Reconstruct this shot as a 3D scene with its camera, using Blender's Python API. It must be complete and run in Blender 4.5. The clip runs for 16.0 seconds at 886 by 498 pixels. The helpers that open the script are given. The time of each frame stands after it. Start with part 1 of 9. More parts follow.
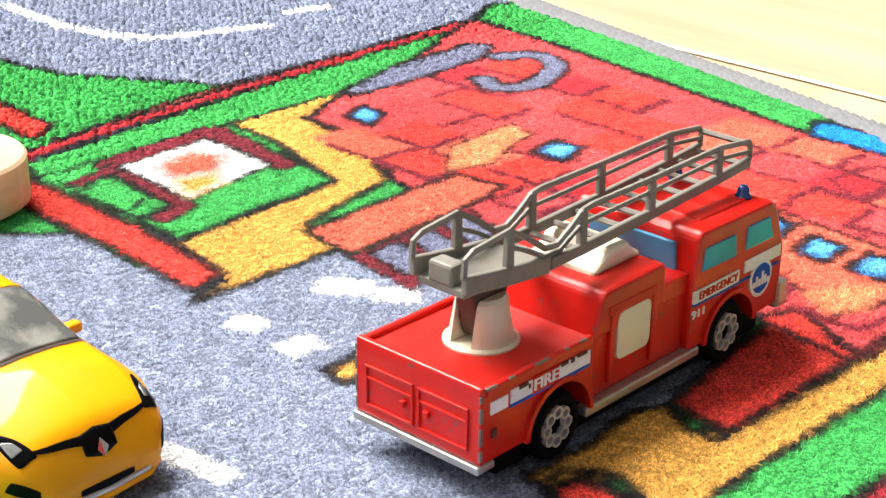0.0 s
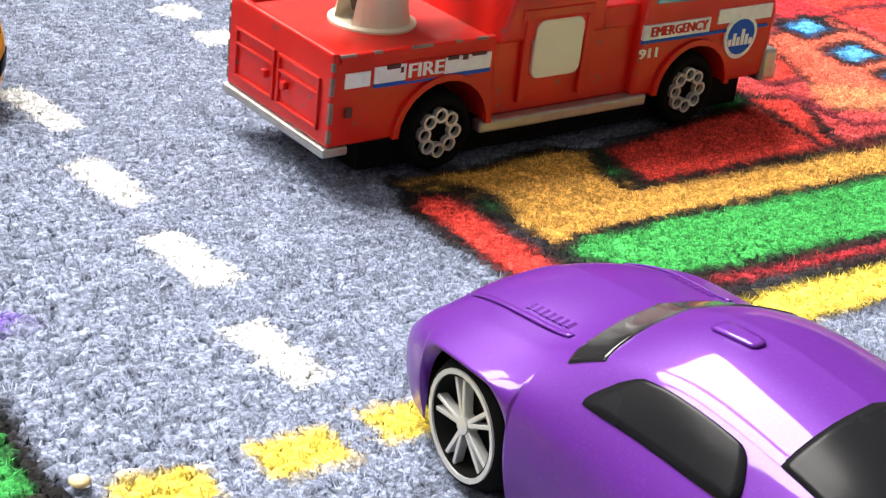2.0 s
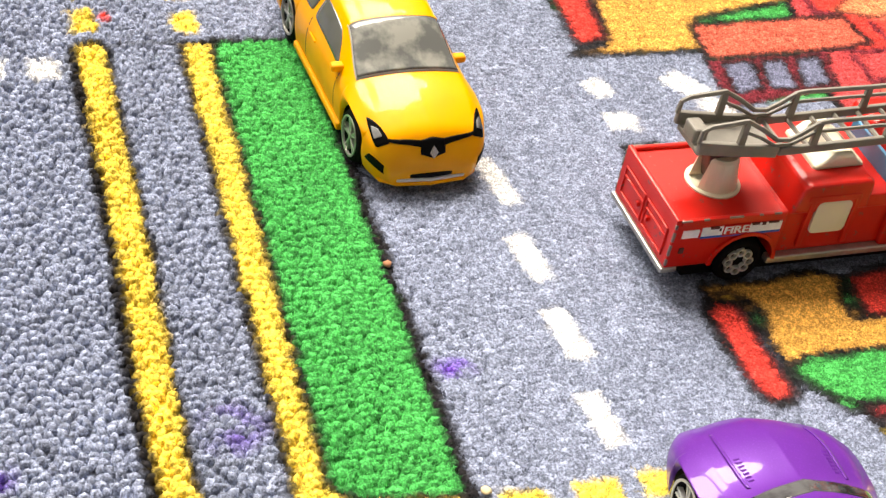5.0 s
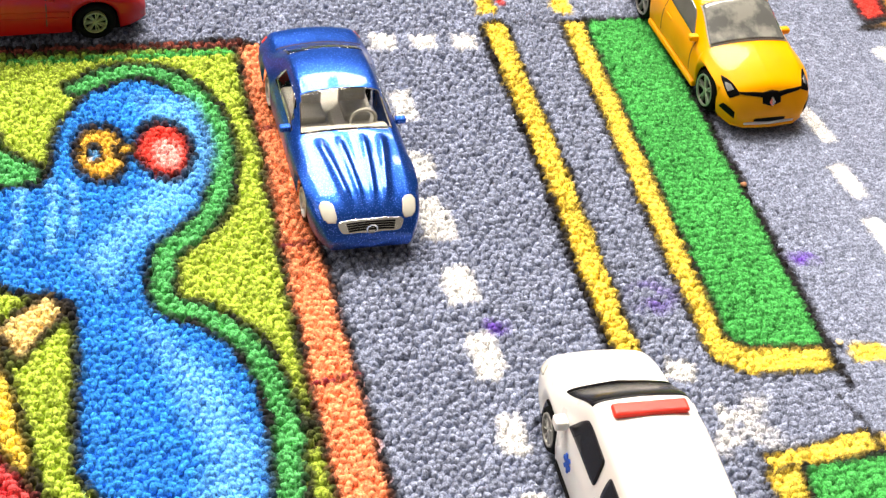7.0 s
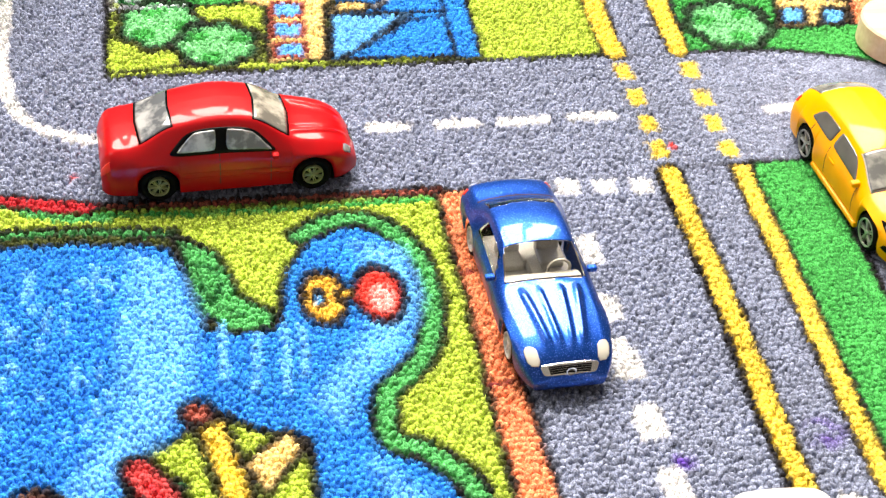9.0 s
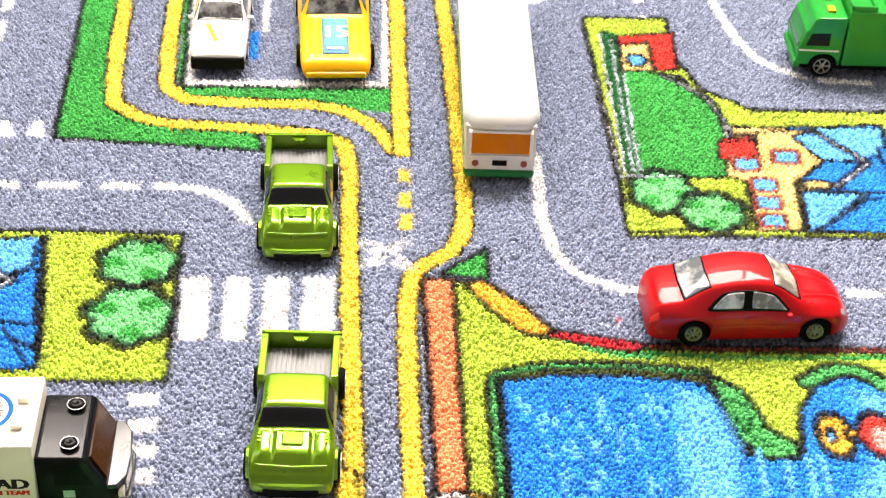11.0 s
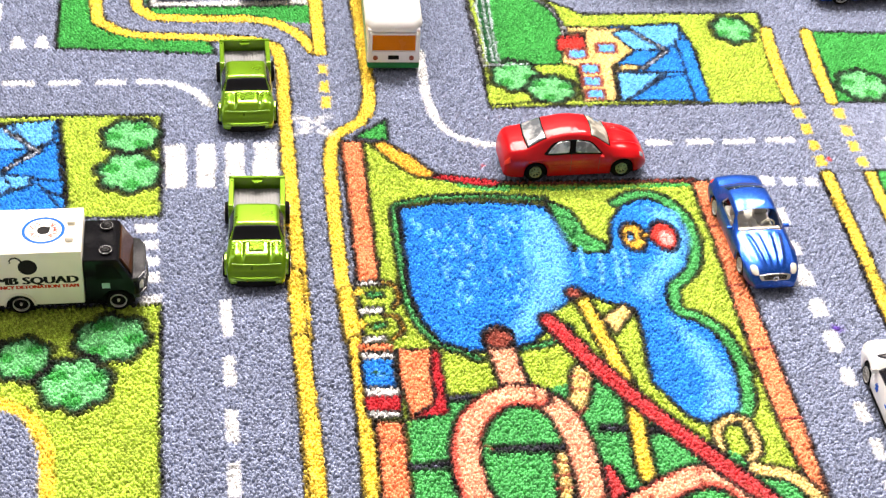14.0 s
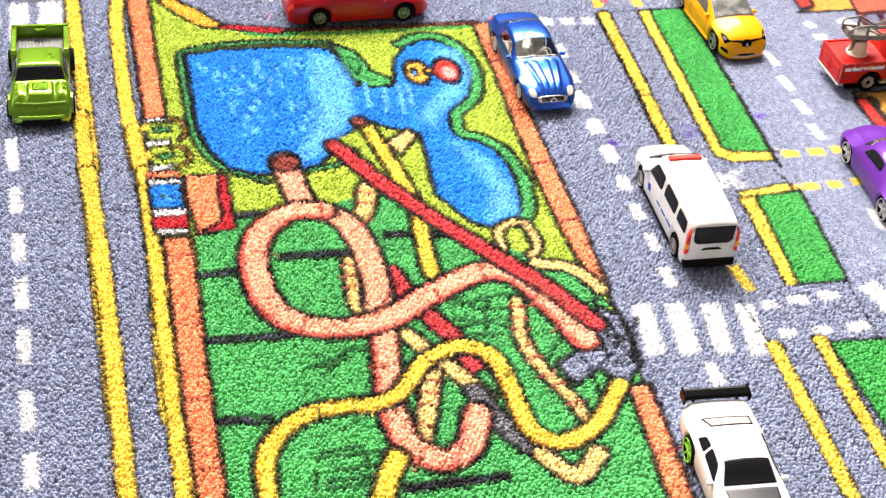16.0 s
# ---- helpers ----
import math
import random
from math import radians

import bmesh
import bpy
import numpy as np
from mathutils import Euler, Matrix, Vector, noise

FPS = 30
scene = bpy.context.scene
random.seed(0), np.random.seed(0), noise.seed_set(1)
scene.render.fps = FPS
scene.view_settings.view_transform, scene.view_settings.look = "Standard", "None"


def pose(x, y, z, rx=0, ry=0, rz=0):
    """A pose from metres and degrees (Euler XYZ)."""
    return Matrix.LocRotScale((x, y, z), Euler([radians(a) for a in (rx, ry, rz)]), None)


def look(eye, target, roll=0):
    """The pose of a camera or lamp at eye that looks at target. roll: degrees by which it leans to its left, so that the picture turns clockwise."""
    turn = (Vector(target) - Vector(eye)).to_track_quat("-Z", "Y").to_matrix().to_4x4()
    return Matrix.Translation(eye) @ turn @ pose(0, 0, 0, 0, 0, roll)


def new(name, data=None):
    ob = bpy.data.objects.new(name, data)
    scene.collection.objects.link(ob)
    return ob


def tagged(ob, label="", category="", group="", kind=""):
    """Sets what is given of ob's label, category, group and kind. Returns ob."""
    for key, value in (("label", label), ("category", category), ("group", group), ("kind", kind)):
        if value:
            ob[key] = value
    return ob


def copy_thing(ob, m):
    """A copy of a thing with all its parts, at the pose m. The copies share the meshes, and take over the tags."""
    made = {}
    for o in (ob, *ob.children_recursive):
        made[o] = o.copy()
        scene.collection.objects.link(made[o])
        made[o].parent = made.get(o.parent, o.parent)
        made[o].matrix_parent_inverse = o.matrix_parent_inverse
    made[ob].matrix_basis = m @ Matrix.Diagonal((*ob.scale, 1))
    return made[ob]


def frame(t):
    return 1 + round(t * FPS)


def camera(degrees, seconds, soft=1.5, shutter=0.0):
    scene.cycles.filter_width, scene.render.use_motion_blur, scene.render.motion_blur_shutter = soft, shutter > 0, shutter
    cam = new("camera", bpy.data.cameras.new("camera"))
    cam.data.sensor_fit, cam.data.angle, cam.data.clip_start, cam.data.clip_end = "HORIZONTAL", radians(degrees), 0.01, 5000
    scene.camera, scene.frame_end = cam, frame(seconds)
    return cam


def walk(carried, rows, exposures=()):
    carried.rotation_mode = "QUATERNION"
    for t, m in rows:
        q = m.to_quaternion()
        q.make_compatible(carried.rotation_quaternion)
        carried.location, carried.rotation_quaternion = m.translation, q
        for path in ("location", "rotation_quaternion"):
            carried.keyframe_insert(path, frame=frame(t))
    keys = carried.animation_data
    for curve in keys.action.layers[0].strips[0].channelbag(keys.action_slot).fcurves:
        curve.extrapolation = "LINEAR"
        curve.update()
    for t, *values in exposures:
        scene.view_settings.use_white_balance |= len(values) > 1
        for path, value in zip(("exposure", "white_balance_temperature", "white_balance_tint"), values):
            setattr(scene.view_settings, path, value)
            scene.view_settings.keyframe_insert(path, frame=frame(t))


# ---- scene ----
# The walk: low over the rug by the fire engine, then back and up, from right to left and back.
cam = camera(30.23, 16.0, soft=1.35)
walk(cam, [
    (0.0, look((0.1959, -0.2538, 0.1173), (0.3960, -0.0637, -0.0002), 0.61)),
    (0.5, look((0.2102, -0.2674, 0.1029), (0.4091, -0.0770, -0.0163), 2.76)),
    (1.0, look((0.2234, -0.2801, 0.0913), (0.4136, -0.0827, -0.0307), 4.08)),
    (1.5, look((0.2330, -0.2794, 0.0800), (0.4111, -0.0711, -0.0420), 4.82)),
    (2.0, look((0.2398, -0.2745, 0.0789), (0.4066, -0.0618, -0.0512), 6.74)),
    (2.5, look((0.2382, -0.2779, 0.0868), (0.3921, -0.0615, -0.0526), 9.27)),
    (3.0, look((0.2376, -0.2771, 0.1104), (0.3786, -0.0639, -0.0466), 12.59)),
    (3.2, look((0.2390, -0.2784, 0.1186), (0.3762, -0.0657, -0.0424), 13.38)),
    (5.3, look((0.1855, -0.3374, 0.2055), (0.2806, -0.1277, 0.0131), 11.25)),
    (5.5, look((0.1790, -0.3442, 0.2100), (0.2716, -0.1336, 0.0173), 10.80)),
    (6.0, look((0.1585, -0.3624, 0.2248), (0.2462, -0.1510, 0.0307), 9.92)),
    (6.5, look((0.1365, -0.3795, 0.2357), (0.2196, -0.1674, 0.0405), 9.26)),
    (7.0, look((0.1124, -0.3956, 0.2424), (0.1881, -0.1805, 0.0474), 8.18)),
    (7.5, look((0.1010, -0.4017, 0.2529), (0.1688, -0.1832, 0.0588), 6.85)),
    (8.0, look((0.0943, -0.4035, 0.2635), (0.1579, -0.1825, 0.0708), 6.10)),
    (8.5, look((0.0906, -0.4039, 0.2727), (0.1505, -0.1803, 0.0819), 5.42)),
    (9.0, look((0.0847, -0.4080, 0.2870), (0.1406, -0.1829, 0.0967), 4.65)),
    (9.5, look((0.0578, -0.4162, 0.3004), (0.1104, -0.1893, 0.1114), 4.38)),
    (10.0, look((0.0128, -0.4240, 0.3180), (0.0517, -0.1922, 0.1315), 3.22)),
    (10.2, look((-0.0000, -0.4307, 0.3298), (0.0323, -0.1969, 0.1447), 2.86)),
    (12.3, look((-0.0607, -0.5641, 0.4233), (-0.0431, -0.3223, 0.2466), 3.16)),
    (12.5, look((-0.0633, -0.5793, 0.4344), (-0.0440, -0.3383, 0.2567), 3.29)),
    (13.0, look((-0.0641, -0.6145, 0.4578), (-0.0408, -0.3763, 0.2769), 3.33)),
    (13.5, look((-0.0611, -0.6445, 0.4713), (-0.0306, -0.4107, 0.2858), 3.57)),
    (14.0, look((-0.0576, -0.6711, 0.4809), (-0.0184, -0.4417, 0.2915), 4.02)),
    (14.5, look((-0.0568, -0.6992, 0.4909), (-0.0103, -0.4739, 0.2983), 4.57)),
    (15.0, look((-0.0503, -0.7253, 0.4863), (0.0009, -0.5023, 0.2923), 4.87)),
    (15.5, look((-0.0450, -0.7386, 0.4681), (0.0114, -0.5157, 0.2754), 5.08)),
    (16.0, look((-0.0401, -0.7400, 0.4273), (0.0272, -0.5143, 0.2414), 5.49)),
], exposures=[(0.0, 0.03, 6650, 10), (1.5, -0.02, 6650, 10), (3.2, -0.19, 7000, 10), (5.5, -0.14, 7450, 12), (6.5, -0.18, 7450, 13), (8.0, -0.08, 7300, 14), (9.2, 0.02, 7300, 14), (10.2, 0.24, 7300, 15), (12.5, 0.05, 7300, 16), (14.0, 0.10, 7050, 17), (16.0, 0.10, 6900, 18)])

# ---- light ----
world = bpy.data.worlds.new("daylight")
scene.world = world
world.use_nodes = True
wn = world.node_tree
sky = wn.nodes.new("ShaderNodeTexSky")
sky.sky_type = "NISHITA"
sky.sun_disc = False
sky.sun_elevation, sky.sun_rotation = radians(42), radians(20)
wn.links.new(sky.outputs[0], wn.nodes["Background"].inputs[0])
wn.nodes["Background"].inputs[1].default_value = 0.07


def window_lamp(name, m, w, h, watts, colour):
    lamp = bpy.data.lights.new(name, "AREA")
    lamp.shape, lamp.size, lamp.size_y, lamp.energy, lamp.color = "RECTANGLE", w, h, watts, colour
    ob = new(name, lamp)
    ob.matrix_world = m
    return ob


# Daylight through the main window; the unseen side window is added for weak fill.
window_lamp("window_daylight", look((0.12, 0.87, 1.95), (0.12, -1.0, 1.95)), 1.6, 2.0, 335, (1.0, 0.98, 0.95))
window_lamp("side_window_fill", look((-1.76, 0.1, 1.5), (0.2, -0.1, 0.0)), 1.2, 1.1, 12, (1.0, 0.98, 0.96))

# ---- materials ----
def nodes_of(name):
    m = bpy.data.materials.new(name)
    m.use_nodes = True
    return m, m.node_tree.nodes, m.node_tree.links, m.node_tree.nodes["Principled BSDF"]


def noise_node(N, Lk, scale, detail=2.0, rough=0.5, coords="Object"):
    tc = N.new("ShaderNodeTexCoord")
    n = N.new("ShaderNodeTexNoise")
    n.inputs["Scale"].default_value, n.inputs["Detail"].default_value, n.inputs["Roughness"].default_value = scale, detail, rough
    Lk.new(tc.outputs[coords], n.inputs["Vector"])
    return n


def ramp_node(N, Lk, src, stops):
    r = N.new("ShaderNodeValToRGB")
    e = r.color_ramp.elements
    while len(e) < len(stops):
        e.new(0.5)
    for el, (p, c) in zip(e, stops):
        el.position, el.color = p, (c, c, c, 1) if isinstance(c, (int, float)) else (*c, 1)
    Lk.new(src, r.inputs[0])
    return r


def mix_node(N, Lk, kind, fac, a, b):
    x = N.new("ShaderNodeMix")
    x.data_type, x.blend_type = "RGBA", kind
    for sock, v in ((x.inputs["Factor"], fac), (x.inputs["A"], a), (x.inputs["B"], b)):
        if isinstance(v, (int, float)):
            sock.default_value = v
        elif isinstance(v, tuple):
            sock.default_value = (*v, 1)
        else:
            Lk.new(v, sock)
    return x.outputs["Result"]


def bump(N, Lk, height, bsdf, strength, distance):
    b = N.new("ShaderNodeBump")
    b.inputs["Strength"].default_value, b.inputs["Distance"].default_value = strength, distance
    Lk.new(height, b.inputs["Height"])
    Lk.new(b.outputs[0], bsdf.inputs["Normal"])


def paint(name, colour, rough=0.25, metal=0.0, coat=0.4, flake=0.0, wear=0.06, dirt=None, spec=0.3):
    """Die-cast enamel: slight cloudiness, fine dust and rubbed patches, optional metal flake."""
    m, N, Lk, b = nodes_of(name)
    big, fine = noise_node(N, Lk, 90, 3), noise_node(N, Lk, 2200, 2)
    dark = tuple(c * (1 - 2.2 * wear) for c in colour)
    col = mix_node(N, Lk, "MIX", ramp_node(N, Lk, big.outputs[0], [(0.35, 0.0), (0.7, 1.0)]).outputs[0], colour, dark)
    if flake:
        spark = noise_node(N, Lk, 3200, 0)
        col = mix_node(N, Lk, "ADD", ramp_node(N, Lk, spark.outputs[0], [(0.62, 0.0), (0.72, flake)]).outputs[0], col, tuple(min(1, c * 1.5 + 0.06) for c in colour))
    if dirt:
        chips = noise_node(N, Lk, 420, 5, 0.7)
        col = mix_node(N, Lk, "MIX", ramp_node(N, Lk, chips.outputs[0], [(0.63, 0.0), (0.66, 1.0)]).outputs[0], col, dirt)
    Lk.new(col, b.inputs["Base Color"])
    r = ramp_node(N, Lk, big.outputs[0], [(0.3, max(0.02, rough - 0.06)), (0.75, rough + 0.1)])
    Lk.new(r.outputs[0], b.inputs["Roughness"])
    b.inputs["Metallic"].default_value = metal
    b.inputs["Coat Weight"].default_value, b.inputs["Coat Roughness"].default_value = coat, 0.035
    b.inputs["Specular IOR Level"].default_value = spec
    bump(N, Lk, fine.outputs[0], b, 0.12, 0.00006)
    return m


def plain(name, colour, rough=0.5, metal=0.0, grain=800, vary=0.2, alpha_mix=0.0):
    m, N, Lk, b = nodes_of(name)
    n = noise_node(N, Lk, grain, 3)
    Lk.new(mix_node(N, Lk, "MIX", n.outputs[0], tuple(c * (1 - vary) for c in colour), tuple(min(1, c * (1 + vary)) for c in colour)), b.inputs["Base Color"])
    b.inputs["Roughness"].default_value, b.inputs["Metallic"].default_value = rough, metal
    b.inputs["Specular IOR Level"].default_value = 0.3
    bump(N, Lk, n.outputs[0], b, 0.15, 0.0001)
    return m


def glass(name, tint, rough=0.05):
    m, N, Lk, b = nodes_of(name)
    b.inputs["Base Color"].default_value = (*tint, 1)
    b.inputs["Transmission Weight"].default_value = 1.0
    b.inputs["Roughness"].default_value = rough
    b.inputs["IOR"].default_value = 1.35
    return m


def decal(name, colour, rough=0.8):
    m = plain(name, colour, 0.8)
    m.node_tree.nodes["Principled BSDF"].inputs["Specular IOR Level"].default_value = 0.08
    return m


def painted_pane(name, dark, pale):
    """An opaque pane; painted pale patches stand in for the cabin and reflections."""
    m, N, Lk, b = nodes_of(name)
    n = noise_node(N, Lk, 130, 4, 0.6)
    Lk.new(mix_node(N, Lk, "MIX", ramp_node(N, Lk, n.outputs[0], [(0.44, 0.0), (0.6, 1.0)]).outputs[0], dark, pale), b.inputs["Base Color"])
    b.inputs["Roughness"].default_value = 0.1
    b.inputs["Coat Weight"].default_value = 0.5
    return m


RED = paint("red_enamel", (0.64, 0.010, 0.005), 0.4, coat=0.2, wear=0.1, dirt=(0.25, 0.06, 0.05))
RED_CAR = paint("crimson_enamel", (0.47, 0.005, 0.008), 0.4, coat=0.4, spec=0.08)
YELLOW = paint("yellow_enamel", (0.90, 0.37, 0.002), 0.4, coat=0.25, spec=0.15)
YELLOW_RACE = paint("bright_yellow_enamel", (0.88, 0.43, 0.004), 0.4, coat=0.3, spec=0.15)
BLUE = paint("metallic_blue_enamel", (0.002, 0.062, 0.36), 0.36, metal=0.8, coat=0.45, flake=0.8)
PURPLE = paint("purple_enamel", (0.118, 0.022, 0.265), 0.4, metal=0.15, coat=0.45, flake=0.05, spec=0.12)
LIME = paint("metallic_lime_enamel", (0.115, 0.245, 0.002), 0.3, metal=0.65, coat=0.6, flake=0.08)
GREEN = paint("green_plastic", (0.006, 0.28, 0.035), 0.35, coat=0.3, spec=0.1)
BUS_GREEN = paint("bus_green_enamel", (0.01, 0.20, 0.05), 0.3, coat=0.1)
WHITE = paint("white_enamel", (0.70, 0.69, 0.67), 0.3, wear=0.03)
IVORY = paint("ivory_plastic", (0.78, 0.72, 0.55), 0.4, coat=0.2, wear=0.05)
CREAM_BOX = paint("cream_plastic", (0.80, 0.76, 0.66), 0.5, coat=0.0, wear=0.04)
BLACK = paint("black_plastic", (0.005, 0.005, 0.005), 0.14, coat=0.0, spec=0.05)
RUBBER = plain("tyre_rubber", (0.005, 0.005, 0.005), 0.75)
RUBBER.node_tree.nodes["Principled BSDF"].inputs["Specular IOR Level"].default_value = 0.06
CHASSIS = plain("dark_base_plastic", (0.005, 0.005, 0.005), 0.75)
CHASSIS.node_tree.nodes["Principled BSDF"].inputs["Specular IOR Level"].default_value = 0.08
DARK_GLASS = paint("smoked_window", (0.010, 0.010, 0.012), 0.22, coat=0.02, wear=0.0, spec=0.07)
GREY_GLASS = painted_pane("grey_window", (0.10, 0.11, 0.12), (0.36, 0.37, 0.37))
SIDE_GLASS = painted_pane("pale_side_window", (0.16, 0.16, 0.16), (0.56, 0.56, 0.55))
BLUE_GLASS = paint("blue_window", (0.06, 0.27, 0.48), 0.1, coat=0.4, wear=0.15)
AMBER = paint("amber_window", (0.62, 0.17, 0.002), 0.2, coat=0.0, spec=0.12)
BROWN_GLASS = paint("brown_window", (0.045, 0.018, 0.007), 0.12, coat=0.1, spec=0.25)
SCREEN = painted_pane("patchy_screen", (0.12, 0.125, 0.12), (0.28, 0.28, 0.25))
CLEAR = glass("clear_window", (0.95, 0.96, 0.95))
INTERIOR = plain("beige_interior", (0.36, 0.34, 0.29), 0.6)
SILVER = plain("silver_rim_paint", (0.56, 0.56, 0.55), 0.3, 0.2, 600, 0.12)
PALE_GLASS = painted_pane("pale_screen", (0.15, 0.14, 0.12), (0.46, 0.43, 0.36))
CHROME = plain("worn_chrome", (0.72, 0.72, 0.70), 0.18, 1.0, 600, 0.15)
DARK_CHROME = plain("dark_chrome", (0.12, 0.12, 0.12), 0.25, 1.0, 600, 0.2)
STEEL = plain("dull_metal", (0.46, 0.45, 0.42), 0.4, 0.8, 500, 0.3)
LADDER = plain("grey_plastic", (0.20, 0.185, 0.16), 0.5, 0.0, 300, 0.25)
LAMP_WHITE = paint("lamp_lens", (0.66, 0.64, 0.55), 0.15, coat=0.4, wear=0.15)
LAMP_RED = paint("red_lens", (0.78, 0.035, 0.02), 0.35, coat=0.05, spec=0.2)
LAMP_BLUE = paint("blue_lens", (0.012, 0.05, 0.22), 0.2, coat=0.5)
PRINT_BLACK = decal("black_print", (0.015, 0.014, 0.014), 0.45)
PRINT_RED = decal("red_print", (0.55, 0.05, 0.03), 0.45)
PRINT_BLUE = decal("blue_print", (0.03, 0.10, 0.45), 0.45)
PRINT_WHITE = decal("white_print", (0.80, 0.79, 0.77), 0.45)
PRINT_AMBER = decal("amber_print", (0.75, 0.42, 0.03), 0.45)


def wood_material(name, light, dark, scale):
    m, N, Lk, b = nodes_of(name)
    tc = N.new("ShaderNodeTexCoord")
    mp = N.new("ShaderNodeMapping")
    mp.inputs["Scale"].default_value = (scale * 0.12, scale, scale)
    Lk.new(tc.outputs["Object"], mp.inputs["Vector"])
    n = N.new("ShaderNodeTexNoise")
    n.inputs["Scale"].default_value, n.inputs["Detail"].default_value = 6, 5
    Lk.new(mp.outputs[0], n.inputs["Vector"])
    r = ramp_node(N, Lk, n.outputs[0], [(0.3, dark), (0.62, light)])
    Lk.new(r.outputs[0], b.inputs["Base Color"])
    b.inputs["Roughness"].default_value = 0.38
    bump(N, Lk, n.outputs[0], b, 0.1, 0.0003)
    return m


FLOOR_WOOD = wood_material("pale_floor_wood", (0.56, 0.46, 0.31), (0.42, 0.32, 0.19), 9)
TOY_WOOD = wood_material("pale_toy_wood", (0.78, 0.60, 0.38), (0.66, 0.48, 0.28), 60)
# wall and ceiling colours kept dark to hold down bounce light
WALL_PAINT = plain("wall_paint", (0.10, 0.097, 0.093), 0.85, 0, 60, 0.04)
CEILING_PAINT = plain("ceiling_paint", (0.16, 0.16, 0.155), 0.9, 0, 60, 0.03)
FRAME_PAINT = plain("window_frame_paint", (0.75, 0.75, 0.73), 0.5, 0, 80, 0.04)


def pile_material():
    m, N, Lk, b = nodes_of("printed_rug_pile")
    at = N.new("ShaderNodeVertexColor")
    at.layer_name = "print"
    fibre, tuft = noise_node(N, Lk, 2100, 2, 0.6), noise_node(N, Lk, 900, 2, 0.6)
    f = ramp_node(N, Lk, fibre.outputs[0], [(0.33, 0.5), (0.5, 0.95), (0.67, 1.7)])
    t = ramp_node(N, Lk, tuft.outputs[0], [(0.34, 0.8), (0.64, 1.25)])
    col = mix_node(N, Lk, "MULTIPLY", 1.0, at.outputs[0], f.outputs[0])
    col = mix_node(N, Lk, "MULTIPLY", 1.0, col, t.outputs[0])
    Lk.new(col, b.inputs["Base Color"])
    b.inputs["Roughness"].default_value = 0.85
    b.inputs["Specular IOR Level"].default_value = 0.1
    bump(N, Lk, fibre.outputs[0], b, 0.35, 0.0003)
    return m


PILE = pile_material()


def fibre_material():
    m, N, Lk, b = nodes_of("dyed_fibre")
    at = N.new("ShaderNodeVertexColor")
    at.layer_name = "print"
    n = noise_node(N, Lk, 1500, 1)
    t = ramp_node(N, Lk, n.outputs[0], [(0.3, 0.8), (0.7, 1.25)])
    Lk.new(mix_node(N, Lk, "MULTIPLY", 1.0, at.outputs[0], t.outputs[0]), b.inputs["Base Color"])
    b.inputs["Roughness"].default_value = 0.8
    b.inputs["Specular IOR Level"].default_value = 0.15
    # soft crimped yarn scatters light as the whole pile does, not as a flat blade
    geo, mx = N.new("ShaderNodeNewGeometry"), N.new("ShaderNodeMix")
    mx.data_type = "VECTOR"
    mx.inputs["Factor"].default_value = 0.72
    Lk.new(geo.outputs["Normal"], mx.inputs[4])
    mx.inputs[5].default_value = (0, 0, 1)
    nm = N.new("ShaderNodeVectorMath")
    nm.operation = "NORMALIZE"
    Lk.new(mx.outputs[1], nm.inputs[0])
    Lk.new(nm.outputs[0], b.inputs["Normal"])
    return m


FIBRE = fibre_material()
BINDING = plain("grey_binding_yarn", (0.20, 0.20, 0.21), 0.9, 0, 900, 0.45)

# ---- mesh helpers ----
def mesh_object(name, bm, material, parent=None, label="", smooth=False):
    me = bpy.data.meshes.new(name)
    bm.to_mesh(me)
    bm.free()
    for f in me.polygons:
        f.use_smooth = smooth
    me.materials.append(material)
    ob = new(name, me)
    if parent is not None:
        ob.parent = parent
    if label:
        ob["label"] = label
    return ob


def part(name, bm, material, parent, label="", smooth=False):
    return mesh_object(name, bm, material, parent, label, smooth)


def box(x0, x1, y0, y1, z0, z1, bevel=0.0, segments=2):
    bm = bmesh.new()
    bmesh.ops.create_cube(bm, size=1, matrix=Matrix.Translation(((x0 + x1) / 2, (y0 + y1) / 2, (z0 + z1) / 2)) @ Matrix.Diagonal((x1 - x0, y1 - y0, z1 - z0, 1)))
    if bevel:
        bmesh.ops.bevel(bm, geom=bm.edges[:], offset=bevel, segments=segments, affect="EDGES", profile=0.5)
    return bm


def join(*bms):
    """One bmesh of several."""
    out = bmesh.new()
    for b in bms:
        me = bpy.data.meshes.new("t")
        b.to_mesh(me)
        b.free()
        out.from_mesh(me)
        bpy.data.meshes.remove(me)
    return out


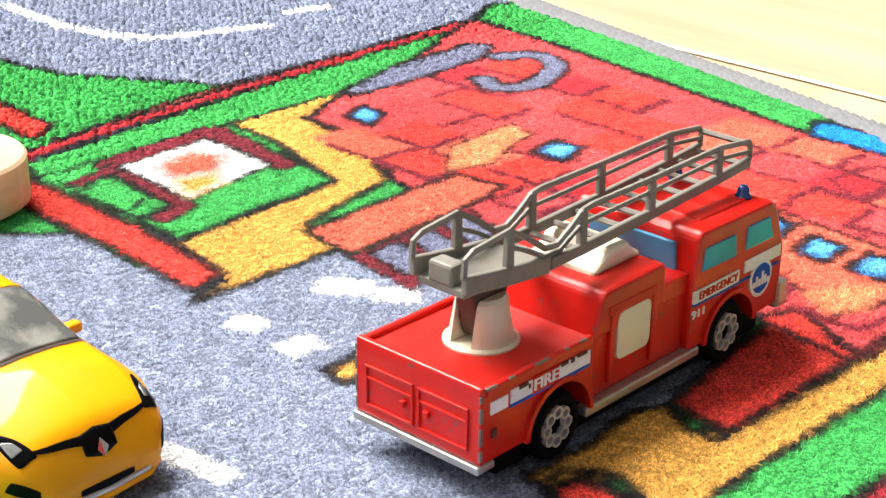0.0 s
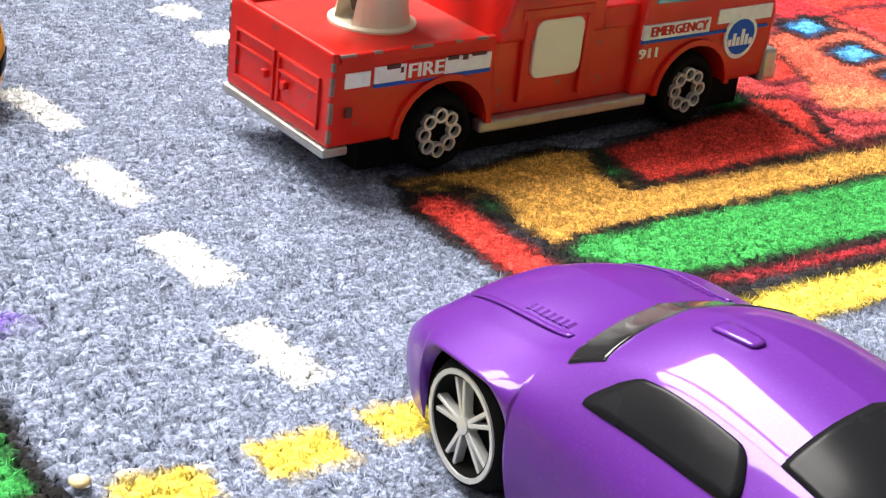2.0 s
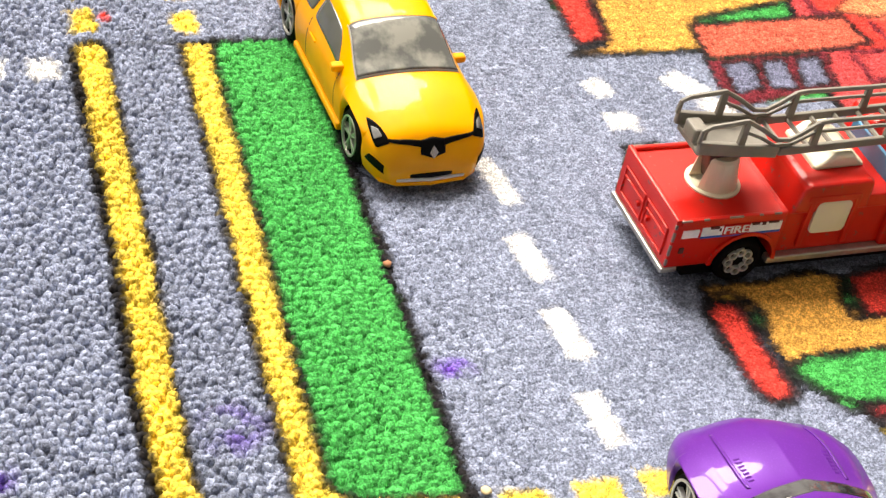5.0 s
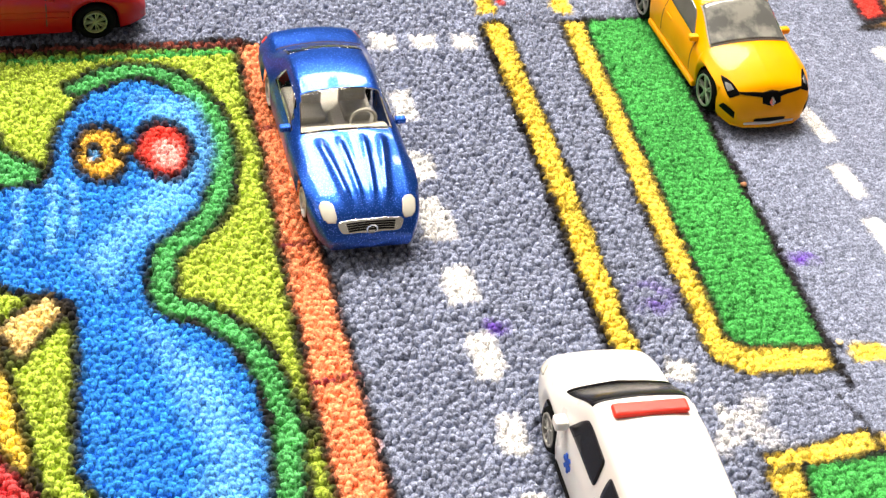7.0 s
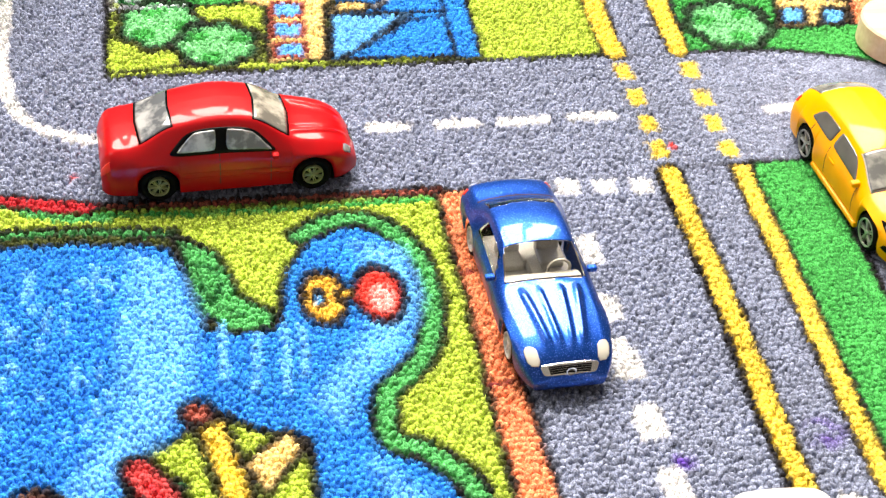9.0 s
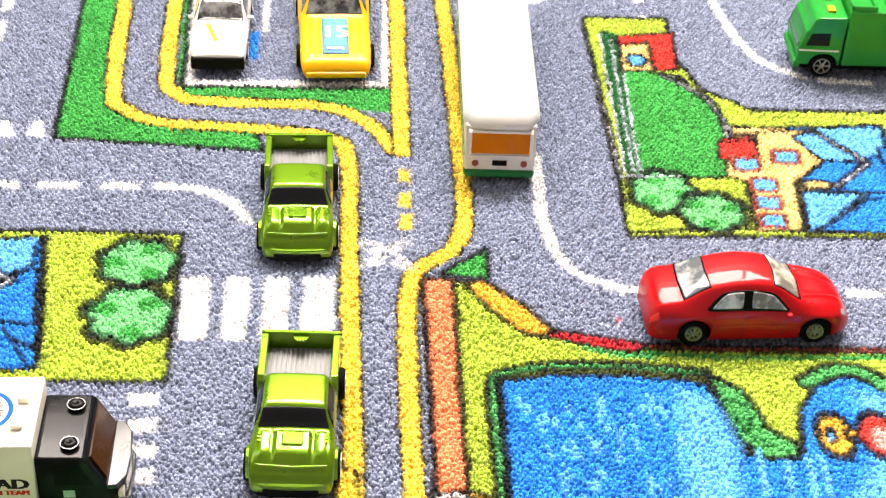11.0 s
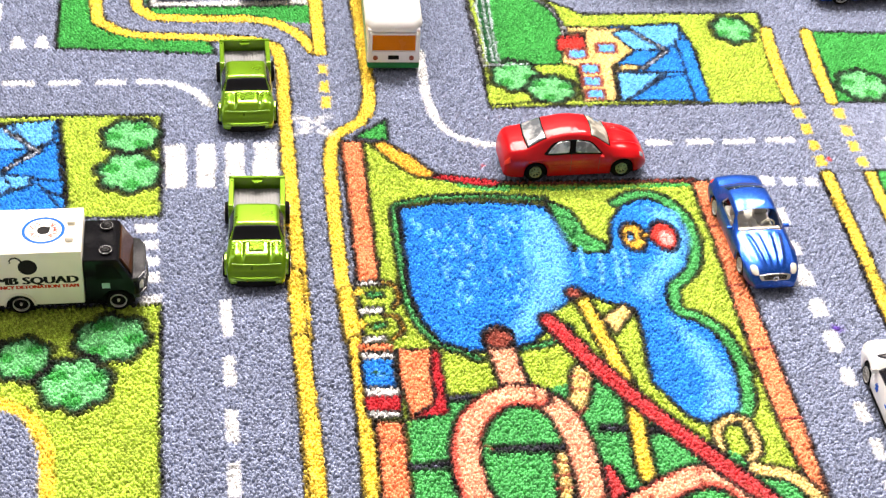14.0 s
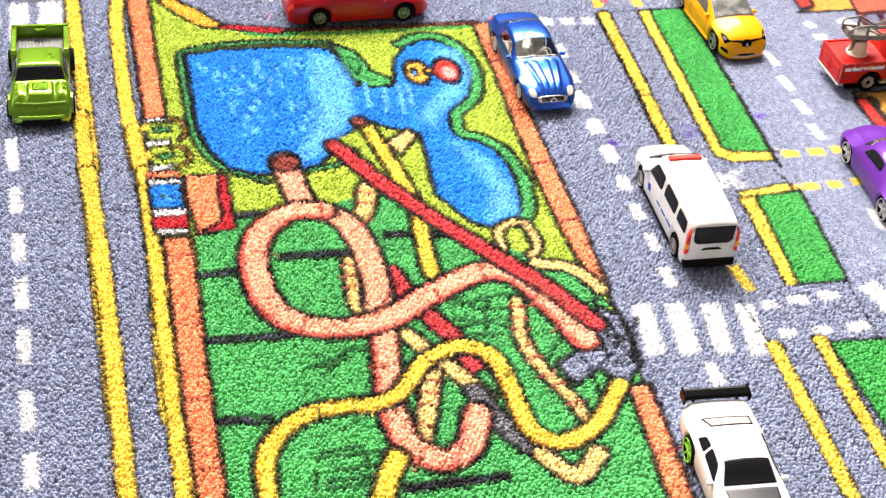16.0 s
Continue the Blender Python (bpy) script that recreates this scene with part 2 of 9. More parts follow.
# ---- room ----
# Unseen walls and ceiling close the room; they are dark to limit fill.
def room():
    x0, x1, y0, y1, h, zf = -1.8, 2.2, -2.0, 0.9, 3.2, -0.009
    # floor planks
    floor = new("floor", bpy.data.meshes.new("floor"))
    bm = box(x0 - 0.1, x1 + 0.1, y0 - 0.1, y1 + 0.1, zf - 0.06, zf - 0.0012)
    bm.to_mesh(floor.data)
    floor.data.materials.append(FLOOR_WOOD)
    tagged(floor, "pale honey-coloured wooden plank floor under the rug", "floor", kind="structure")
    board = box(-0.6, 0.6, -0.0595, 0.0595, -0.0012, 0.0, 0.0006, 1)
    me = bpy.data.meshes.new("plank")
    board.to_mesh(me)
    me.materials.append(FLOOR_WOOD)
    for i in range(9):
        for k in range(3):
            start = -1.5 + 1.202 * k + 0.37 * (i % 3)
            end = min(start + 1.2, y1 - 0.002)
            if end - start < 0.05:
                continue
            o = new("plank", me)
            o.parent = floor
            o.matrix_world = pose(0.62 + 0.12 * i, (start + end) / 2, zf, 0, 0, 90) @ Matrix.Diagonal(((end - start) / 1.2, 1, 1, 1))
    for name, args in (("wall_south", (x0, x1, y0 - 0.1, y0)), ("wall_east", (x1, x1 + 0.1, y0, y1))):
        tagged(mesh_object(name, box(*args, zf, h), WALL_PAINT), "unseen room wall, dark grey to limit fill light", "wall", kind="structure")
    # north wall with its window opening
    wx0, wx1, wz0, wz1 = -0.73, 0.97, 0.9, 3.0
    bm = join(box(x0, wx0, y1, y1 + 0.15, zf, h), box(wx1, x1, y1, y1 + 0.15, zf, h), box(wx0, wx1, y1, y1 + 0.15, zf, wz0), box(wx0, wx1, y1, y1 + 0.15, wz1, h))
    tagged(mesh_object("wall_north", bm, WALL_PAINT), "unseen dark grey wall with a broad window, limits fill light", "wall", kind="structure")
    win = tagged(new("window_1"), "white-framed window with glazing bars", "window", kind="structure")
    for a, b, c, d in ((wx0, wx1, wz0, wz0 + 0.05), (wx0, wx1, wz1 - 0.05, wz1), (wx0, wx0 + 0.05, wz0 + 0.05, wz1 - 0.05), (wx1 - 0.05, wx1, wz0 + 0.05, wz1 - 0.05)):
        part("window_frame", box(a, b, y1 - 0.02, y1 + 0.06, c, d, 0.004), FRAME_PAINT, win)
    for k in range(2):
        xx = wx0 + (wx1 - wx0) * (k + 1) / 3
        part("glazing_bar", box(xx - 0.03, xx + 0.03, y1 - 0.10, y1 - 0.07, wz0, wz1, 0.003), FRAME_PAINT, win)
    # west wall with a second window, unseen, added for weak fill
    vy0, vy1 = -0.55, 0.75
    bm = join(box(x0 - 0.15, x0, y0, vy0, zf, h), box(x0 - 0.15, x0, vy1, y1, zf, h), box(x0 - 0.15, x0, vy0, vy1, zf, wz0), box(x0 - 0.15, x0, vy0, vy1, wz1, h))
    tagged(mesh_object("wall_west", bm, WALL_PAINT), "unseen dark grey wall with a side window, limits fill light", "wall", kind="structure")
    win = tagged(new("window_2"), "unseen white-framed side window, added for weak fill light", "window", kind="structure")
    for a, b, c, d in ((vy0, vy1, wz0, wz0 + 0.05), (vy0, vy1, wz1 - 0.05, wz1), (vy0, vy0 + 0.05, wz0 + 0.05, wz1 - 0.05), (vy1 - 0.05, vy1, wz0 + 0.05, wz1 - 0.05)):
        part("window_frame", box(x0 - 0.06, x0 + 0.02, a, b, c, d, 0.004), FRAME_PAINT, win)
    bm = box(x0 - 0.15, x1 + 0.1, y0 - 0.1, y1 + 0.15, h, h + 0.1)
    tagged(mesh_object("ceiling", bm, CEILING_PAINT), "unseen ceiling, dark grey to limit fill light", "ceiling", kind="structure")


room()

# ---- rug ----
INK = {
    "road": (0.206, 0.236, 0.325), "lime": (0.36, 0.48, 0.065), "green": (0.042, 0.31, 0.07), "leaf": (0.068, 0.36, 0.11),
    "yellow": (0.80, 0.58, 0.085), "ochre": (0.74, 0.42, 0.06), "sand": (0.76, 0.55, 0.22), "orange": (0.80, 0.27, 0.13),
    "salmon": (0.86, 0.41, 0.27), "red": (0.64, 0.05, 0.038), "rose": (0.70, 0.14, 0.10), "crimson": (0.48, 0.03, 0.04),
    "pink": (0.80, 0.35, 0.32), "brown": (0.28, 0.07, 0.05), "maroon": (0.16, 0.02, 0.03), "blue": (0.014, 0.225, 0.67),
    "sky": (0.12, 0.44, 0.88), "pale": (0.55, 0.60, 0.68), "white": (0.74, 0.74, 0.74), "grey": (0.16, 0.16, 0.18),
    "slate": (0.15, 0.16, 0.24), "black": (0.012, 0.011, 0.012), "amber": (0.62, 0.32, 0.07), "brick": (0.56, 0.065, 0.068), "rust": (0.62, 0.12, 0.075), "coral": (0.70, 0.22, 0.10), "mint": (0.16, 0.52, 0.22), "pine": (0.012, 0.10, 0.03), "ink": (0.02, 0.09, 0.03),
}


def ruled(stops):
    """Grid lines in mm: stops of (start, spacing), ended by (end, 0)."""
    out = []
    for (a, s), (b, _) in zip(stops, stops[1:]):
        out.append(np.linspace(a, b, max(2, int(round((b - a) / s))), endpoint=False))
    return np.concatenate(out + [[stops[-1][0]]])


GX = ruled([(-900, 14), (-330, 1.25), (-60, 1.0), (200, 0.8), (450, 1.2), (541, 0)])
GY = ruled([(-760, 14), (-420, 1.3), (-300, 1.0), (-205, 0.8), (-20, 1.0), (90, 1.25), (290, 14), (560, 0)])


def askew(x, y):
    """The far edge of the rug runs a little askew."""
    return x + np.where(x > 300, (x - 300) / 246.0, 0.0) * np.clip(0.23 * (y - 42.0), -30, 30)


RX, RY = np.meshgrid(GX, GY)
RX = askew(RX, RY)


def lattice(x, y, pitch, seed):
    """Smooth value noise, 0 to 1, on a square lattice of that pitch in mm."""
    rng = np.random.RandomState(seed)
    g = rng.rand(257, 257)
    u, v = x / pitch, y / pitch
    i, j = np.floor(u).astype(int), np.floor(v).astype(int)
    fu, fv = u - i, v - j
    fu, fv = fu * fu * (3 - 2 * fu), fv * fv * (3 - 2 * fv)
    i0, j0, i1, j1 = i % 256, j % 256, (i + 1) % 256, (j + 1) % 256
    return (g[j0, i0] * (1 - fu) + g[j0, i1] * fu) * (1 - fv) + (g[j1, i0] * (1 - fu) + g[j1, i1] * fu) * fv


# dyed fibres stray a little over every edge of the print
PX = RX + 0.6 * (lattice(RX, RY, 1.4, 1) - 0.5) + 0.7 * (lattice(RX, RY, 6.0, 2) - 0.5)
PY = RY + 0.6 * (lattice(RX, RY, 1.4, 3) - 0.5) + 0.7 * (lattice(RX, RY, 6.0, 4) - 0.5)
PRINT = np.empty(RX.shape + (3,), np.float32)
PRINT[:] = INK["road"]
heather = lattice(RX, RY, 1.6, 5) * 0.6 + lattice(RX, RY, 0.9, 6) * 0.4
PRINT *= (0.76 + 0.5 * heather)[..., None]


def curve(pts, n=10):
    """A rounded line through the points."""
    p = np.array(pts, float)
    if len(p) < 3:
        return p
    q = np.concatenate([[2 * p[0] - p[1]], p, [2 * p[-1] - p[-2]]])
    out = []
    for a, b, c, d in zip(q, q[1:], q[2:], q[3:]):
        t = np.linspace(0, 1, n, endpoint=False)[:, None]
        out.append(0.5 * (2 * b + (c - a) * t + (2 * a - 5 * b + 4 * c - d) * t * t + (3 * b - a - 3 * c + d) * t ** 3))
    return np.concatenate(out + [p[-1:]])


def window_of(p, margin):
    lo, hi = p.min(0) - margin - 3, p.max(0) + margin + 3
    j0, j1 = np.searchsorted(GY, (lo[1], hi[1]))
    i0, i1 = np.searchsorted(GX, (lo[0] - 32, hi[0] + 32))
    return slice(j0, j1), slice(i0, i1)


def distance_to(p, x, y):
    best = np.full(x.shape, 1e9)
    for (ax, ay), (bx, by) in zip(p, p[1:]):
        dx, dy = bx - ax, by - ay
        t = np.clip(((x - ax) * dx + (y - ay) * dy) / (dx * dx + dy * dy + 1e-9), 0, 1)
        best = np.minimum(best, (x - ax - t * dx) ** 2 + (y - ay - t * dy) ** 2)
    return np.sqrt(best)


def lay(w, depth, colour, ink, mottle=0.22, soft=0.7):
    """Dye where depth (mm inside the edge) is positive, with a dark contour of width ink."""
    if depth.size == 0:
        return
    k = np.clip(depth / soft + 0.5, 0, 1)[..., None]
    tone = 1 - mottle / 2 + mottle * lattice(RX[w], RY[w], 9.0, 8)
    PRINT[w] = PRINT[w] * (1 - k) + np.array(INK[colour]) * tone[..., None] * k
    if ink:
        e = np.clip((ink * 1.6 - np.abs(depth + 0.2)) / 0.6 + 0.5, 0, 1)[..., None] * (0.82 + 0.18 * lattice(RX[w], RY[w], 4.0, 9))[..., None]
        PRINT[w] = PRINT[w] * (1 - e) + np.array(INK["black"]) * e


def zone(colour, pts, ink=0.8, soft=0.7):
    p = np.array(pts + pts[:1], float)
    w = window_of(p, 3)
    x, y = PX[w], PY[w]
    inside = np.zeros(x.shape, bool)
    for (ax, ay), (bx, by) in zip(p, p[1:]):
        if ay != by:
            inside ^= ((ay > y) != (by > y)) & (x < (bx - ax) * (y - ay) / (by - ay) + ax)
    d = distance_to(p, x, y)
    lay(w, np.where(inside, d, -d), colour, ink, soft=soft)


def line(colour, pts, width, ink=0.0, smooth=True):
    p = curve(pts) if smooth else np.array(pts, float)
    w = window_of(p, width)
    depth = width / 2 - distance_to(p, PX[w], PY[w])
    if len(p) == 2:
        d = (p[1] - p[0]) / np.linalg.norm(p[1] - p[0])
        along = (PX[w] - p[0, 0]) * d[0] + (PY[w] - p[0, 1]) * d[1]
        depth = np.minimum(depth, np.minimum(along, np.linalg.norm(p[1] - p[0]) - along))
    lay(w, depth, colour, ink)


def oval(colour, cx, cy, rx, ry, ink=0.8):
    w = window_of(np.array([(cx - rx, cy - ry), (cx + rx, cy + ry)]), 3)
    r = np.hypot((PX[w] - cx) / rx, (PY[w] - cy) / ry)
    lay(w, (1 - r) * min(rx, ry), colour, ink)


def cloud(colour, cx, cy, rx, ry):
    """A printed bush: a lobed outline with lighter scribbles."""
    w = window_of(np.array([(cx - rx, cy - ry), (cx + rx, cy + ry)]), 5)
    a = np.arctan2((PY[w] - cy) / ry, (PX[w] - cx) / rx)
    r = np.hypot((PX[w] - cx) / rx, (PY[w] - cy) / ry)
    rim = 0.80 + 0.22 * np.abs(np.sin(3.5 * a + cx)) ** 0.6
    lay(w, (rim - r) * min(rx, ry), "mint", 1.35)
    for k in range(6):
        b = cx + 1.05 * k
        ox, oy = cx + rx * 0.55 * math.cos(b), cy + ry * 0.55 * math.sin(b)
        oval("green" if k % 2 else "mint", ox, oy, rx * 0.27, ry * 0.22, ink=0.0)
        arc = [(ox + rx * 0.30 * math.cos(b + t), oy + ry * 0.28 * math.sin(b + t)) for t in (-1.0, -0.3, 0.4, 1.0)]
        line("pine", arc, 0.9)


def smear(cx, cy, r):
    """Worn white paint, in strokes across each other."""
    w = window_of(np.array([(cx - r, cy - r), (cx + r, cy + r)]), 4)
    x, y = PX[w] - cx, PY[w] - cy
    k = np.clip(1.15 - np.hypot(x, y) / r, 0, 1) * np.clip(1.6 - np.minimum(np.abs(x - y), np.abs(x + y)) / (0.28 * r), 0, 1)
    k = (np.clip(2 * k, 0, 1) * np.clip(2.4 * lattice(RX[w], RY[w], 2.2, 12) - 0.5, 0, 0.85))[..., None]
    PRINT[w] = PRINT[w] * (1 - k) + np.array(INK["white"]) * k


def stain(cx, cy, r):
    w = window_of(np.array([(cx - r, cy - r), (cx + r, cy + r)]), 4)
    k = np.clip(1.3 - np.hypot(PX[w] - cx, PY[w] - cy) / r, 0, 1) * np.clip(2.2 * lattice(RX[w], RY[w], 2.5, 11) - 0.5, 0, 1)
    k = (0.75 * k)[..., None]
    PRINT[w] = PRINT[w] * (1 - k) + np.array((0.12, 0.03, 0.40)) * k


# home block and its trees, left of the middle road
zone("lime", [(-229.0, 26.9), (-139.1, 29.9), (-88.1, 27.4), (-87.7, -55.5), (-175.3, -54.6), (-189.7, -64.8), (-210.7, -72.6)], ink=0.8)
zone("sand", [(-227.5, 18.7), (-185.3, 21.2), (-175.8, 1.5), (-183.9, -13.6), (-184.3, -48.1), (-214.9, -49.5)], ink=0.8)
zone("blue", [(-185.5, -50.3), (-183.9, -14.8), (-175.5, 2.8), (-185.4, 22.1), (-138.2, 25.5), (-131.1, -48.6)], ink=0.8)
zone("sky", [(-184.4, -47.4), (-182.9, -16.8), (-160.8, -22.4), (-145.5, -31.9), (-164.6, -49.0)], ink=0.8)
zone("sky", [(-172.6, -4.6), (-183.1, 19.5), (-154.8, 23.1), (-164.8, -8.5)], ink=0.8)
zone("blue", [(-160.8, -22.4), (-145.5, 4.1), (-136.1, -4.0), (-132.4, -39.3)], ink=0.8)
oval("sky", -186.2, 1.4, 4.9, 5.0, ink=0.8)
zone("red", [(-220.6, 7.8), (-199.8, 6.9), (-199.4, -3.0), (-218.7, -3.3)], ink=0.8)
zone("sky", [(-210.4, -14.8), (-203.8, -14.7), (-202.3, -23.3), (-208.9, -23.4)], ink=0.8)
zone("sky", [(-200.9, -14.7), (-194.2, -14.6), (-192.9, -23.2), (-199.5, -23.3)], ink=0.8)
zone("sky", [(-207.7, -30.4), (-201.2, -30.3), (-199.8, -38.6), (-206.3, -38.7)], ink=0.8)
zone("sky", [(-198.4, -30.2), (-191.8, -30.2), (-190.6, -38.5), (-197.0, -38.6)], ink=0.8)
cloud("leaf", -102.6, 10.3, 15.0, 14.6)
cloud("leaf", -103.0, -20.4, 15.9, 16.9)
# lawn with three trees and the yellow turning ring
zone("lime", [(-157.9, -117.6), (-87.3, -118.1), (-86.3, -242.2), (-86.0, -420.0), (-128.0, -420.0), (-128.0, -239.3), (-131.2, -211.8), (-132.5, -193.9), (-140.1, -179.7), (-156.3, -171.1)], ink=0.8)
cloud("leaf", -144.7, -150.4, 12.8, 13.7)
cloud("leaf", -108.0, -139.5, 16.4, 15.5)
cloud("leaf", -122.1, -166.9, 15.8, 16.5)
line("yellow", [(-176.1, -171.7), (-153.7, -175.0), (-140.2, -184.4), (-133.1, -199.9), (-131.2, -211.8), (-130.3, -239.8), (-130.0, -420.0)], 6, ink=0.0, smooth=True)
line("yellow", [(-169.0, -195.1), (-160.8, -201.5)], 5, ink=0.0, smooth=True)
# crossing stripes by the lime pickups
zone("white", [(-86.0, 0.9), (-76.1, 1.1), (-75.9, -34.1), (-85.9, -34.2)], ink=0)
zone("white", [(-70.1, 1.1), (-61.4, 1.3), (-61.8, -33.9), (-70.6, -34.0)], ink=0)
zone("white", [(-56.2, 1.4), (-47.0, 1.5), (-47.9, -33.7), (-57.2, -33.9)], ink=0)
zone("white", [(-42.0, 1.6), (-30.5, 1.8), (-32.0, -33.6), (-43.6, -33.7)], ink=0)
zone("white", [(-99.1, -61.1), (-89.4, -61.0), (-89.2, -67.4), (-98.7, -67.5)], ink=0)
zone("white", [(-98.4, -73.5), (-88.9, -73.4), (-88.7, -79.6), (-98.1, -79.7)], ink=0)
zone("white", [(-97.9, -85.5), (-88.5, -85.4), (-88.2, -91.5), (-97.6, -91.5)], ink=0)
zone("white", [(-97.3, -97.2), (-88.0, -97.1), (-87.8, -103.0), (-97.0, -103.1)], ink=0)
zone("white", [(-96.6, -111.7), (-87.5, -111.7), (-87.3, -117.4), (-96.3, -117.4)], ink=0)
# green verge, rail lines and parking lot
zone("green", [(-146.6, 282.2), (-128.9, 283.1), (-124.4, 133.2), (-112.8, 106.0), (-62.9, 100.6), (-59.6, 84.0), (-143.8, 92.9)], ink=0.8)
zone("green", [(-99.7, 284.4), (-98.5, 150.7), (-95.6, 120.6), (-34.8, 118.6), (-6.8, 112.5), (2.1, 289.1)], ink=0)
zone("white", [(-97.5, 284.5), (-95.3, 133.0), (-6.7, 133.0), (0.4, 289.0)], ink=0.8)
zone("road", [(-93.2, 284.7), (-90.9, 138.7), (-10.7, 138.3), (-4.6, 288.8)], ink=0)
line("white", [(-59.9, 272.0), (-62.1, 181.0)], 3, ink=0.0, smooth=True)
line("white", [(-94.5, 223.3), (-4.2, 226.9)], 3, ink=0.0, smooth=True)
line("blue", [(-66.3, 180.9), (-66.1, 157.4)], 4, ink=0.0, smooth=True)
line("yellow", [(-128.2, 283.1), (-124.8, 138.7), (-117.4, 114.7), (-98.9, 104.3), (-62.9, 100.6), (-34.0, 94.7), (-25.4, 78.9), (-25.6, 18.9), (-25.6, -60.4), (-25.3, -145.7)], 7.0, ink=0.4, smooth=True)
line("yellow", [(-27.8, -101.1), (-27.4, -196.2), (-27.0, -269.2), (-26.8, -303.0)], 7.0, ink=0.4, smooth=True)
line("yellow", [(-103.6, 284.2), (-103.1, 150.6), (-97.6, 127.5), (-82.7, 121.0), (-37.7, 118.5), (-17.0, 105.5), (-6.6, 84.4)], 7.0, ink=0.4, smooth=True)
line("yellow", [(-0.3, 289.0), (-3.8, 80.5)], 7.0, ink=0.4, smooth=True)
line("yellow", [(-3.3, 70.7), (-3.5, 62.0)], 4.6, ink=0.0, smooth=False)
line("yellow", [(-3.3, 55.4), (-3.7, 45.2)], 4.6, ink=0.0, smooth=False)
line("yellow", [(-3.4, 40.6), (-3.7, 30.7)], 4.6, ink=0.0, smooth=False)
line("yellow", [(19.4, 289.9), (20.1, 171.9), (19.9, 75.1), (18.7, 37.4), (12.7, 17.4), (-3.0, 0.1), (-6.2, -52.9), (-6.2, -114.6), (-5.6, -145.7)], 7.0, ink=0.4, smooth=True)
line("yellow", [(-5.1, -115.3), (-3.9, -194.8), (-6.7, -271.8), (-7.4, -305.0)], 7.0, ink=0.4, smooth=True)
zone("green", [(25.6, 17.6), (25.2, 0.2), (7.8, 3.2), (17.3, 11.0)], ink=0.8)
smear(-11.8, 14.8, 12.8)
smear(256.0, -189.4, 11.1)
line("yellow", [(-27.2, -145.6), (-25.5, -223.6), (-25.6, -289.5), (-26.0, -341.4), (-26.1, -395.4)], 7.0, ink=0.4, smooth=True)
line("yellow", [(-3.1, -148.6), (-3.8, -226.6), (-5.2, -292.6), (-6.5, -344.6), (-7.5, -398.6)], 7.0, ink=0.4, smooth=True)
line("white", [(-58.4, -126.6), (-58.4, -141.6)], 4.6, ink=0.0, smooth=False)
line("white", [(-58.3, -154.1), (-58.4, -172.2)], 4.6, ink=0.0, smooth=False)
line("white", [(-58.1, -185.8), (-58.0, -204.5)], 4.6, ink=0.0, smooth=False)
line("white", [(-57.9, -215.4), (-58.2, -234.6)], 4.6, ink=0.0, smooth=False)
line("white", [(-58.1, -246.4), (-58.2, -265.9)], 4.6, ink=0.0, smooth=False)
line("white", [(-58.1, -281.5), (-58.1, -302.4)], 4.6, ink=0.0, smooth=False)
line("white", [(-57.9, -313.8), (-57.7, -330.4)], 4.6, ink=0.0, smooth=False)
line("white", [(-57.5, -338.4), (-57.3, -354.0)], 4.6, ink=0.0, smooth=False)
# corner building
zone("green", [(-275.1, 276.3), (-215.3, 279.0), (-212.1, 199.8), (-204.7, 95.3), (-241.1, 92.4)], ink=0.8)
zone("road", [(-275.1, 276.3), (-224.8, 278.6), (-217.1, 163.9), (-255.2, 168.4)], ink=0.8)
line("black", [(-227.9, 278.5), (-220.7, 212.0), (-218.4, 168.5)], 1.2, ink=0, smooth=True)
line("black", [(-231.1, 278.3), (-222.5, 199.5), (-221.2, 175.4)], 1.2, ink=0, smooth=True)
zone("orange", [(-251.5, 148.6), (-210.0, 158.4), (-202.0, 129.8), (-245.5, 116.3)], ink=0.8)
zone("blue", [(-255.7, 171.3), (-217.8, 168.5), (-222.1, 159.2), (-253.1, 157.0)], ink=0.8)
zone("orange", [(-275.1, 276.3), (-240.5, 277.9), (-236.9, 230.5), (-234.7, 183.8), (-257.3, 180.0)], ink=0.9)
line("black", [(-241.2, 277.8), (-236.9, 230.5), (-234.0, 179.7)], 1.2, ink=0, smooth=True)
zone("grey", [(-240.1, 116.5), (-219.2, 122.3), (-219.0, 104.1), (-237.4, 101.0)], ink=0.8)
line("white", [(-182.6, 266.5), (-180.9, 239.4)], 4.2, ink=0.0, smooth=False)
line("white", [(-180.2, 221.2), (-179.2, 198.0)], 4.2, ink=0.0, smooth=False)
line("white", [(-179.6, 188.8), (-179.1, 171.0)], 4.2, ink=0.0, smooth=False)
line("white", [(-178.7, 162.3), (-178.2, 148.2)], 4.2, ink=0.0, smooth=False)
line("white", [(-178.1, 139.8), (-177.0, 123.6)], 4.2, ink=0.0, smooth=False)
zone("white", [(-205.0, 91.8), (-204.3, 103.5), (-201.1, 103.6), (-197.0, 92.0)], ink=0)
zone("white", [(-193.0, 92.1), (-192.1, 103.8), (-188.9, 103.9), (-185.0, 92.3)], ink=0)
zone("white", [(-181.0, 92.4), (-180.0, 104.1), (-176.7, 104.2), (-172.9, 92.6)], ink=0)
zone("white", [(-168.1, 92.8), (-166.9, 104.5), (-163.7, 104.6), (-160.0, 93.0)], ink=0)
zone("white", [(-155.4, 93.1), (-154.1, 104.8), (-150.8, 104.9), (-147.3, 93.3)], ink=0)
line("white", [(-230.3, 61.6), (-220.0, 61.9)], 4.2, ink=0.0, smooth=False)
line("white", [(-213.6, 62.0), (-199.2, 61.4)], 4.2, ink=0.0, smooth=False)
line("white", [(-192.6, 60.6), (-176.2, 60.1)], 4.2, ink=0.0, smooth=False)
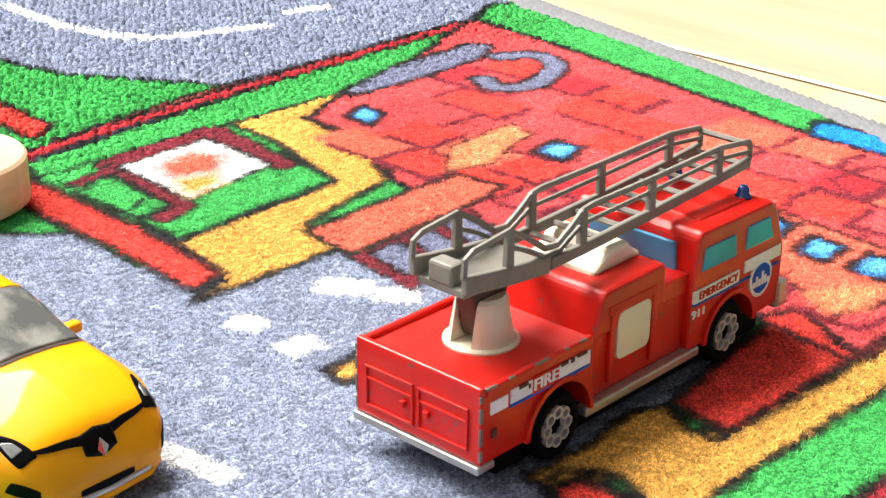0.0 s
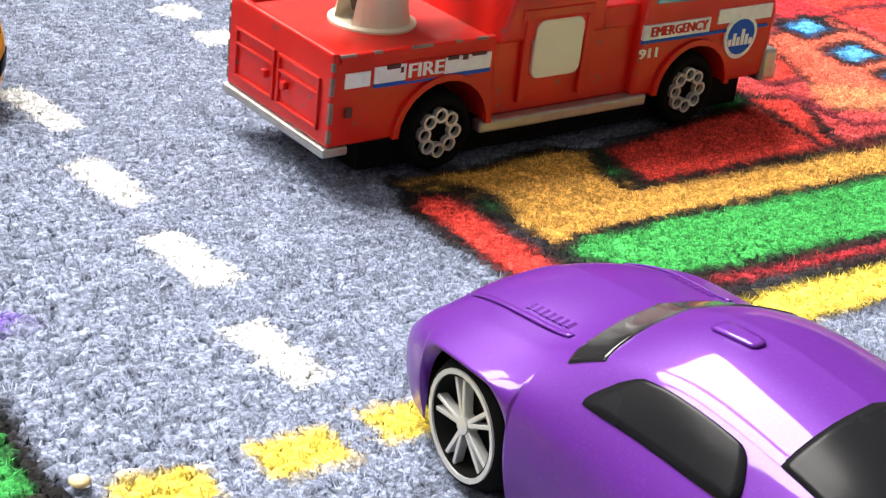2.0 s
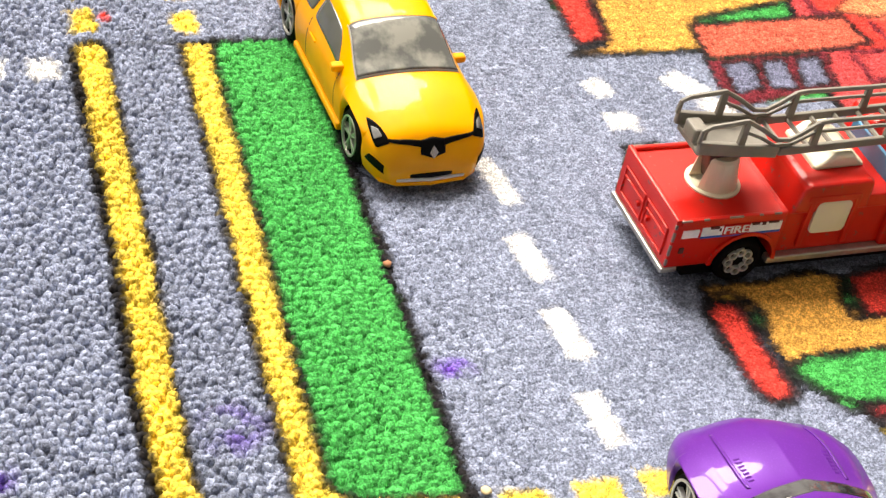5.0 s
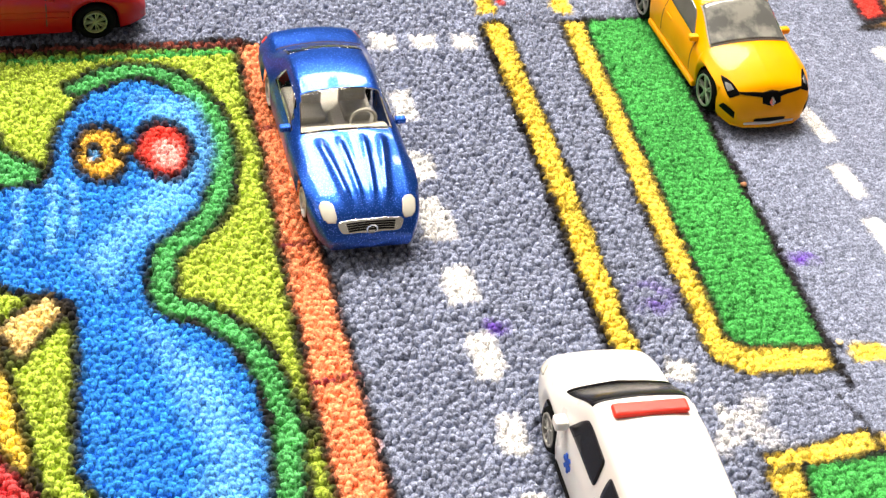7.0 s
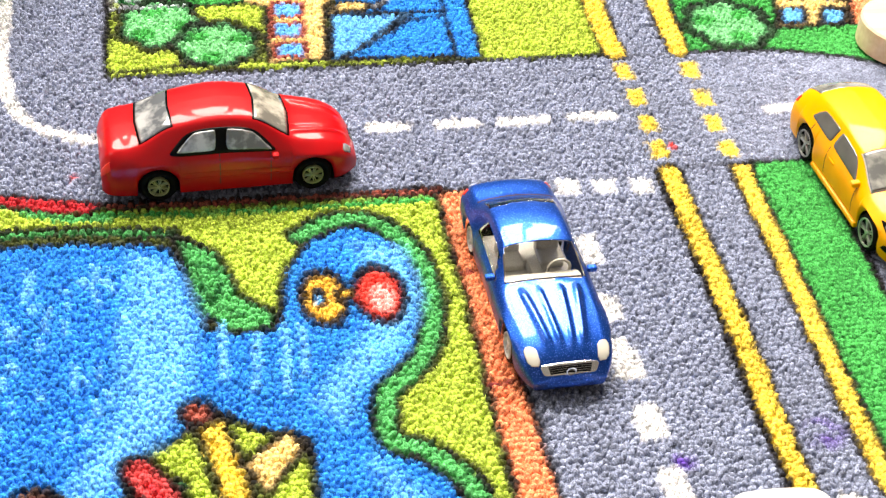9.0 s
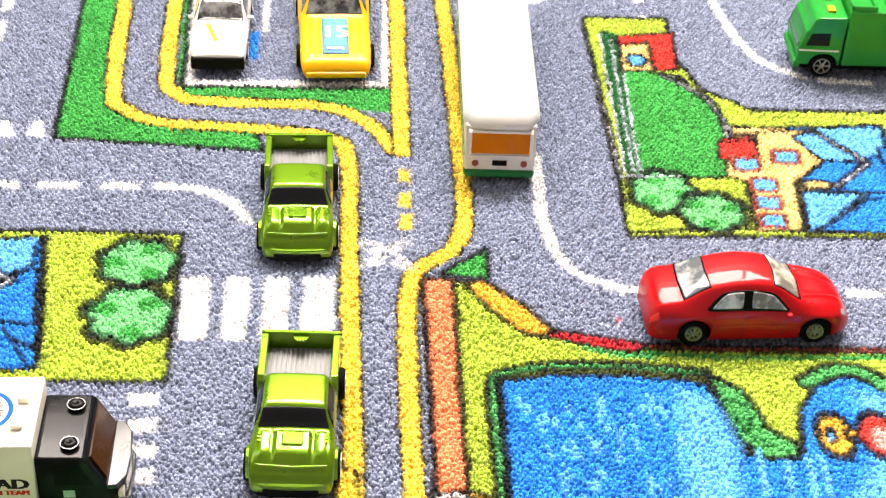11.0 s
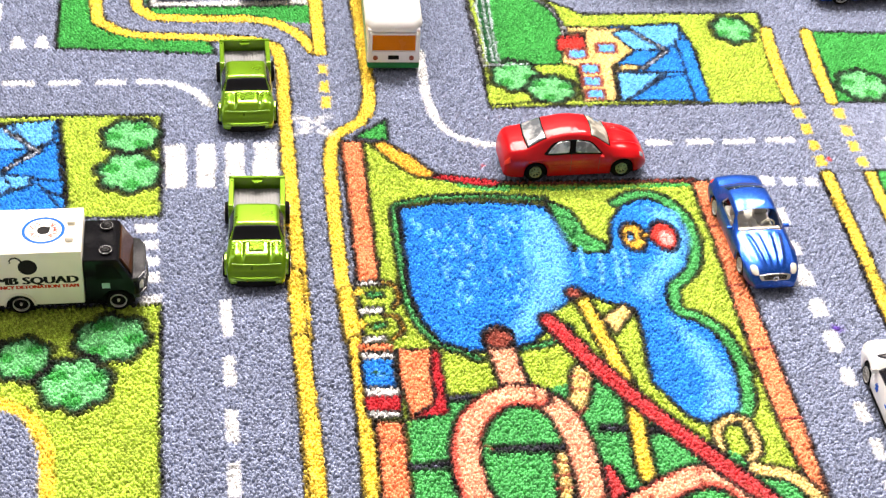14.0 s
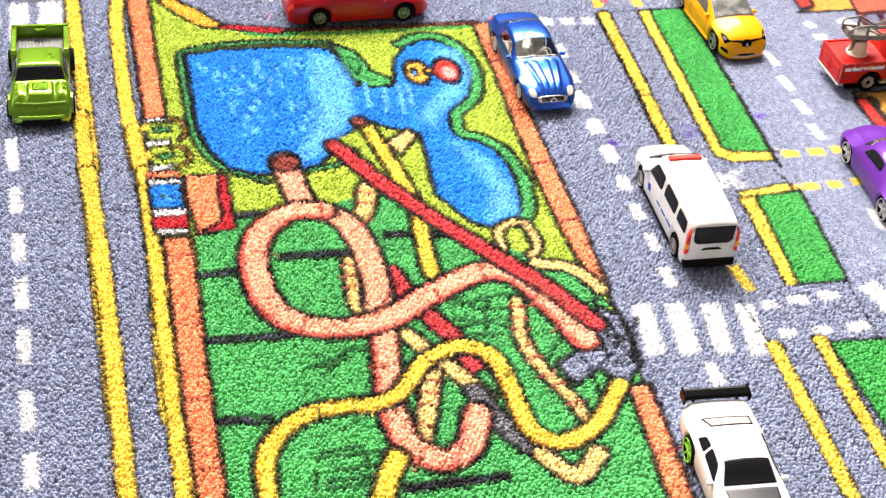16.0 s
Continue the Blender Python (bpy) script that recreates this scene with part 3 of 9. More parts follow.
line("white", [(-169.2, 60.2), (-152.7, 59.6)], 4.2, ink=0.0, smooth=False)
line("white", [(-145.6, 59.3), (-129.9, 59.7)], 4.2, ink=0.0, smooth=False)
line("white", [(-122.0, 59.4), (-106.2, 58.8)], 4.2, ink=0.0, smooth=False)
line("white", [(-99.2, 59.0), (-83.8, 57.0), (-71.8, 49.3), (-63.4, 35.8)], 4.2, ink=0.0, smooth=True)
line("white", [(-197.0, -112.1), (-188.6, -112.1)], 4.2, ink=0.0, smooth=False)
line("white", [(-188.6, -112.1), (-181.8, -100.9)], 4.2, ink=0.0, smooth=False)
line("white", [(-181.8, -100.9), (-174.1, -94.3)], 4.2, ink=0.0, smooth=False)
line("white", [(-59.3, -117.9), (-58.4, -136.3)], 4.6, ink=0.0, smooth=False)
# round the bus and the blue-roofed house
line("white", [(51.1, 80.8), (49.3, 38.0), (54.0, 11.6), (65.5, -1.7), (82.4, -7.7)], 4.2, ink=0.0, smooth=True)
line("white", [(60.3, 211.4), (80.4, 221.8), (102.2, 219.4), (118.2, 220.0)], 4.2, ink=0.0, smooth=True)
line("white", [(116.1, 265.7), (114.4, 241.6)], 4.2, ink=0.0, smooth=False)
line("white", [(113.2, 225.0), (112.8, 212.1)], 4.2, ink=0.0, smooth=False)
line("white", [(112.4, 199.5), (113.8, 192.1)], 4.2, ink=0.0, smooth=False)
line("white", [(151.3, 281.5), (148.3, 246.4)], 4.2, ink=0.0, smooth=False)
line("white", [(149.8, 236.4), (150.5, 197.7), (158.8, 161.9), (176.2, 144.6)], 4.2, ink=0.0, smooth=True)
line("white", [(183.2, 142.5), (206.5, 139.9)], 4.2, ink=0.0, smooth=False)
line("white", [(213.4, 137.8), (241.8, 137.6)], 4.2, ink=0.0, smooth=False)
zone("lime", [(84.8, 197.3), (123.3, 197.0), (120.7, 164.0), (128.7, 133.9), (148.1, 117.3), (250.2, 115.0), (240.5, 24.2), (81.3, 26.8), (82.6, 70.1)], ink=0.8)
zone("green", [(92.1, 183.9), (94.2, 151.7), (120.8, 145.1), (133.2, 114.5), (133.7, 66.3), (87.8, 64.6)], ink=0.8)
line("white", [(89.1, 145.5), (88.0, 65.7)], 1.3, ink=0.5, smooth=True)
line("white", [(83.6, 145.6), (83.7, 67.4)], 1.3, ink=0.5, smooth=True)
line("white", [(117.6, 145.1), (131.7, 123.5), (133.2, 97.1)], 1.3, ink=0.5, smooth=True)
zone("lime", [(83.5, 65.8), (133.7, 66.3), (131.6, 32.1), (81.1, 29.3)], ink=0.6)
cloud("leaf", 99.2, 56.2, 13.5, 15.0)
cloud("leaf", 116.5, 42.2, 13.5, 13.5)
cloud("leaf", 230.8, 97.6, 12.2, 14.6)
zone("sand", [(135.4, 103.9), (158.8, 103.5), (168.1, 79.4), (152.1, 62.1), (151.5, 30.5), (135.1, 32.0)], ink=0.8)
zone("blue", [(159.7, 103.5), (200.1, 105.7), (203.9, 75.8), (198.4, 27.8), (151.8, 29.0), (154.8, 57.7), (170.3, 78.2)], ink=0.8)
zone("sky", [(153.8, 31.5), (161.8, 54.9), (183.8, 57.1), (159.4, 29.8)], ink=0.8)
zone("sky", [(162.4, 101.1), (190.3, 104.7), (176.2, 84.8), (170.0, 82.1)], ink=0.6)
line("blue", [(158.4, 60.3), (183.1, 87.5), (199.1, 101.7)], 1.5, ink=0.6, smooth=True)
zone("sand", [(156.0, 63.1), (168.6, 61.7), (166.4, 57.5), (155.4, 57.7)], ink=0.4)
zone("red", [(129.7, 94.8), (142.6, 96.9), (142.0, 85.5), (129.4, 84.6)], ink=0.8)
oval("sky", 154.0, 83.6, 4.7, 5.7, ink=0.8)
zone("red", [(98.6, 170.7), (119.2, 175.7), (119.3, 151.4), (96.2, 154.2)], ink=0.8)
oval("sky", 103.2, 161.7, 2.6, 5.2, ink=0.8)
oval("sky", 137.4, 74.4, 4.3, 3.9, ink=0.8)
zone("sky", [(139.4, 64.5), (145.5, 64.4), (144.6, 56.9), (138.6, 57.0)], ink=0.8)
zone("sky", [(148.6, 64.3), (154.7, 64.2), (153.7, 56.7), (147.6, 56.8)], ink=0.8)
zone("sky", [(137.1, 52.8), (143.2, 52.6), (142.3, 45.3), (136.3, 45.4)], ink=0.8)
zone("sky", [(146.2, 52.6), (152.2, 52.4), (151.3, 45.1), (145.3, 45.2)], ink=0.8)
zone("sky", [(134.8, 40.7), (140.7, 40.6), (139.9, 33.4), (134.0, 33.5)], ink=0.8)
zone("sky", [(143.7, 40.5), (149.7, 40.4), (148.8, 33.2), (142.8, 33.3)], ink=0.8)
line("white", [(157.1, -8.7), (170.8, -9.1)], 4.2, ink=0.0, smooth=False)
line("white", [(178.0, -9.0), (191.5, -9.4)], 4.2, ink=0.0, smooth=False)
line("white", [(197.6, -9.8), (214.2, -9.8)], 4.2, ink=0.0, smooth=False)
line("white", [(219.8, -9.6), (235.3, -9.6)], 4.2, ink=0.0, smooth=False)
line("white", [(283.1, -12.1), (301.3, -10.6)], 4.2, ink=0.0, smooth=False)
# rail crossing and the tracks to the lower right
line("yellow", [(244.8, 18.2), (244.4, 9.0)], 5, ink=0, smooth=False)
line("yellow", [(244.9, 3.5), (244.6, -5.3)], 5, ink=0, smooth=False)
line("yellow", [(244.5, -10.6), (244.2, -19.1)], 5, ink=0, smooth=False)
line("yellow", [(243.4, -24.7), (243.1, -32.8)], 5, ink=0, smooth=False)
line("yellow", [(267.0, 17.1), (266.3, 7.9)], 5, ink=0, smooth=False)
line("yellow", [(266.3, 1.4), (265.7, -7.5)], 5, ink=0, smooth=False)
line("yellow", [(265.5, -12.7), (264.9, -21.2)], 5, ink=0, smooth=False)
line("yellow", [(265.3, -27.0), (264.7, -35.1)], 5, ink=0, smooth=False)
line("yellow", [(250.1, 96.2), (245.6, 57.3), (244.5, 24.7)], 7.0, ink=0.4, smooth=True)
zone("green", [(275.1, 94.2), (272.6, 55.0), (269.4, 23.7), (298.8, 22.0), (322.3, 15.3), (344.8, 2.2), (382.0, 85.8)], ink=0.8)
cloud("leaf", 288.7, 38.8, 14.8, 15.1)
zone("sand", [(316.8, 74.5), (346.2, 72.1), (332.5, 35.6), (305.3, 35.2)], ink=0.8)
zone("orange", [(345.2, 72.2), (370.6, 70.1), (355.2, 25.6), (332.5, 35.6)], ink=0.8)
zone("sky", [(317.2, 63.8), (325.4, 63.1), (321.7, 53.4), (313.6, 54.1)], ink=0.8)
zone("sky", [(311.2, 47.5), (319.3, 46.8), (315.7, 37.5), (307.8, 38.2)], ink=0.8)
zone("sky", [(331.6, 62.6), (339.9, 61.9), (336.0, 52.1), (327.9, 52.8)], ink=0.8)
zone("sky", [(325.3, 46.2), (333.4, 45.5), (329.7, 36.2), (321.7, 36.9)], ink=0.8)
line("yellow", [(273.0, 94.4), (268.1, 55.4), (266.4, 24.0)], 7.0, ink=0.4, smooth=True)
line("black", [(244.3, 22.7), (269.3, 22.0)], 0.8, ink=0, smooth=True)
line("black", [(240.7, -37.1), (269.6, -38.8)], 0.8, ink=0, smooth=True)
line("black", [(240.0, -39.9), (237.9, -104.6), (235.3, -151.9), (235.0, -176.0)], 3.2, ink=0.0, smooth=False)
line("yellow", [(243.6, -39.9), (241.5, -104.6), (238.9, -151.9), (238.6, -173.1)], 6.2, ink=0.45, smooth=False)
zone("yellow", [(262.5, -39.6), (269.9, -39.2), (263.2, -165.3), (285.1, -169.5), (283.4, -177.2), (263.2, -175.5), (257.5, -170.9), (256.3, -164.2)], ink=0.6)
zone("green", [(269.3, -38.7), (289.7, -38.8), (284.6, -169.5), (265.6, -167.8), (262.8, -163.9)], ink=0.6)
line("black", [(289.5, -39.3), (284.6, -169.5), (284.4, -183.2)], 2.4, ink=0, smooth=False)
line("yellow", [(289.1, -172.6), (297.2, -173.1)], 5.4, ink=0, smooth=False)
line("yellow", [(302.1, -173.0), (310.4, -173.5)], 5.4, ink=0, smooth=False)
line("yellow", [(314.1, -172.6), (322.6, -173.1)], 5.4, ink=0, smooth=False)
line("yellow", [(325.2, -172.3), (333.9, -172.8)], 5.4, ink=0, smooth=False)
line("white", [(245.4, -171.2), (251.7, -173.5)], 6, ink=0, smooth=True)
line("white", [(211.4, -40.0), (211.1, -47.1)], 6.5, ink=0, smooth=False)
line("white", [(222.2, -40.9), (221.8, -48.0)], 6.5, ink=0, smooth=False)
line("white", [(233.6, -41.8), (233.1, -48.9)], 6.5, ink=0, smooth=False)
line("white", [(210.1, -66.3), (210.0, -78.6)], 5.2, ink=0.0, smooth=False)
line("white", [(209.2, -92.0), (209.3, -102.3)], 5.2, ink=0.0, smooth=False)
line("white", [(208.7, -113.6), (208.5, -124.4)], 5.2, ink=0.0, smooth=False)
line("white", [(208.3, -133.9), (208.5, -145.2)], 5.2, ink=0.0, smooth=False)
line("white", [(208.1, -155.1), (208.1, -166.4)], 5.2, ink=0.0, smooth=False)
line("white", [(315.3, -84.4), (317.2, -98.9)], 4.4, ink=0.0, smooth=False)
line("white", [(314.3, -108.4), (315.5, -121.6)], 4.4, ink=0.0, smooth=False)
line("white", [(314.0, -129.5), (315.5, -142.8)], 4.4, ink=0.0, smooth=False)
line("white", [(312.5, -151.5), (313.7, -163.9)], 4.4, ink=0.0, smooth=False)
line("yellow", [(280.3, -199.1), (287.5, -199.2)], 5.4, ink=0, smooth=False)
line("yellow", [(288.7, -198.9), (296.0, -198.9)], 5.4, ink=0, smooth=False)
line("yellow", [(300.4, -199.1), (307.7, -199.1)], 5.4, ink=0, smooth=False)
line("yellow", [(312.8, -198.5), (320.1, -198.5)], 5.4, ink=0, smooth=False)
line("yellow", [(324.5, -197.8), (331.9, -197.8)], 5.4, ink=0, smooth=False)
line("yellow", [(257.4, -201.3), (282.9, -198.1)], 6.0, ink=0.4, smooth=True)
zone("yellow", [(255.6, -203.2), (264.7, -202.2), (259.5, -263.7), (253.2, -263.9)], ink=0.5)
zone("green", [(263.8, -203.0), (285.9, -201.6), (281.0, -264.4), (259.3, -263.7)], ink=0.6)
line("black", [(280.2, -184.5), (286.4, -202.9), (280.8, -264.8), (276.1, -329.1)], 1.0, ink=0, smooth=False)
line("yellow", [(234.7, -248.1), (237.0, -265.0)], 5, ink=0, smooth=False)
zone("white", [(183.5, -266.8), (191.3, -266.9), (188.2, -296.7), (180.3, -297.6)], ink=0)
zone("white", [(197.5, -268.9), (205.4, -268.9), (201.8, -298.7), (193.9, -299.6)], ink=0)
zone("white", [(212.1, -270.9), (220.0, -271.0), (215.9, -300.8), (207.9, -301.7)], ink=0)
zone("white", [(226.3, -273.0), (234.3, -273.0), (229.7, -302.9), (221.6, -303.7)], ink=0)
line("black", [(229.4, -265.0), (231.9, -299.1)], 1, ink=0, smooth=False)
line("white", [(237.9, -275.4), (244.5, -274.5)], 5, ink=0.0, smooth=False)
line("white", [(250.0, -273.5), (258.9, -273.6)], 5, ink=0.0, smooth=False)
line("white", [(264.4, -272.6), (273.4, -272.7)], 5, ink=0.0, smooth=False)
line("white", [(238.1, -293.1), (245.6, -292.8)], 5, ink=0.0, smooth=False)
line("white", [(253.1, -292.9), (260.6, -292.9)], 5, ink=0.0, smooth=False)
line("white", [(268.0, -293.3), (278.1, -293.3)], 5, ink=0.0, smooth=False)
line("white", [(288.6, -267.8), (294.6, -290.7)], 9, ink=0, smooth=True)
line("yellow", [(233.1, -299.3), (232.1, -341.5), (230.2, -382.9), (229.2, -417.0)], 6.0, ink=0.4, smooth=False)
zone("green", [(257.3, -300.5), (289.0, -302.3), (281.0, -367.4), (259.2, -363.9)], ink=0.6)
line("yellow", [(253.5, -298.9), (251.9, -359.8), (250.9, -399.5)], 6.0, ink=0.4, smooth=False)
line("white", [(207.4, -109.4), (205.8, -124.1)], 5, ink=0.0, smooth=False)
line("white", [(207.0, -134.9), (206.4, -145.7)], 5, ink=0.0, smooth=False)
line("white", [(206.9, -156.4), (206.6, -169.4)], 5, ink=0.0, smooth=False)
line("white", [(207.1, -179.7), (206.7, -190.4)], 5, ink=0.0, smooth=False)
line("white", [(206.4, -201.0), (206.0, -212.5)], 5, ink=0.0, smooth=False)
line("white", [(206.1, -222.2), (205.6, -234.0)], 5, ink=0.0, smooth=False)
line("white", [(205.0, -245.5), (204.5, -258.9)], 5, ink=0.0, smooth=False)
line("white", [(203.1, -305.0), (202.9, -318.0)], 5, ink=0.0, smooth=False)
line("white", [(312.5, -219.1), (312.6, -233.7)], 5, ink=0.0, smooth=False)
# water park: ground, borders
zone("lime", [(1.2, 0.8), (22.9, -2.1), (37.9, -25.1), (63.9, -37.1), (182.4, -42.8), (175.7, -166.1), (176.0, -261.9), (173.0, -324.6), (168.0, -400.0), (7.6, -400.0), (6.0, -278.3), (-0.3, -195.1), (0.7, -103.3)], ink=0.8)
zone("leaf", [(13.9, -199.2), (36.6, -184.2), (71.9, -183.6), (109.3, -175.7), (118.1, -205.7), (145.9, -225.6), (173.3, -251.5), (174.0, -295.3), (166.0, -400.0), (7.6, -400.0), (9.3, -278.7)], ink=0)
zone("road", [(171.0, -300.2), (176.5, -311.5), (172.4, -373.6), (172.0, -407.4), (197.5, -411.7), (192.5, -376.8), (188.5, -319.1), (181.7, -301.8)], ink=0)
line("green", [(63.3, -41.4), (107.8, -44.5), (169.8, -44.9)], 2.2, ink=0, smooth=True)
line("leaf", [(48.5, -33.7), (63.3, -41.4), (78.7, -44.4)], 3, ink=0, smooth=True)
line("brown", [(48.8, -30.8), (68.3, -37.0), (102.8, -39.8), (173.7, -41.3)], 2.6, ink=0.6, smooth=True)
zone("ochre", [(15.9, -2.8), (22.6, -0.8), (37.1, -15.2), (45.7, -30.1), (43.7, -33.0), (35.2, -30.7), (24.6, -17.2)], ink=0.7)
zone("crimson", [(42.1, -31.8), (46.6, -29.4), (63.7, -33.5), (78.2, -36.8), (75.1, -41.0), (61.4, -38.8)], ink=0.6)
zone("orange", [(1.2, 0.8), (11.9, -0.4), (10.5, -104.1), (11.2, -112.5), (0.7, -111.7)], ink=0.8)
zone("orange", [(0.3, -196.9), (12.3, -198.0), (9.3, -272.8), (8.0, -332.9), (7.0, -400.0), (-4.0, -400.0), (-2.6, -331.7), (-1.5, -271.8)], ink=0.8)
zone("orange", [(172.0, -42.8), (181.0, -41.6), (179.4, -121.5), (179.4, -165.0), (179.2, -208.0), (177.4, -256.0), (170.4, -242.0), (168.3, -208.0), (168.8, -165.0), (170.2, -121.5), (171.4, -94.7)], ink=0.8)
zone("orange", [(166.9, -313.2), (175.8, -312.3), (172.0, -373.5), (172.0, -407.4), (164.2, -406.1), (162.8, -372.0)], ink=0.8)
for jx, jy in ((6.6, -41.6), (6.3, -84.0), (6.4, -209.1), (6.0, -252.7), (4.6, -295.0), (3.5, -331.7)):
    line("brown", [(jx - 5.3, jy), (jx + 5.3, jy + 0.2)], 1.3)
for jx, jy in ((177.3, -78.0), (175.5, -121.3), (174.8, -164.6), (174.6, -208.2), (171.2, -348.6)):
    line("maroon", [(jx - 5.2, jy - 0.6), (jx + 5.2, jy + 0.6)], 1.3)
# water park: pools
line("leaf", [(48.7, -163.0), (40.3, -156.8), (31.8, -151.9), (24.5, -137.5), (21.3, -119.6), (21.5, -84.7), (22.0, -60.2), (25.3, -52.3), (45.6, -48.2), (73.3, -49.6), (96.1, -53.1)], 3.4, ink=0.8, smooth=True)
zone("blue", [(25.2, -55.9), (45.0, -52.4), (72.6, -53.8), (95.3, -57.8), (98.4, -71.2), (100.8, -86.8), (102.5, -92.5), (109.8, -94.3), (121.1, -92.1), (125.2, -71.1), (134.6, -57.8), (145.0, -54.0), (155.4, -58.4), (161.0, -72.4), (160.0, -95.0), (153.5, -112.2), (143.8, -120.2), (141.3, -128.0), (143.3, -141.3), (153.5, -147.6), (158.3, -158.1), (158.8, -177.9), (156.7, -194.1), (151.2, -205.7), (145.7, -205.3), (137.9, -208.3), (132.1, -204.3), (125.2, -192.0), (120.4, -182.3), (121.5, -168.4), (123.6, -146.6), (123.7, -135.2), (111.6, -129.6), (104.0, -123.6), (98.7, -123.4), (91.1, -131.3), (81.5, -135.1), (79.1, -141.1), (79.2, -148.2), (70.5, -157.2), (58.6, -160.0), (50.9, -158.1), (44.0, -157.3), (33.6, -151.2), (27.1, -136.9), (23.6, -119.0), (23.8, -85.0)], ink=0.9)
line("leaf", [(130.6, -57.3), (139.9, -52.0), (150.1, -52.5), (159.6, -63.9), (162.7, -83.2), (159.0, -103.8), (151.9, -114.4), (144.6, -121.6), (143.1, -136.6), (150.8, -142.2), (158.1, -151.3), (161.7, -165.5), (162.8, -178.7), (161.8, -178.3), (159.7, -194.5), (153.4, -208.8)], 6.2, ink=0.8, smooth=True)
zone("leaf", [(96.0, -53.6), (107.3, -61.8), (112.1, -80.0), (120.3, -89.0), (119.2, -94.4), (108.5, -94.2), (102.3, -88.0), (99.4, -78.0), (98.6, -65.5)], ink=0.8)
line("pine", [(99.6, -66.4), (105.9, -69.4), (106.5, -79.4), (100.1, -82.5)], 1.6, ink=0.0, smooth=True)
line("pine", [(101.1, -72.8), (105.1, -82.9), (111.5, -88.3)], 1.4, ink=0.0, smooth=True)
zone("sky", [(84.7, -60.9), (95.2, -66.3), (99.9, -87.1), (95.4, -119.1), (79.1, -142.3), (61.4, -154.6), (79.3, -117.8)], ink=0, soft=7.0)
zone("sky", [(145.0, -62.9), (157.4, -66.1), (159.6, -87.0), (150.7, -106.3), (136.6, -119.0), (132.6, -130.4), (126.3, -121.6), (142.0, -101.3), (150.3, -84.1)], ink=0, soft=7.0)
zone("sky", [(137.8, -143.1), (149.9, -160.0), (155.4, -179.7), (152.7, -199.8), (138.8, -204.0), (146.8, -182.7)], ink=0, soft=7.0)
line("sky", [(115.3, -94.9), (112.3, -116.2)], 2.2, ink=0, smooth=True)
line("sky", [(122.6, -93.2), (120.0, -119.0)], 2.2, ink=0, smooth=True)
line("sky", [(106.4, -89.8), (105.0, -111.4)], 2.2, ink=0, smooth=True)
line("sky", [(126.8, -93.5), (125.4, -113.0)], 2.2, ink=0, smooth=True)
fleck = random.Random(3)
for _ in range(110):
    fx, fy = fleck.uniform(30, 95), fleck.uniform(-125, -60)
    if fx - 28 > (-fy - 62) * 0.25 and fx < 128 + fy * 0.45:
        line("sky", [(fx, fy), (fx + 0.6, fy - fleck.uniform(2.5, 6.5))], fleck.uniform(1.2, 2.0))
oval("ochre", 134.0, -83.8, 5.9, 10.1, ink=0.8)
oval("sky", 132.3, -83.7, 1.4, 2.7, ink=0.4)
line("ochre", [(137.6, -83.1), (142.8, -82.6)], 3, ink=0.6, smooth=True)
oval("red", 148.8, -84.0, 6.5, 10.6, ink=0.8)
oval("pink", 149.6, -85.8, 3.4, 5.5, ink=0)
line("leaf", [(68.7, -157.1), (82.2, -154.4), (91.8, -145.3)], 3, ink=0.7, smooth=True)
# water park: dark braces and slides
line("slate", [(31.5, -185.5), (41.4, -185.7)], 2.6, ink=0.9, smooth=True)
line("slate", [(46.7, -216.5), (77.0, -217.6)], 2.6, ink=0.9, smooth=True)
line("slate", [(12.2, -224.0), (27.7, -223.5)], 2.6, ink=0.9, smooth=True)
line("slate", [(11.0, -264.1), (43.9, -265.2)], 2.6, ink=0.9, smooth=True)
line("slate", [(92.6, -207.6), (124.3, -211.5)], 2.6, ink=0.9, smooth=True)
line("slate", [(70.8, -351.6), (108.4, -351.5)], 2.6, ink=0.9, smooth=True)
line("slate", [(9.2, -308.4), (28.7, -310.0)], 2.6, ink=0.9, smooth=True)
# coaster scribbles
line("ink", [(44.2, -330.0), (58.8, -329.4), (57.6, -346.2), (43.3, -346.6)], 2.0, ink=0, smooth=True)
line("ink", [(46.7, -338.9), (63.2, -338.7)], 2.0, ink=0, smooth=True)
line("ink", [(52.4, -288.9), (64.7, -276.1), (69.8, -278.5)], 2.0, ink=0, smooth=True)
line("ink", [(110.0, -257.0), (134.7, -253.4), (146.6, -262.3)], 2.0, ink=0, smooth=True)
line("ink", [(109.0, -270.8), (128.7, -266.8)], 2.0, ink=0, smooth=True)
line("ink", [(124.6, -255.5), (119.4, -275.8)], 2.0, ink=0, smooth=True)
line("ink", [(41.7, -332.4), (58.3, -332.2), (66.4, -333.5)], 2.0, ink=0, smooth=True)
line("ink", [(42.8, -343.8), (60.1, -343.8)], 2.0, ink=0, smooth=True)
line("ink", [(40.7, -337.9), (38.9, -348.7)], 2.0, ink=0, smooth=True)
line("ink", [(52.3, -319.6), (61.6, -315.1)], 2.0, ink=0, smooth=True)
line("ink", [(110.5, -250.0), (121.0, -260.4), (132.8, -260.3)], 2.0, ink=0, smooth=True)
line("ink", [(108.4, -263.8), (129.7, -272.1)], 2.0, ink=0, smooth=True)
line("ink", [(110.5, -274.4), (126.1, -276.7)], 2.0, ink=0, smooth=True)
line("ink", [(136.9, -271.4), (137.2, -295.1), (147.6, -283.3)], 2.0, ink=0, smooth=True)
line("ink", [(20.9, -305.8), (28.3, -312.9)], 2.0, ink=0, smooth=True)
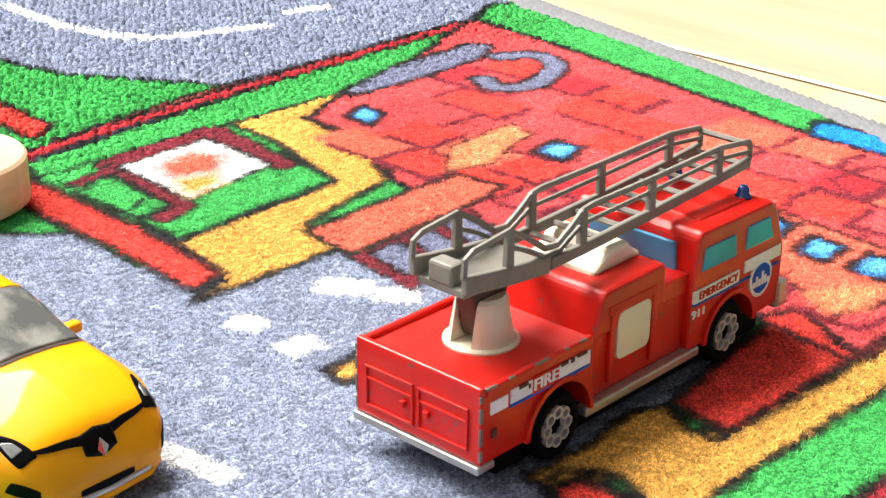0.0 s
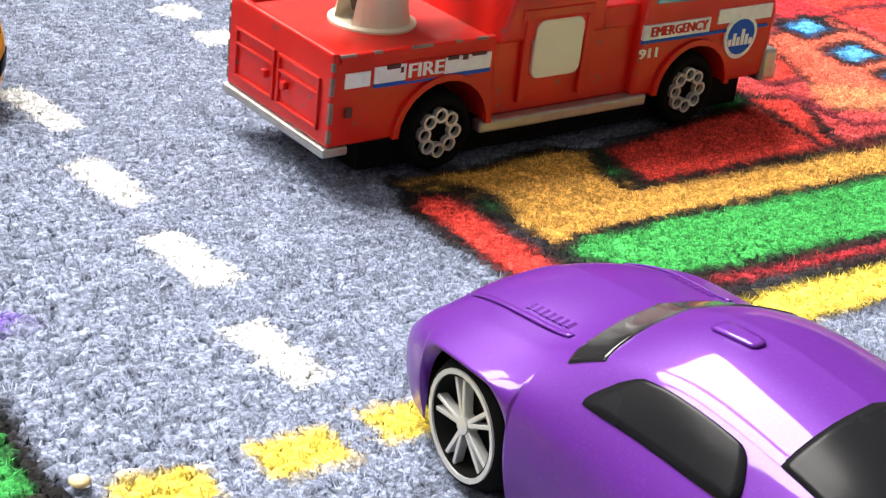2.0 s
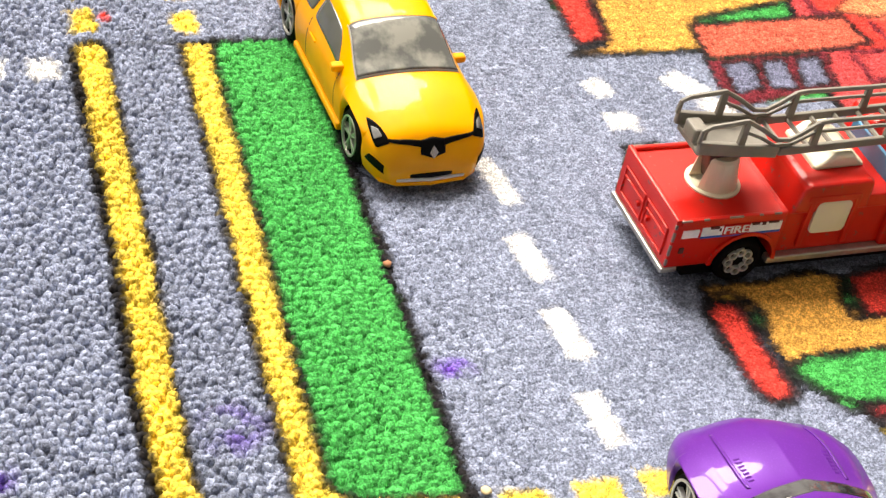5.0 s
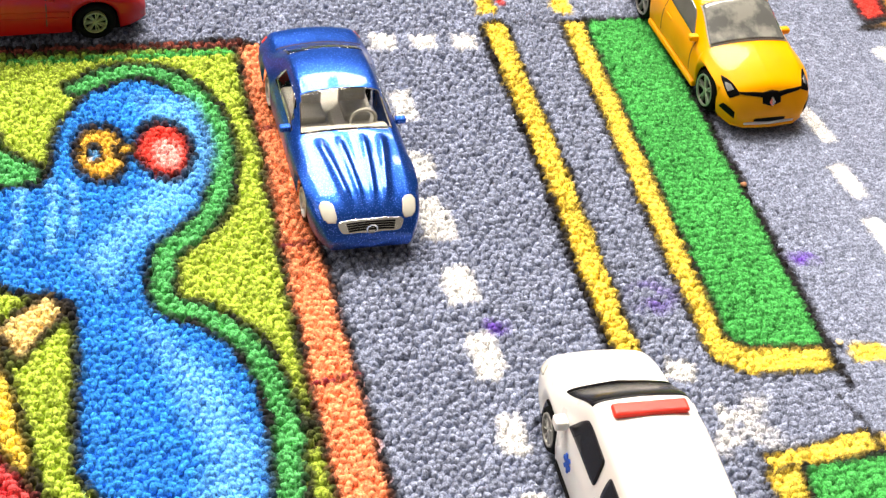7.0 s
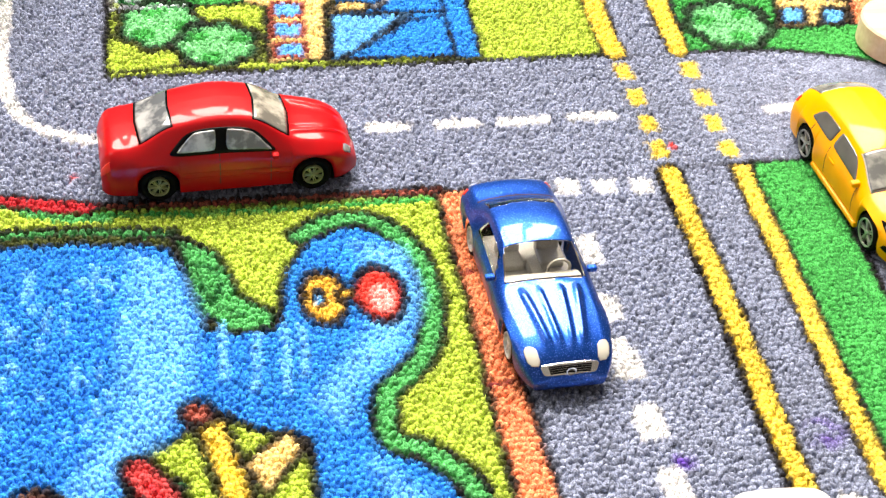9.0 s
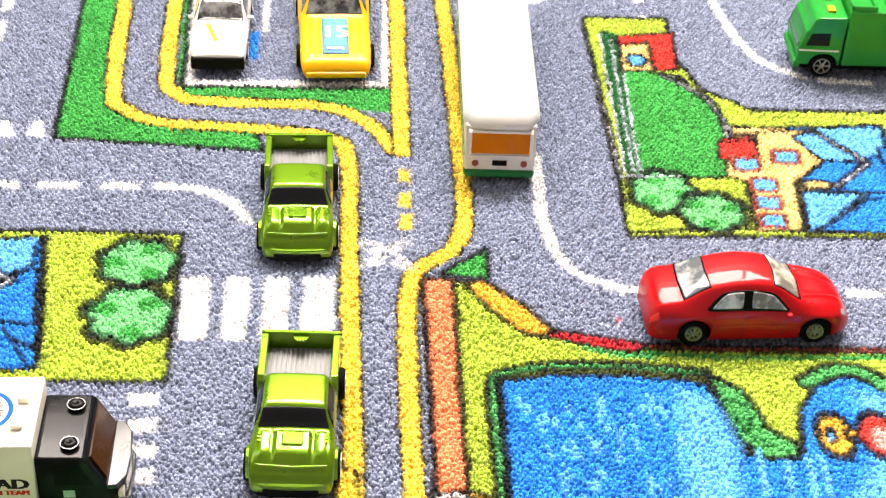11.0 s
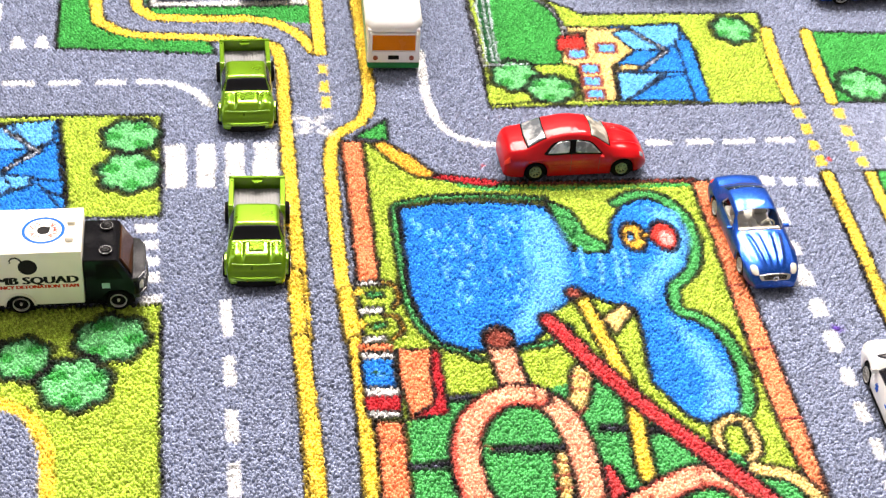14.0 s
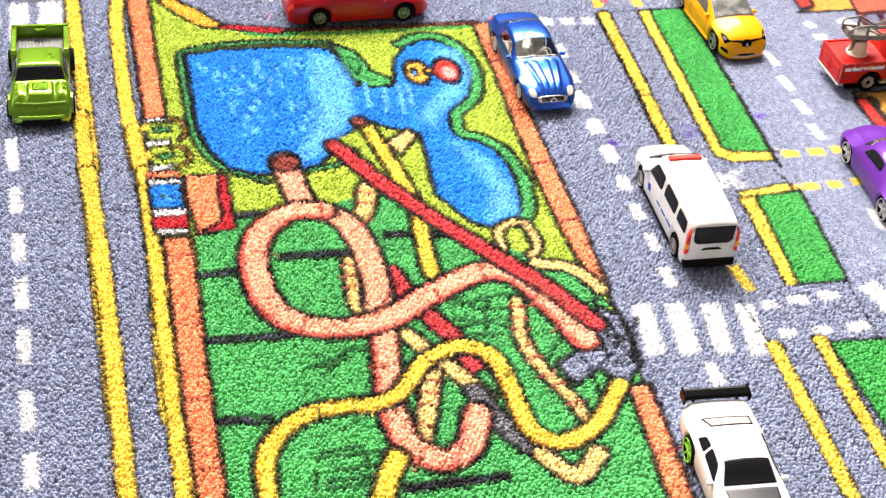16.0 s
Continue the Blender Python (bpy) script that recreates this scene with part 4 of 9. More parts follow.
line("ink", [(51.1, -277.4), (58.9, -283.4)], 2.0, ink=0, smooth=True)
line("ink", [(46.6, -284.8), (64.9, -281.1)], 2.0, ink=0, smooth=True)
line("sand", [(91.5, -174.2), (87.5, -188.6), (82.9, -195.4)], 9, ink=0.8, smooth=True)
line("sand", [(73.7, -222.3), (71.9, -245.2), (72.4, -254.7)], 6, ink=0.8, smooth=True)
line("sand", [(137.2, -257.4), (133.1, -281.2), (136.3, -298.3), (142.7, -315.2), (145.6, -328.1)], 6, ink=0.8, smooth=True)
line("sand", [(88.3, -271.2), (101.4, -293.0), (110.5, -310.3)], 8, ink=0.8, smooth=True)
line("sand", [(93.1, -295.0), (85.5, -318.8), (78.6, -335.4)], 8, ink=0.8, smooth=True)
for rail in ([(137.2, -257.4), (133.1, -281.2), (136.3, -298.3), (142.7, -315.2), (145.6, -328.1)],
             [(73.7, -222.3), (71.9, -245.2)], [(93.1, -295.0), (85.5, -318.8), (78.6, -335.4)],
             [(114.4, -329.3), (123.7, -342.5), (132.8, -355.4)], [(91.5, -174.2), (87.5, -188.6)]):
    for (ax, ay), (bx, by) in zip(rail, rail[1:]):
        far = math.hypot(bx - ax, by - ay)
        ux, uy = (bx - ax) / far, (by - ay) / far
        for tie in range(int(far / 7.0)):
            cx, cy = ax + ux * (tie * 7 + 3.5), ay + uy * (tie * 7 + 3.5)
            line("brown", [(cx - uy * 4.2, cy + ux * 4.2), (cx + uy * 4.2, cy - ux * 4.2)], 1.5)
line("grey", [(107.0, -306.7), (114.4, -329.3), (123.7, -342.5)], 8, ink=0.8, smooth=True)
line("sand", [(123.7, -342.5), (132.8, -355.4), (144.5, -345.8)], 8, ink=0.8, smooth=True)
zone("road", [(142.8, -296.0), (157.9, -288.2), (169.7, -265.6), (176.8, -273.7), (176.1, -300.9), (166.4, -312.5), (158.4, -301.6), (146.7, -309.5)], ink=0.9)
line("black", [(171.9, -258.7), (179.1, -274.0)], 1.3, ink=0, smooth=True)
line("black", [(166.8, -286.1), (177.1, -294.4)], 1.3, ink=0, smooth=True)
line("black", [(166.1, -299.4), (177.2, -301.1)], 1.3, ink=0, smooth=True)
line("black", [(169.9, -272.7), (172.5, -287.0)], 1.3, ink=0, smooth=True)
line("black", [(157.9, -256.7), (160.7, -271.4)], 1.3, ink=0, smooth=True)
line("black", [(158.2, -263.9), (170.8, -262.2)], 1.3, ink=0, smooth=True)
line("black", [(165.3, -272.0), (163.8, -299.1)], 1.3, ink=0, smooth=True)
line("black", [(158.9, -285.0), (173.6, -283.7)], 1.3, ink=0, smooth=True)
line("black", [(158.4, -301.6), (172.5, -287.0), (183.8, -274.7)], 1.3, ink=0, smooth=True)
line("black", [(178.0, -277.4), (173.9, -300.6)], 1.3, ink=0, smooth=True)
line("black", [(148.6, -280.0), (154.9, -297.8), (154.5, -313.9)], 1.3, ink=0, smooth=True)
line("black", [(175.6, -266.4), (178.1, -284.4)], 1.3, ink=0, smooth=True)
rubble = random.Random(8)
for _ in range(16):
    rx, ry, ra = rubble.uniform(160, 178), rubble.uniform(-302, -262), rubble.uniform(0, 3.1)
    line("black", [(rx, ry), (rx + 8 * math.cos(ra), ry + 8 * math.sin(ra))], 1.3)
line("yellow", [(100.5, -127.8), (105.0, -152.3), (109.5, -186.9), (107.9, -211.8), (106.4, -235.4)], 7.5, ink=0.9, smooth=True)
oval("brown", 97.4, -122.6, 3.5, 4.2, ink=0.8)
zone("sand", [(106.6, -140.5), (118.8, -131.3), (122.4, -137.0), (111.9, -150.9)], ink=0.9)
line("sand", [(139.8, -225.0), (142.5, -209.6), (153.4, -207.0), (155.4, -223.0), (151.1, -229.5)], 4.6, ink=0.8, smooth=True)
line("sand", [(152.2, -234.6), (166.6, -241.0), (173.6, -254.8)], 7, ink=0.8, smooth=True)
line("brick", [(89.5, -232.4), (96.4, -255.1), (106.0, -273.8)], 9, ink=0.8, smooth=True)
line("brick", [(107.7, -285.8), (111.9, -296.2)], 8, ink=0.8, smooth=True)
line("salmon", [(58.4, -148.5), (59.6, -165.9), (61.9, -182.8)], 12.5, ink=0.9, smooth=True)
oval("brown", 58.9, -150.5, 6.7, 6.3, ink=0.8)
line("rose", [(79.4, -269.9), (74.4, -304.8), (75.7, -329.1), (85.9, -340.0), (97.6, -335.5), (105.1, -318.8)], 11.5, ink=0.9, smooth=True)
line("salmon", [(80.3, -269.0), (75.3, -304.0), (76.5, -328.4), (86.7, -339.3), (98.5, -334.7), (105.9, -318.0)], 7.6, ink=0, smooth=True)
line("salmon", [(69.1, -187.0), (77.3, -196.1), (81.5, -212.4), (83.0, -235.2), (80.6, -252.8)], 12, ink=0.9, smooth=True)
line("rose", [(69.0, -187.8), (57.0, -186.2), (43.4, -195.6), (35.6, -213.7), (35.9, -239.3), (43.5, -256.1), (62.4, -264.0), (83.7, -260.2), (102.5, -248.8), (126.7, -237.6), (142.2, -243.5), (151.2, -262.9), (157.8, -284.8)], 12.5, ink=0.9, smooth=True)
line("salmon", [(69.9, -186.7), (57.9, -185.1), (44.3, -194.5), (36.5, -212.7), (36.7, -238.4), (44.3, -255.2), (63.3, -263.1), (84.6, -259.3), (103.4, -247.9), (127.7, -236.6), (143.2, -242.5), (152.2, -262.0), (158.8, -283.9)], 8.2, ink=0, smooth=True)
line("brown", [(69.0, -180.9), (68.8, -195.8)], 1.4, ink=0, smooth=True)
line("brown", [(51.8, -253.9), (46.7, -264.4)], 1.4, ink=0, smooth=True)
line("brown", [(87.3, -243.1), (78.8, -259.5)], 1.4, ink=0, smooth=True)
line("brown", [(105.6, -245.7), (105.9, -254.7)], 1.4, ink=0, smooth=True)
line("brown", [(145.4, -236.4), (137.3, -248.3)], 1.4, ink=0, smooth=True)
line("brown", [(150.1, -250.1), (142.0, -261.6)], 1.4, ink=0, smooth=True)
line("brown", [(66.0, -303.5), (79.3, -302.4)], 1.4, ink=0, smooth=True)
line("brown", [(35.4, -209.9), (46.3, -216.0)], 1.4, ink=0, smooth=True)
line("brown", [(78.2, -204.2), (89.7, -195.8)], 1.4, ink=0, smooth=True)
line("brown", [(128.1, -232.2), (127.3, -245.1)], 1.4, ink=0, smooth=True)
line("brown", [(153.8, -270.4), (145.2, -279.5)], 1.4, ink=0, smooth=True)
line("brown", [(78.3, -286.3), (69.0, -288.2)], 1.4, ink=0, smooth=True)
line("brown", [(81.2, -332.9), (75.4, -344.9)], 1.4, ink=0, smooth=True)
line("brown", [(96.3, -332.4), (89.8, -345.7)], 1.4, ink=0, smooth=True)
line("brick", [(83.0, -140.2), (103.1, -179.1), (132.8, -223.3), (150.6, -248.3), (165.4, -275.6)], 9, ink=0.9, smooth=True)
line("crimson", [(85.0, -144.0), (103.1, -179.1), (132.8, -223.3), (148.0, -244.6)], 1.4, ink=0, smooth=True)
line("brown", [(145.0, -242.0), (164.5, -274.7)], 1.3, ink=0, smooth=True)
line("yellow", [(70.5, -336.0), (62.0, -354.0), (58.0, -372.0)], 9, ink=0.9, smooth=True)
line("ochre", [(21.3, -359.2), (22.9, -335.1), (29.4, -318.9), (45.9, -308.1), (74.1, -306.3), (91.3, -288.3), (106.7, -280.6), (118.3, -289.0), (121.0, -308.8), (122.7, -330.6), (133.7, -338.2), (149.4, -330.2), (163.1, -312.0)], 8, ink=0.9, smooth=True)
line("yellow", [(22.0, -358.5), (23.6, -334.3), (30.2, -318.2), (46.6, -307.3), (74.9, -305.5), (92.1, -287.4), (107.5, -279.8), (119.2, -288.1), (121.9, -308.0), (123.6, -329.8), (134.5, -337.5), (150.3, -329.4), (164.1, -311.2)], 5.3, ink=0, smooth=True)
line("black", [(47.1, -300.6), (46.9, -314.3)], 0.9, ink=0, smooth=True)
line("black", [(92.3, -283.5), (95.6, -293.8)], 0.9, ink=0, smooth=True)
line("black", [(19.6, -337.3), (27.7, -337.2)], 0.9, ink=0, smooth=True)
line("black", [(124.3, -296.5), (118.3, -302.0)], 0.9, ink=0, smooth=True)
# ticket booth and turnstiles
zone("orange", [(13.4, -154.6), (28.4, -155.3), (27.4, -174.7), (26.2, -188.2), (14.8, -196.5), (13.1, -175.3)], ink=0.7)
zone("crimson", [(29.0, -154.5), (32.2, -158.3), (30.8, -195.1), (14.7, -197.2), (25.5, -189.7), (27.3, -183.6), (26.2, -172.5)], ink=0.7)
zone("white", [(-2.6, -155.6), (12.7, -156.3), (11.1, -195.2), (-2.6, -194.5)], ink=0.7)
zone("blue", [(-2.0, -159.8), (11.3, -160.3), (11.0, -177.0), (-2.8, -176.4)], ink=0.6)
zone("crimson", [(-2.8, -182.0), (12.0, -182.8), (11.3, -191.4), (-2.7, -190.6)], ink=0.4)
line("sky", [(2.5, -166.2), (5.6, -171.5)], 1.6, ink=0, smooth=True)
line("ink", [(0.6, -168.0), (8.6, -169.8)], 1.2, ink=0, smooth=True)
zone("orange", [(-2.3, -150.1), (12.1, -150.7), (11.9, -155.3), (-2.2, -154.3)], ink=0.5)
line("white", [(0.0, -110.2), (11.8, -110.2)], 3.2, ink=0.6, smooth=True)
line("leaf", [(3.9, -118.4), (11.0, -117.9)], 3.6, ink=0.6, smooth=True)
line("white", [(-0.6, -128.6), (10.4, -128.7)], 4.6, ink=0.6, smooth=True)
line("leaf", [(3.9, -139.3), (10.9, -138.4)], 3.6, ink=0.6, smooth=True)
line("white", [(-0.3, -147.4), (10.0, -147.0)], 3.4, ink=0.6, smooth=True)
line("ochre", [(11.8, -109.7), (16.2, -112.1), (17.8, -121.5), (14.6, -127.4)], 1.9, ink=0.6, smooth=True)
line("ochre", [(10.6, -132.2), (15.5, -133.3), (17.5, -141.9), (12.9, -148.2)], 1.9, ink=0.6, smooth=True)
line("yellow", [(-1.4, -114.6), (1.4, -117.7)], 4.5, ink=0.3, smooth=True)
line("yellow", [(-1.3, -136.0), (1.4, -139.0)], 4.5, ink=0.3, smooth=True)
# fire station
zone("green", [(402.7, 109.4), (410.1, 78.2), (433.1, 39.5), (372.2, 32.6), (376.1, 65.7)], ink=0.8)
zone("red", [(387.4, 84.3), (386.3, 47.4), (378.2, 41.9), (378.3, 69.3)], ink=0.8)
line("white", [(436.0, 143.7), (434.8, 119.8), (437.9, 100.9), (447.2, 86.5), (462.3, 79.5), (473.5, 76.5)], 4.2, ink=0.0, smooth=True)
line("white", [(486.1, 84.0), (499.7, 79.3)], 4.2, ink=0, smooth=False)
zone("green", [(364.8, 25.5), (435.0, 37.7), (510.4, 38.3), (530.2, 48.1), (508.6, -73.1), (497.4, -105.8), (391.2, -163.6), (361.5, -151.3), (346.7, -133.8), (354.0, -86.2), (366.1, -26.6), (365.7, 10.9)], ink=0.8)
zone("green", [(344.9, 14.3), (354.2, 9.3), (352.9, -9.7), (347.4, -5.0), (338.9, 4.3)], ink=0.6)
line("brown", [(371.7, 34.1), (413.6, 40.4), (459.1, 40.3), (513.3, 41.0)], 3, ink=0.7, smooth=True)
zone("road", [(349.8, -49.7), (382.4, -50.5), (381.9, -71.2), (406.3, -70.6), (402.8, -111.6), (404.9, -125.9), (380.0, -128.3), (346.7, -133.8), (354.0, -86.2)], ink=0)
zone("amber", [(414.6, 21.2), (442.7, 30.2), (470.5, 34.0), (471.5, 26.8), (448.3, 18.4), (429.4, 10.4), (423.6, -13.2), (415.5, -30.4), (386.6, -37.3), (382.8, -50.1), (349.8, -49.7), (359.0, -46.7), (363.9, -26.4), (405.0, -24.5), (412.8, 0.0)], ink=0.8)
zone("green", [(364.8, -13.6), (401.4, -6.0), (409.3, -4.0), (405.7, -23.4), (365.0, -26.3)], ink=0.8)
zone("green", [(368.1, 8.5), (377.5, 8.2), (372.7, -4.8), (366.0, -6.6)], ink=0.3)
zone("red", [(429.4, 10.4), (497.6, 20.3), (513.6, 39.2), (520.1, 36.8), (506.7, -42.0), (501.8, -77.4), (488.3, -110.8), (424.5, -145.5), (412.1, -121.0), (406.3, -70.6), (415.4, -30.2), (424.1, -12.7)], ink=0.9)
zone("red", [(471.6, -39.5), (506.7, -42.0), (499.3, -61.2), (464.4, -63.5)], ink=0.6)
line("white", [(348.1, -63.0), (352.9, -61.6)], 6, ink=0, smooth=False)
line("white", [(347.9, -74.4), (354.4, -75.2)], 6, ink=0, smooth=False)
line("white", [(369.4, -58.7), (374.7, -67.4)], 6, ink=0, smooth=False)
line("white", [(373.0, -69.1), (378.5, -74.6)], 6, ink=0, smooth=False)
zone("amber", [(345.9, -129.4), (370.5, -127.7), (372.7, -136.6), (404.2, -143.2), (440.3, -147.7), (452.5, -148.2), (437.3, -156.9), (420.1, -151.0), (359.9, -151.5), (354.3, -150.6), (356.0, -135.8), (347.4, -134.8)], ink=0.8)
zone("red", [(378.6, -128.3), (413.7, -122.9), (414.0, -140.5), (375.7, -140.3)], ink=0.9)
zone("red", [(459.5, -73.4), (517.8, -80.0), (483.6, -122.5), (444.5, -150.0), (409.1, -144.6), (412.6, -120.3)], ink=0.6)
zone("green", [(352.5, -152.4), (361.8, -151.5), (423.5, -152.1), (441.2, -152.3), (418.8, -168.1), (406.8, -164.9), (360.3, -162.8)], ink=0.8)
line("red", [(347.5, -135.3), (347.6, -145.2), (348.3, -155.2)], 7.5, ink=0.9, smooth=False)
line("ochre", [(346.8, -130.4), (356.6, -131.6)], 3.5, ink=0.6, smooth=True)
line("yellow", [(364.0, -192.7), (371.3, -192.0)], 5.4, ink=0, smooth=False)
line("pine", [(92.4, 183.5), (88.4, 70.1)], 4.5, ink=0, smooth=True)
line("pine", [(96.6, 181.7), (90.8, 70.1)], 4.5, ink=0, smooth=True)
line("pale", [(90.2, 181.6), (86.1, 70.1)], 0.9, ink=0, smooth=True)
line("pale", [(94.6, 176.6), (89.6, 70.1)], 0.9, ink=0, smooth=True)
line("pale", [(98.2, 170.5), (92.1, 71.1)], 0.9, ink=0, smooth=True)
line("pale", [(83.6, 67.0), (108.8, 67.2)], 0.9, ink=0, smooth=True)
zone("sand", [(98.1, 174.2), (113.0, 175.7), (111.0, 150.6), (96.3, 148.6)], ink=0.7)
zone("red", [(98.2, 179.2), (123.9, 183.4), (121.1, 150.8), (110.9, 150.0), (112.2, 174.4), (98.4, 171.7)], ink=0.7)
oval("sky", 104.3, 158.4, 4.1, 4.9, ink=0.7)
line("brown", [(-233.2, 146.1), (-205.1, 152.3)], 1.6, ink=0, smooth=True)
line("brown", [(-232.1, 139.2), (-203.7, 145.4)], 1.6, ink=0, smooth=True)
line("brown", [(-231.1, 132.4), (-202.2, 137.9)], 1.6, ink=0, smooth=True)
line("brown", [(-230.1, 125.7), (-200.7, 131.1)], 1.6, ink=0, smooth=True)
# roofs and walls of the two houses
zone("sand", [(-227.5, 18.7), (-165.9, 21.6), (-176.9, 1.1), (-189.1, -15.3), (-186.9, -50.3), (-214.7, -50.6)], ink=0.6)
zone("red", [(-225.5, 7.8), (-200.1, 7.4), (-197.9, -3.3), (-223.4, -3.7)], ink=0.6)
oval("sky", -187.9, 0.9, 4.6, 5.0, ink=0.9)
oval("sky", -204.0, -21.8, 3.1, 4.0, ink=0.55)
oval("sky", -196.4, -22.1, 3.1, 4.0, ink=0.55)
oval("sky", -201.9, -34.5, 3.0, 3.9, ink=0.55)
oval("sky", -195.3, -34.8, 3.0, 3.9, ink=0.55)
line("brown", [(-216.1, -17.3), (-190.2, -16.1)], 0.9, ink=0, smooth=True)
line("brown", [(-214.1, -28.9), (-190.2, -28.6)], 0.9, ink=0, smooth=True)
line("brown", [(-192.5, -16.9), (-188.0, -49.3)], 0.9, ink=0, smooth=True)
zone("sky", [(-187.9, 18.6), (-165.8, 20.7), (-151.3, 1.5), (-176.9, 1.1)], ink=0.55)
zone("sky", [(-162.3, 22.9), (-140.7, 25.5), (-140.7, 8.4), (-150.0, 2.4)], ink=0.55)
zone("blue", [(-176.9, 1.1), (-151.3, 1.5), (-163.9, -16.5), (-189.0, -16.1)], ink=0.55)
zone("blue", [(-150.0, 0.7), (-139.0, 5.9), (-135.2, -25.9), (-162.4, -18.5)], ink=0.55)
zone("sky", [(-188.6, -17.3), (-164.8, -16.9), (-157.5, -30.1), (-186.1, -49.6)], ink=0.55)
zone("blue", [(-185.5, -50.3), (-163.8, -36.7), (-146.0, -27.3), (-134.1, -49.0)], ink=0.55)
zone("sky", [(-163.5, -19.7), (-149.0, -21.0), (-149.5, -28.1), (-157.4, -31.3)], ink=0.55)
line("pale", [(-165.1, 18.6), (-147.4, -0.9)], 2.0, ink=0.55, smooth=True)
line("pale", [(-162.5, -15.7), (-145.9, 0.8)], 2.0, ink=0.55, smooth=True)
line("black", [(-138.7, 25.5), (-132.1, -49.8)], 1.6, ink=0, smooth=True)
zone("sand", [(137.4, 98.6), (168.0, 101.5), (162.1, 95.7), (169.0, 78.6), (157.2, 66.1), (153.7, 62.6), (149.7, 30.0), (131.9, 29.7), (135.9, 63.2), (127.6, 66.9), (129.1, 77.7), (142.5, 82.0), (145.7, 97.3)], ink=0.6)
zone("red", [(128.4, 91.7), (144.2, 94.2), (143.2, 82.5), (127.2, 79.6)], ink=0.55)
zone("sky", [(161.2, 96.7), (170.8, 101.1), (185.4, 79.0), (169.8, 78.7)], ink=0.55)
zone("sky", [(171.8, 103.2), (200.5, 105.0), (197.7, 86.4), (186.2, 80.0)], ink=0.55)
zone("blue", [(169.6, 77.7), (185.1, 78.0), (170.6, 61.6), (157.7, 65.6)], ink=0.55)
zone("blue", [(186.8, 78.1), (203.7, 84.5), (201.7, 56.0), (170.5, 56.8)], ink=0.55)
zone("sky", [(155.6, 56.5), (179.3, 54.6), (158.4, 32.9), (152.9, 30.1)], ink=0.55)
zone("blue", [(157.2, 30.2), (181.1, 50.9), (201.2, 54.1), (195.5, 28.2)], ink=0.55)
zone("sand", [(158.2, 64.2), (169.1, 63.5), (167.9, 58.6), (157.2, 58.4)], ink=0.7)
zone("brown", [(135.9, 66.8), (148.3, 66.1), (146.8, 55.0), (134.6, 55.8)], ink=0)
zone("sky", [(137.9, 64.5), (145.7, 64.0), (145.2, 57.3), (137.4, 57.8)], ink=0)
zone("brown", [(134.5, 54.3), (146.7, 53.5), (145.2, 42.8), (133.2, 43.6)], ink=0)
zone("sky", [(136.5, 52.0), (144.2, 51.5), (143.7, 45.0), (136.1, 45.5)], ink=0)
zone("brown", [(134.1, 41.7), (146.1, 41.0), (144.6, 30.6), (132.9, 31.4)], ink=0)
zone("sky", [(136.1, 39.5), (143.6, 39.0), (143.1, 32.8), (135.6, 33.3)], ink=0)
zone("brown", [(149.0, 88.2), (161.8, 87.5), (160.0, 75.7), (147.5, 76.5)], ink=0)
zone("sky", [(151.1, 85.7), (159.1, 85.2), (158.4, 78.2), (150.4, 78.6)], ink=0)
zone("brown", [(131.5, 82.5), (144.1, 81.8), (142.6, 70.2), (130.2, 71.0)], ink=0)
zone("sky", [(133.5, 80.1), (141.5, 79.6), (141.0, 72.6), (133.1, 73.1)], ink=0)
zone("blue", [(195.2, 88.7), (203.6, 87.4), (200.3, 26.8), (192.2, 26.7)], ink=0.6)
line("pale", [(171.1, 100.0), (187.4, 78.1)], 1.8, ink=0.55, smooth=True)
line("pale", [(169.4, 59.2), (188.3, 77.1)], 1.8, ink=0.55, smooth=True)
line("pale", [(112.5, 146.0), (127.7, 128.7), (133.5, 112.7), (135.7, 97.1)], 1.2, ink=0.5, smooth=True)
# the fire station as it is laid out: verges, brick field, windows
zone("green", [(367.1, 28.0), (365.7, 10.9), (365.1, -15.9), (356.5, -38.9), (351.6, -30.6), (355.2, 14.7)], ink=0)
zone("green", [(368.0, 29.4), (364.2, 20.5), (447.3, 19.4), (494.0, 23.9), (514.2, 38.7), (512.8, 41.6), (443.7, 35.5)], ink=0.6)
line("crimson", [(370.1, 33.7), (402.9, 36.6), (446.2, 38.3), (512.0, 40.8)], 4.2, ink=0.7, smooth=False)
zone("red", [(354.0, 13.8), (363.5, 21.2), (363.5, -16.3), (360.7, -43.9), (352.7, -46.1)], ink=0.9)
zone("green", [(519.6, 41.6), (533.9, 49.8), (542.4, 45.1), (528.7, -19.3), (515.4, -73.0), (500.1, -77.2), (509.9, -22.8)], ink=0.8)
zone("blue", [(498.5, -77.1), (509.5, -72.0), (513.8, -106.8), (515.5, -123.1), (502.8, -130.5), (500.8, -115.1)], ink=0.8)
zone("brick", [(511.3, 39.8), (518.7, 40.8), (509.2, -23.4), (499.3, -77.5), (500.8, -115.1), (502.8, -130.5), (472.6, -141.4), (447.0, -141.9), (412.1, -139.4), (419.9, -126.4), (444.5, -140.0), (412.6, -120.3), (406.3, -70.6), (415.4, -30.2), (420.5, -24.9), (423.4, -22.0), (428.2, -4.7), (429.7, 10.2), (445.8, 17.8), (461.2, 18.4)], ink=0.7)
brick_rng = random.Random(12)
bricks = []
for row in range(6):
    bx0 = 420.0 + 13.0 * row
    by, y_high = -136 + max(0, row - 2) * 7 + 7 * (row % 2), -10.0 + 9 * min(row, 3)
    while by < y_high - 10:
        bricks.append((bx0, by, brick_rng.uniform(13, 22)))
        by += bricks[-1][2]
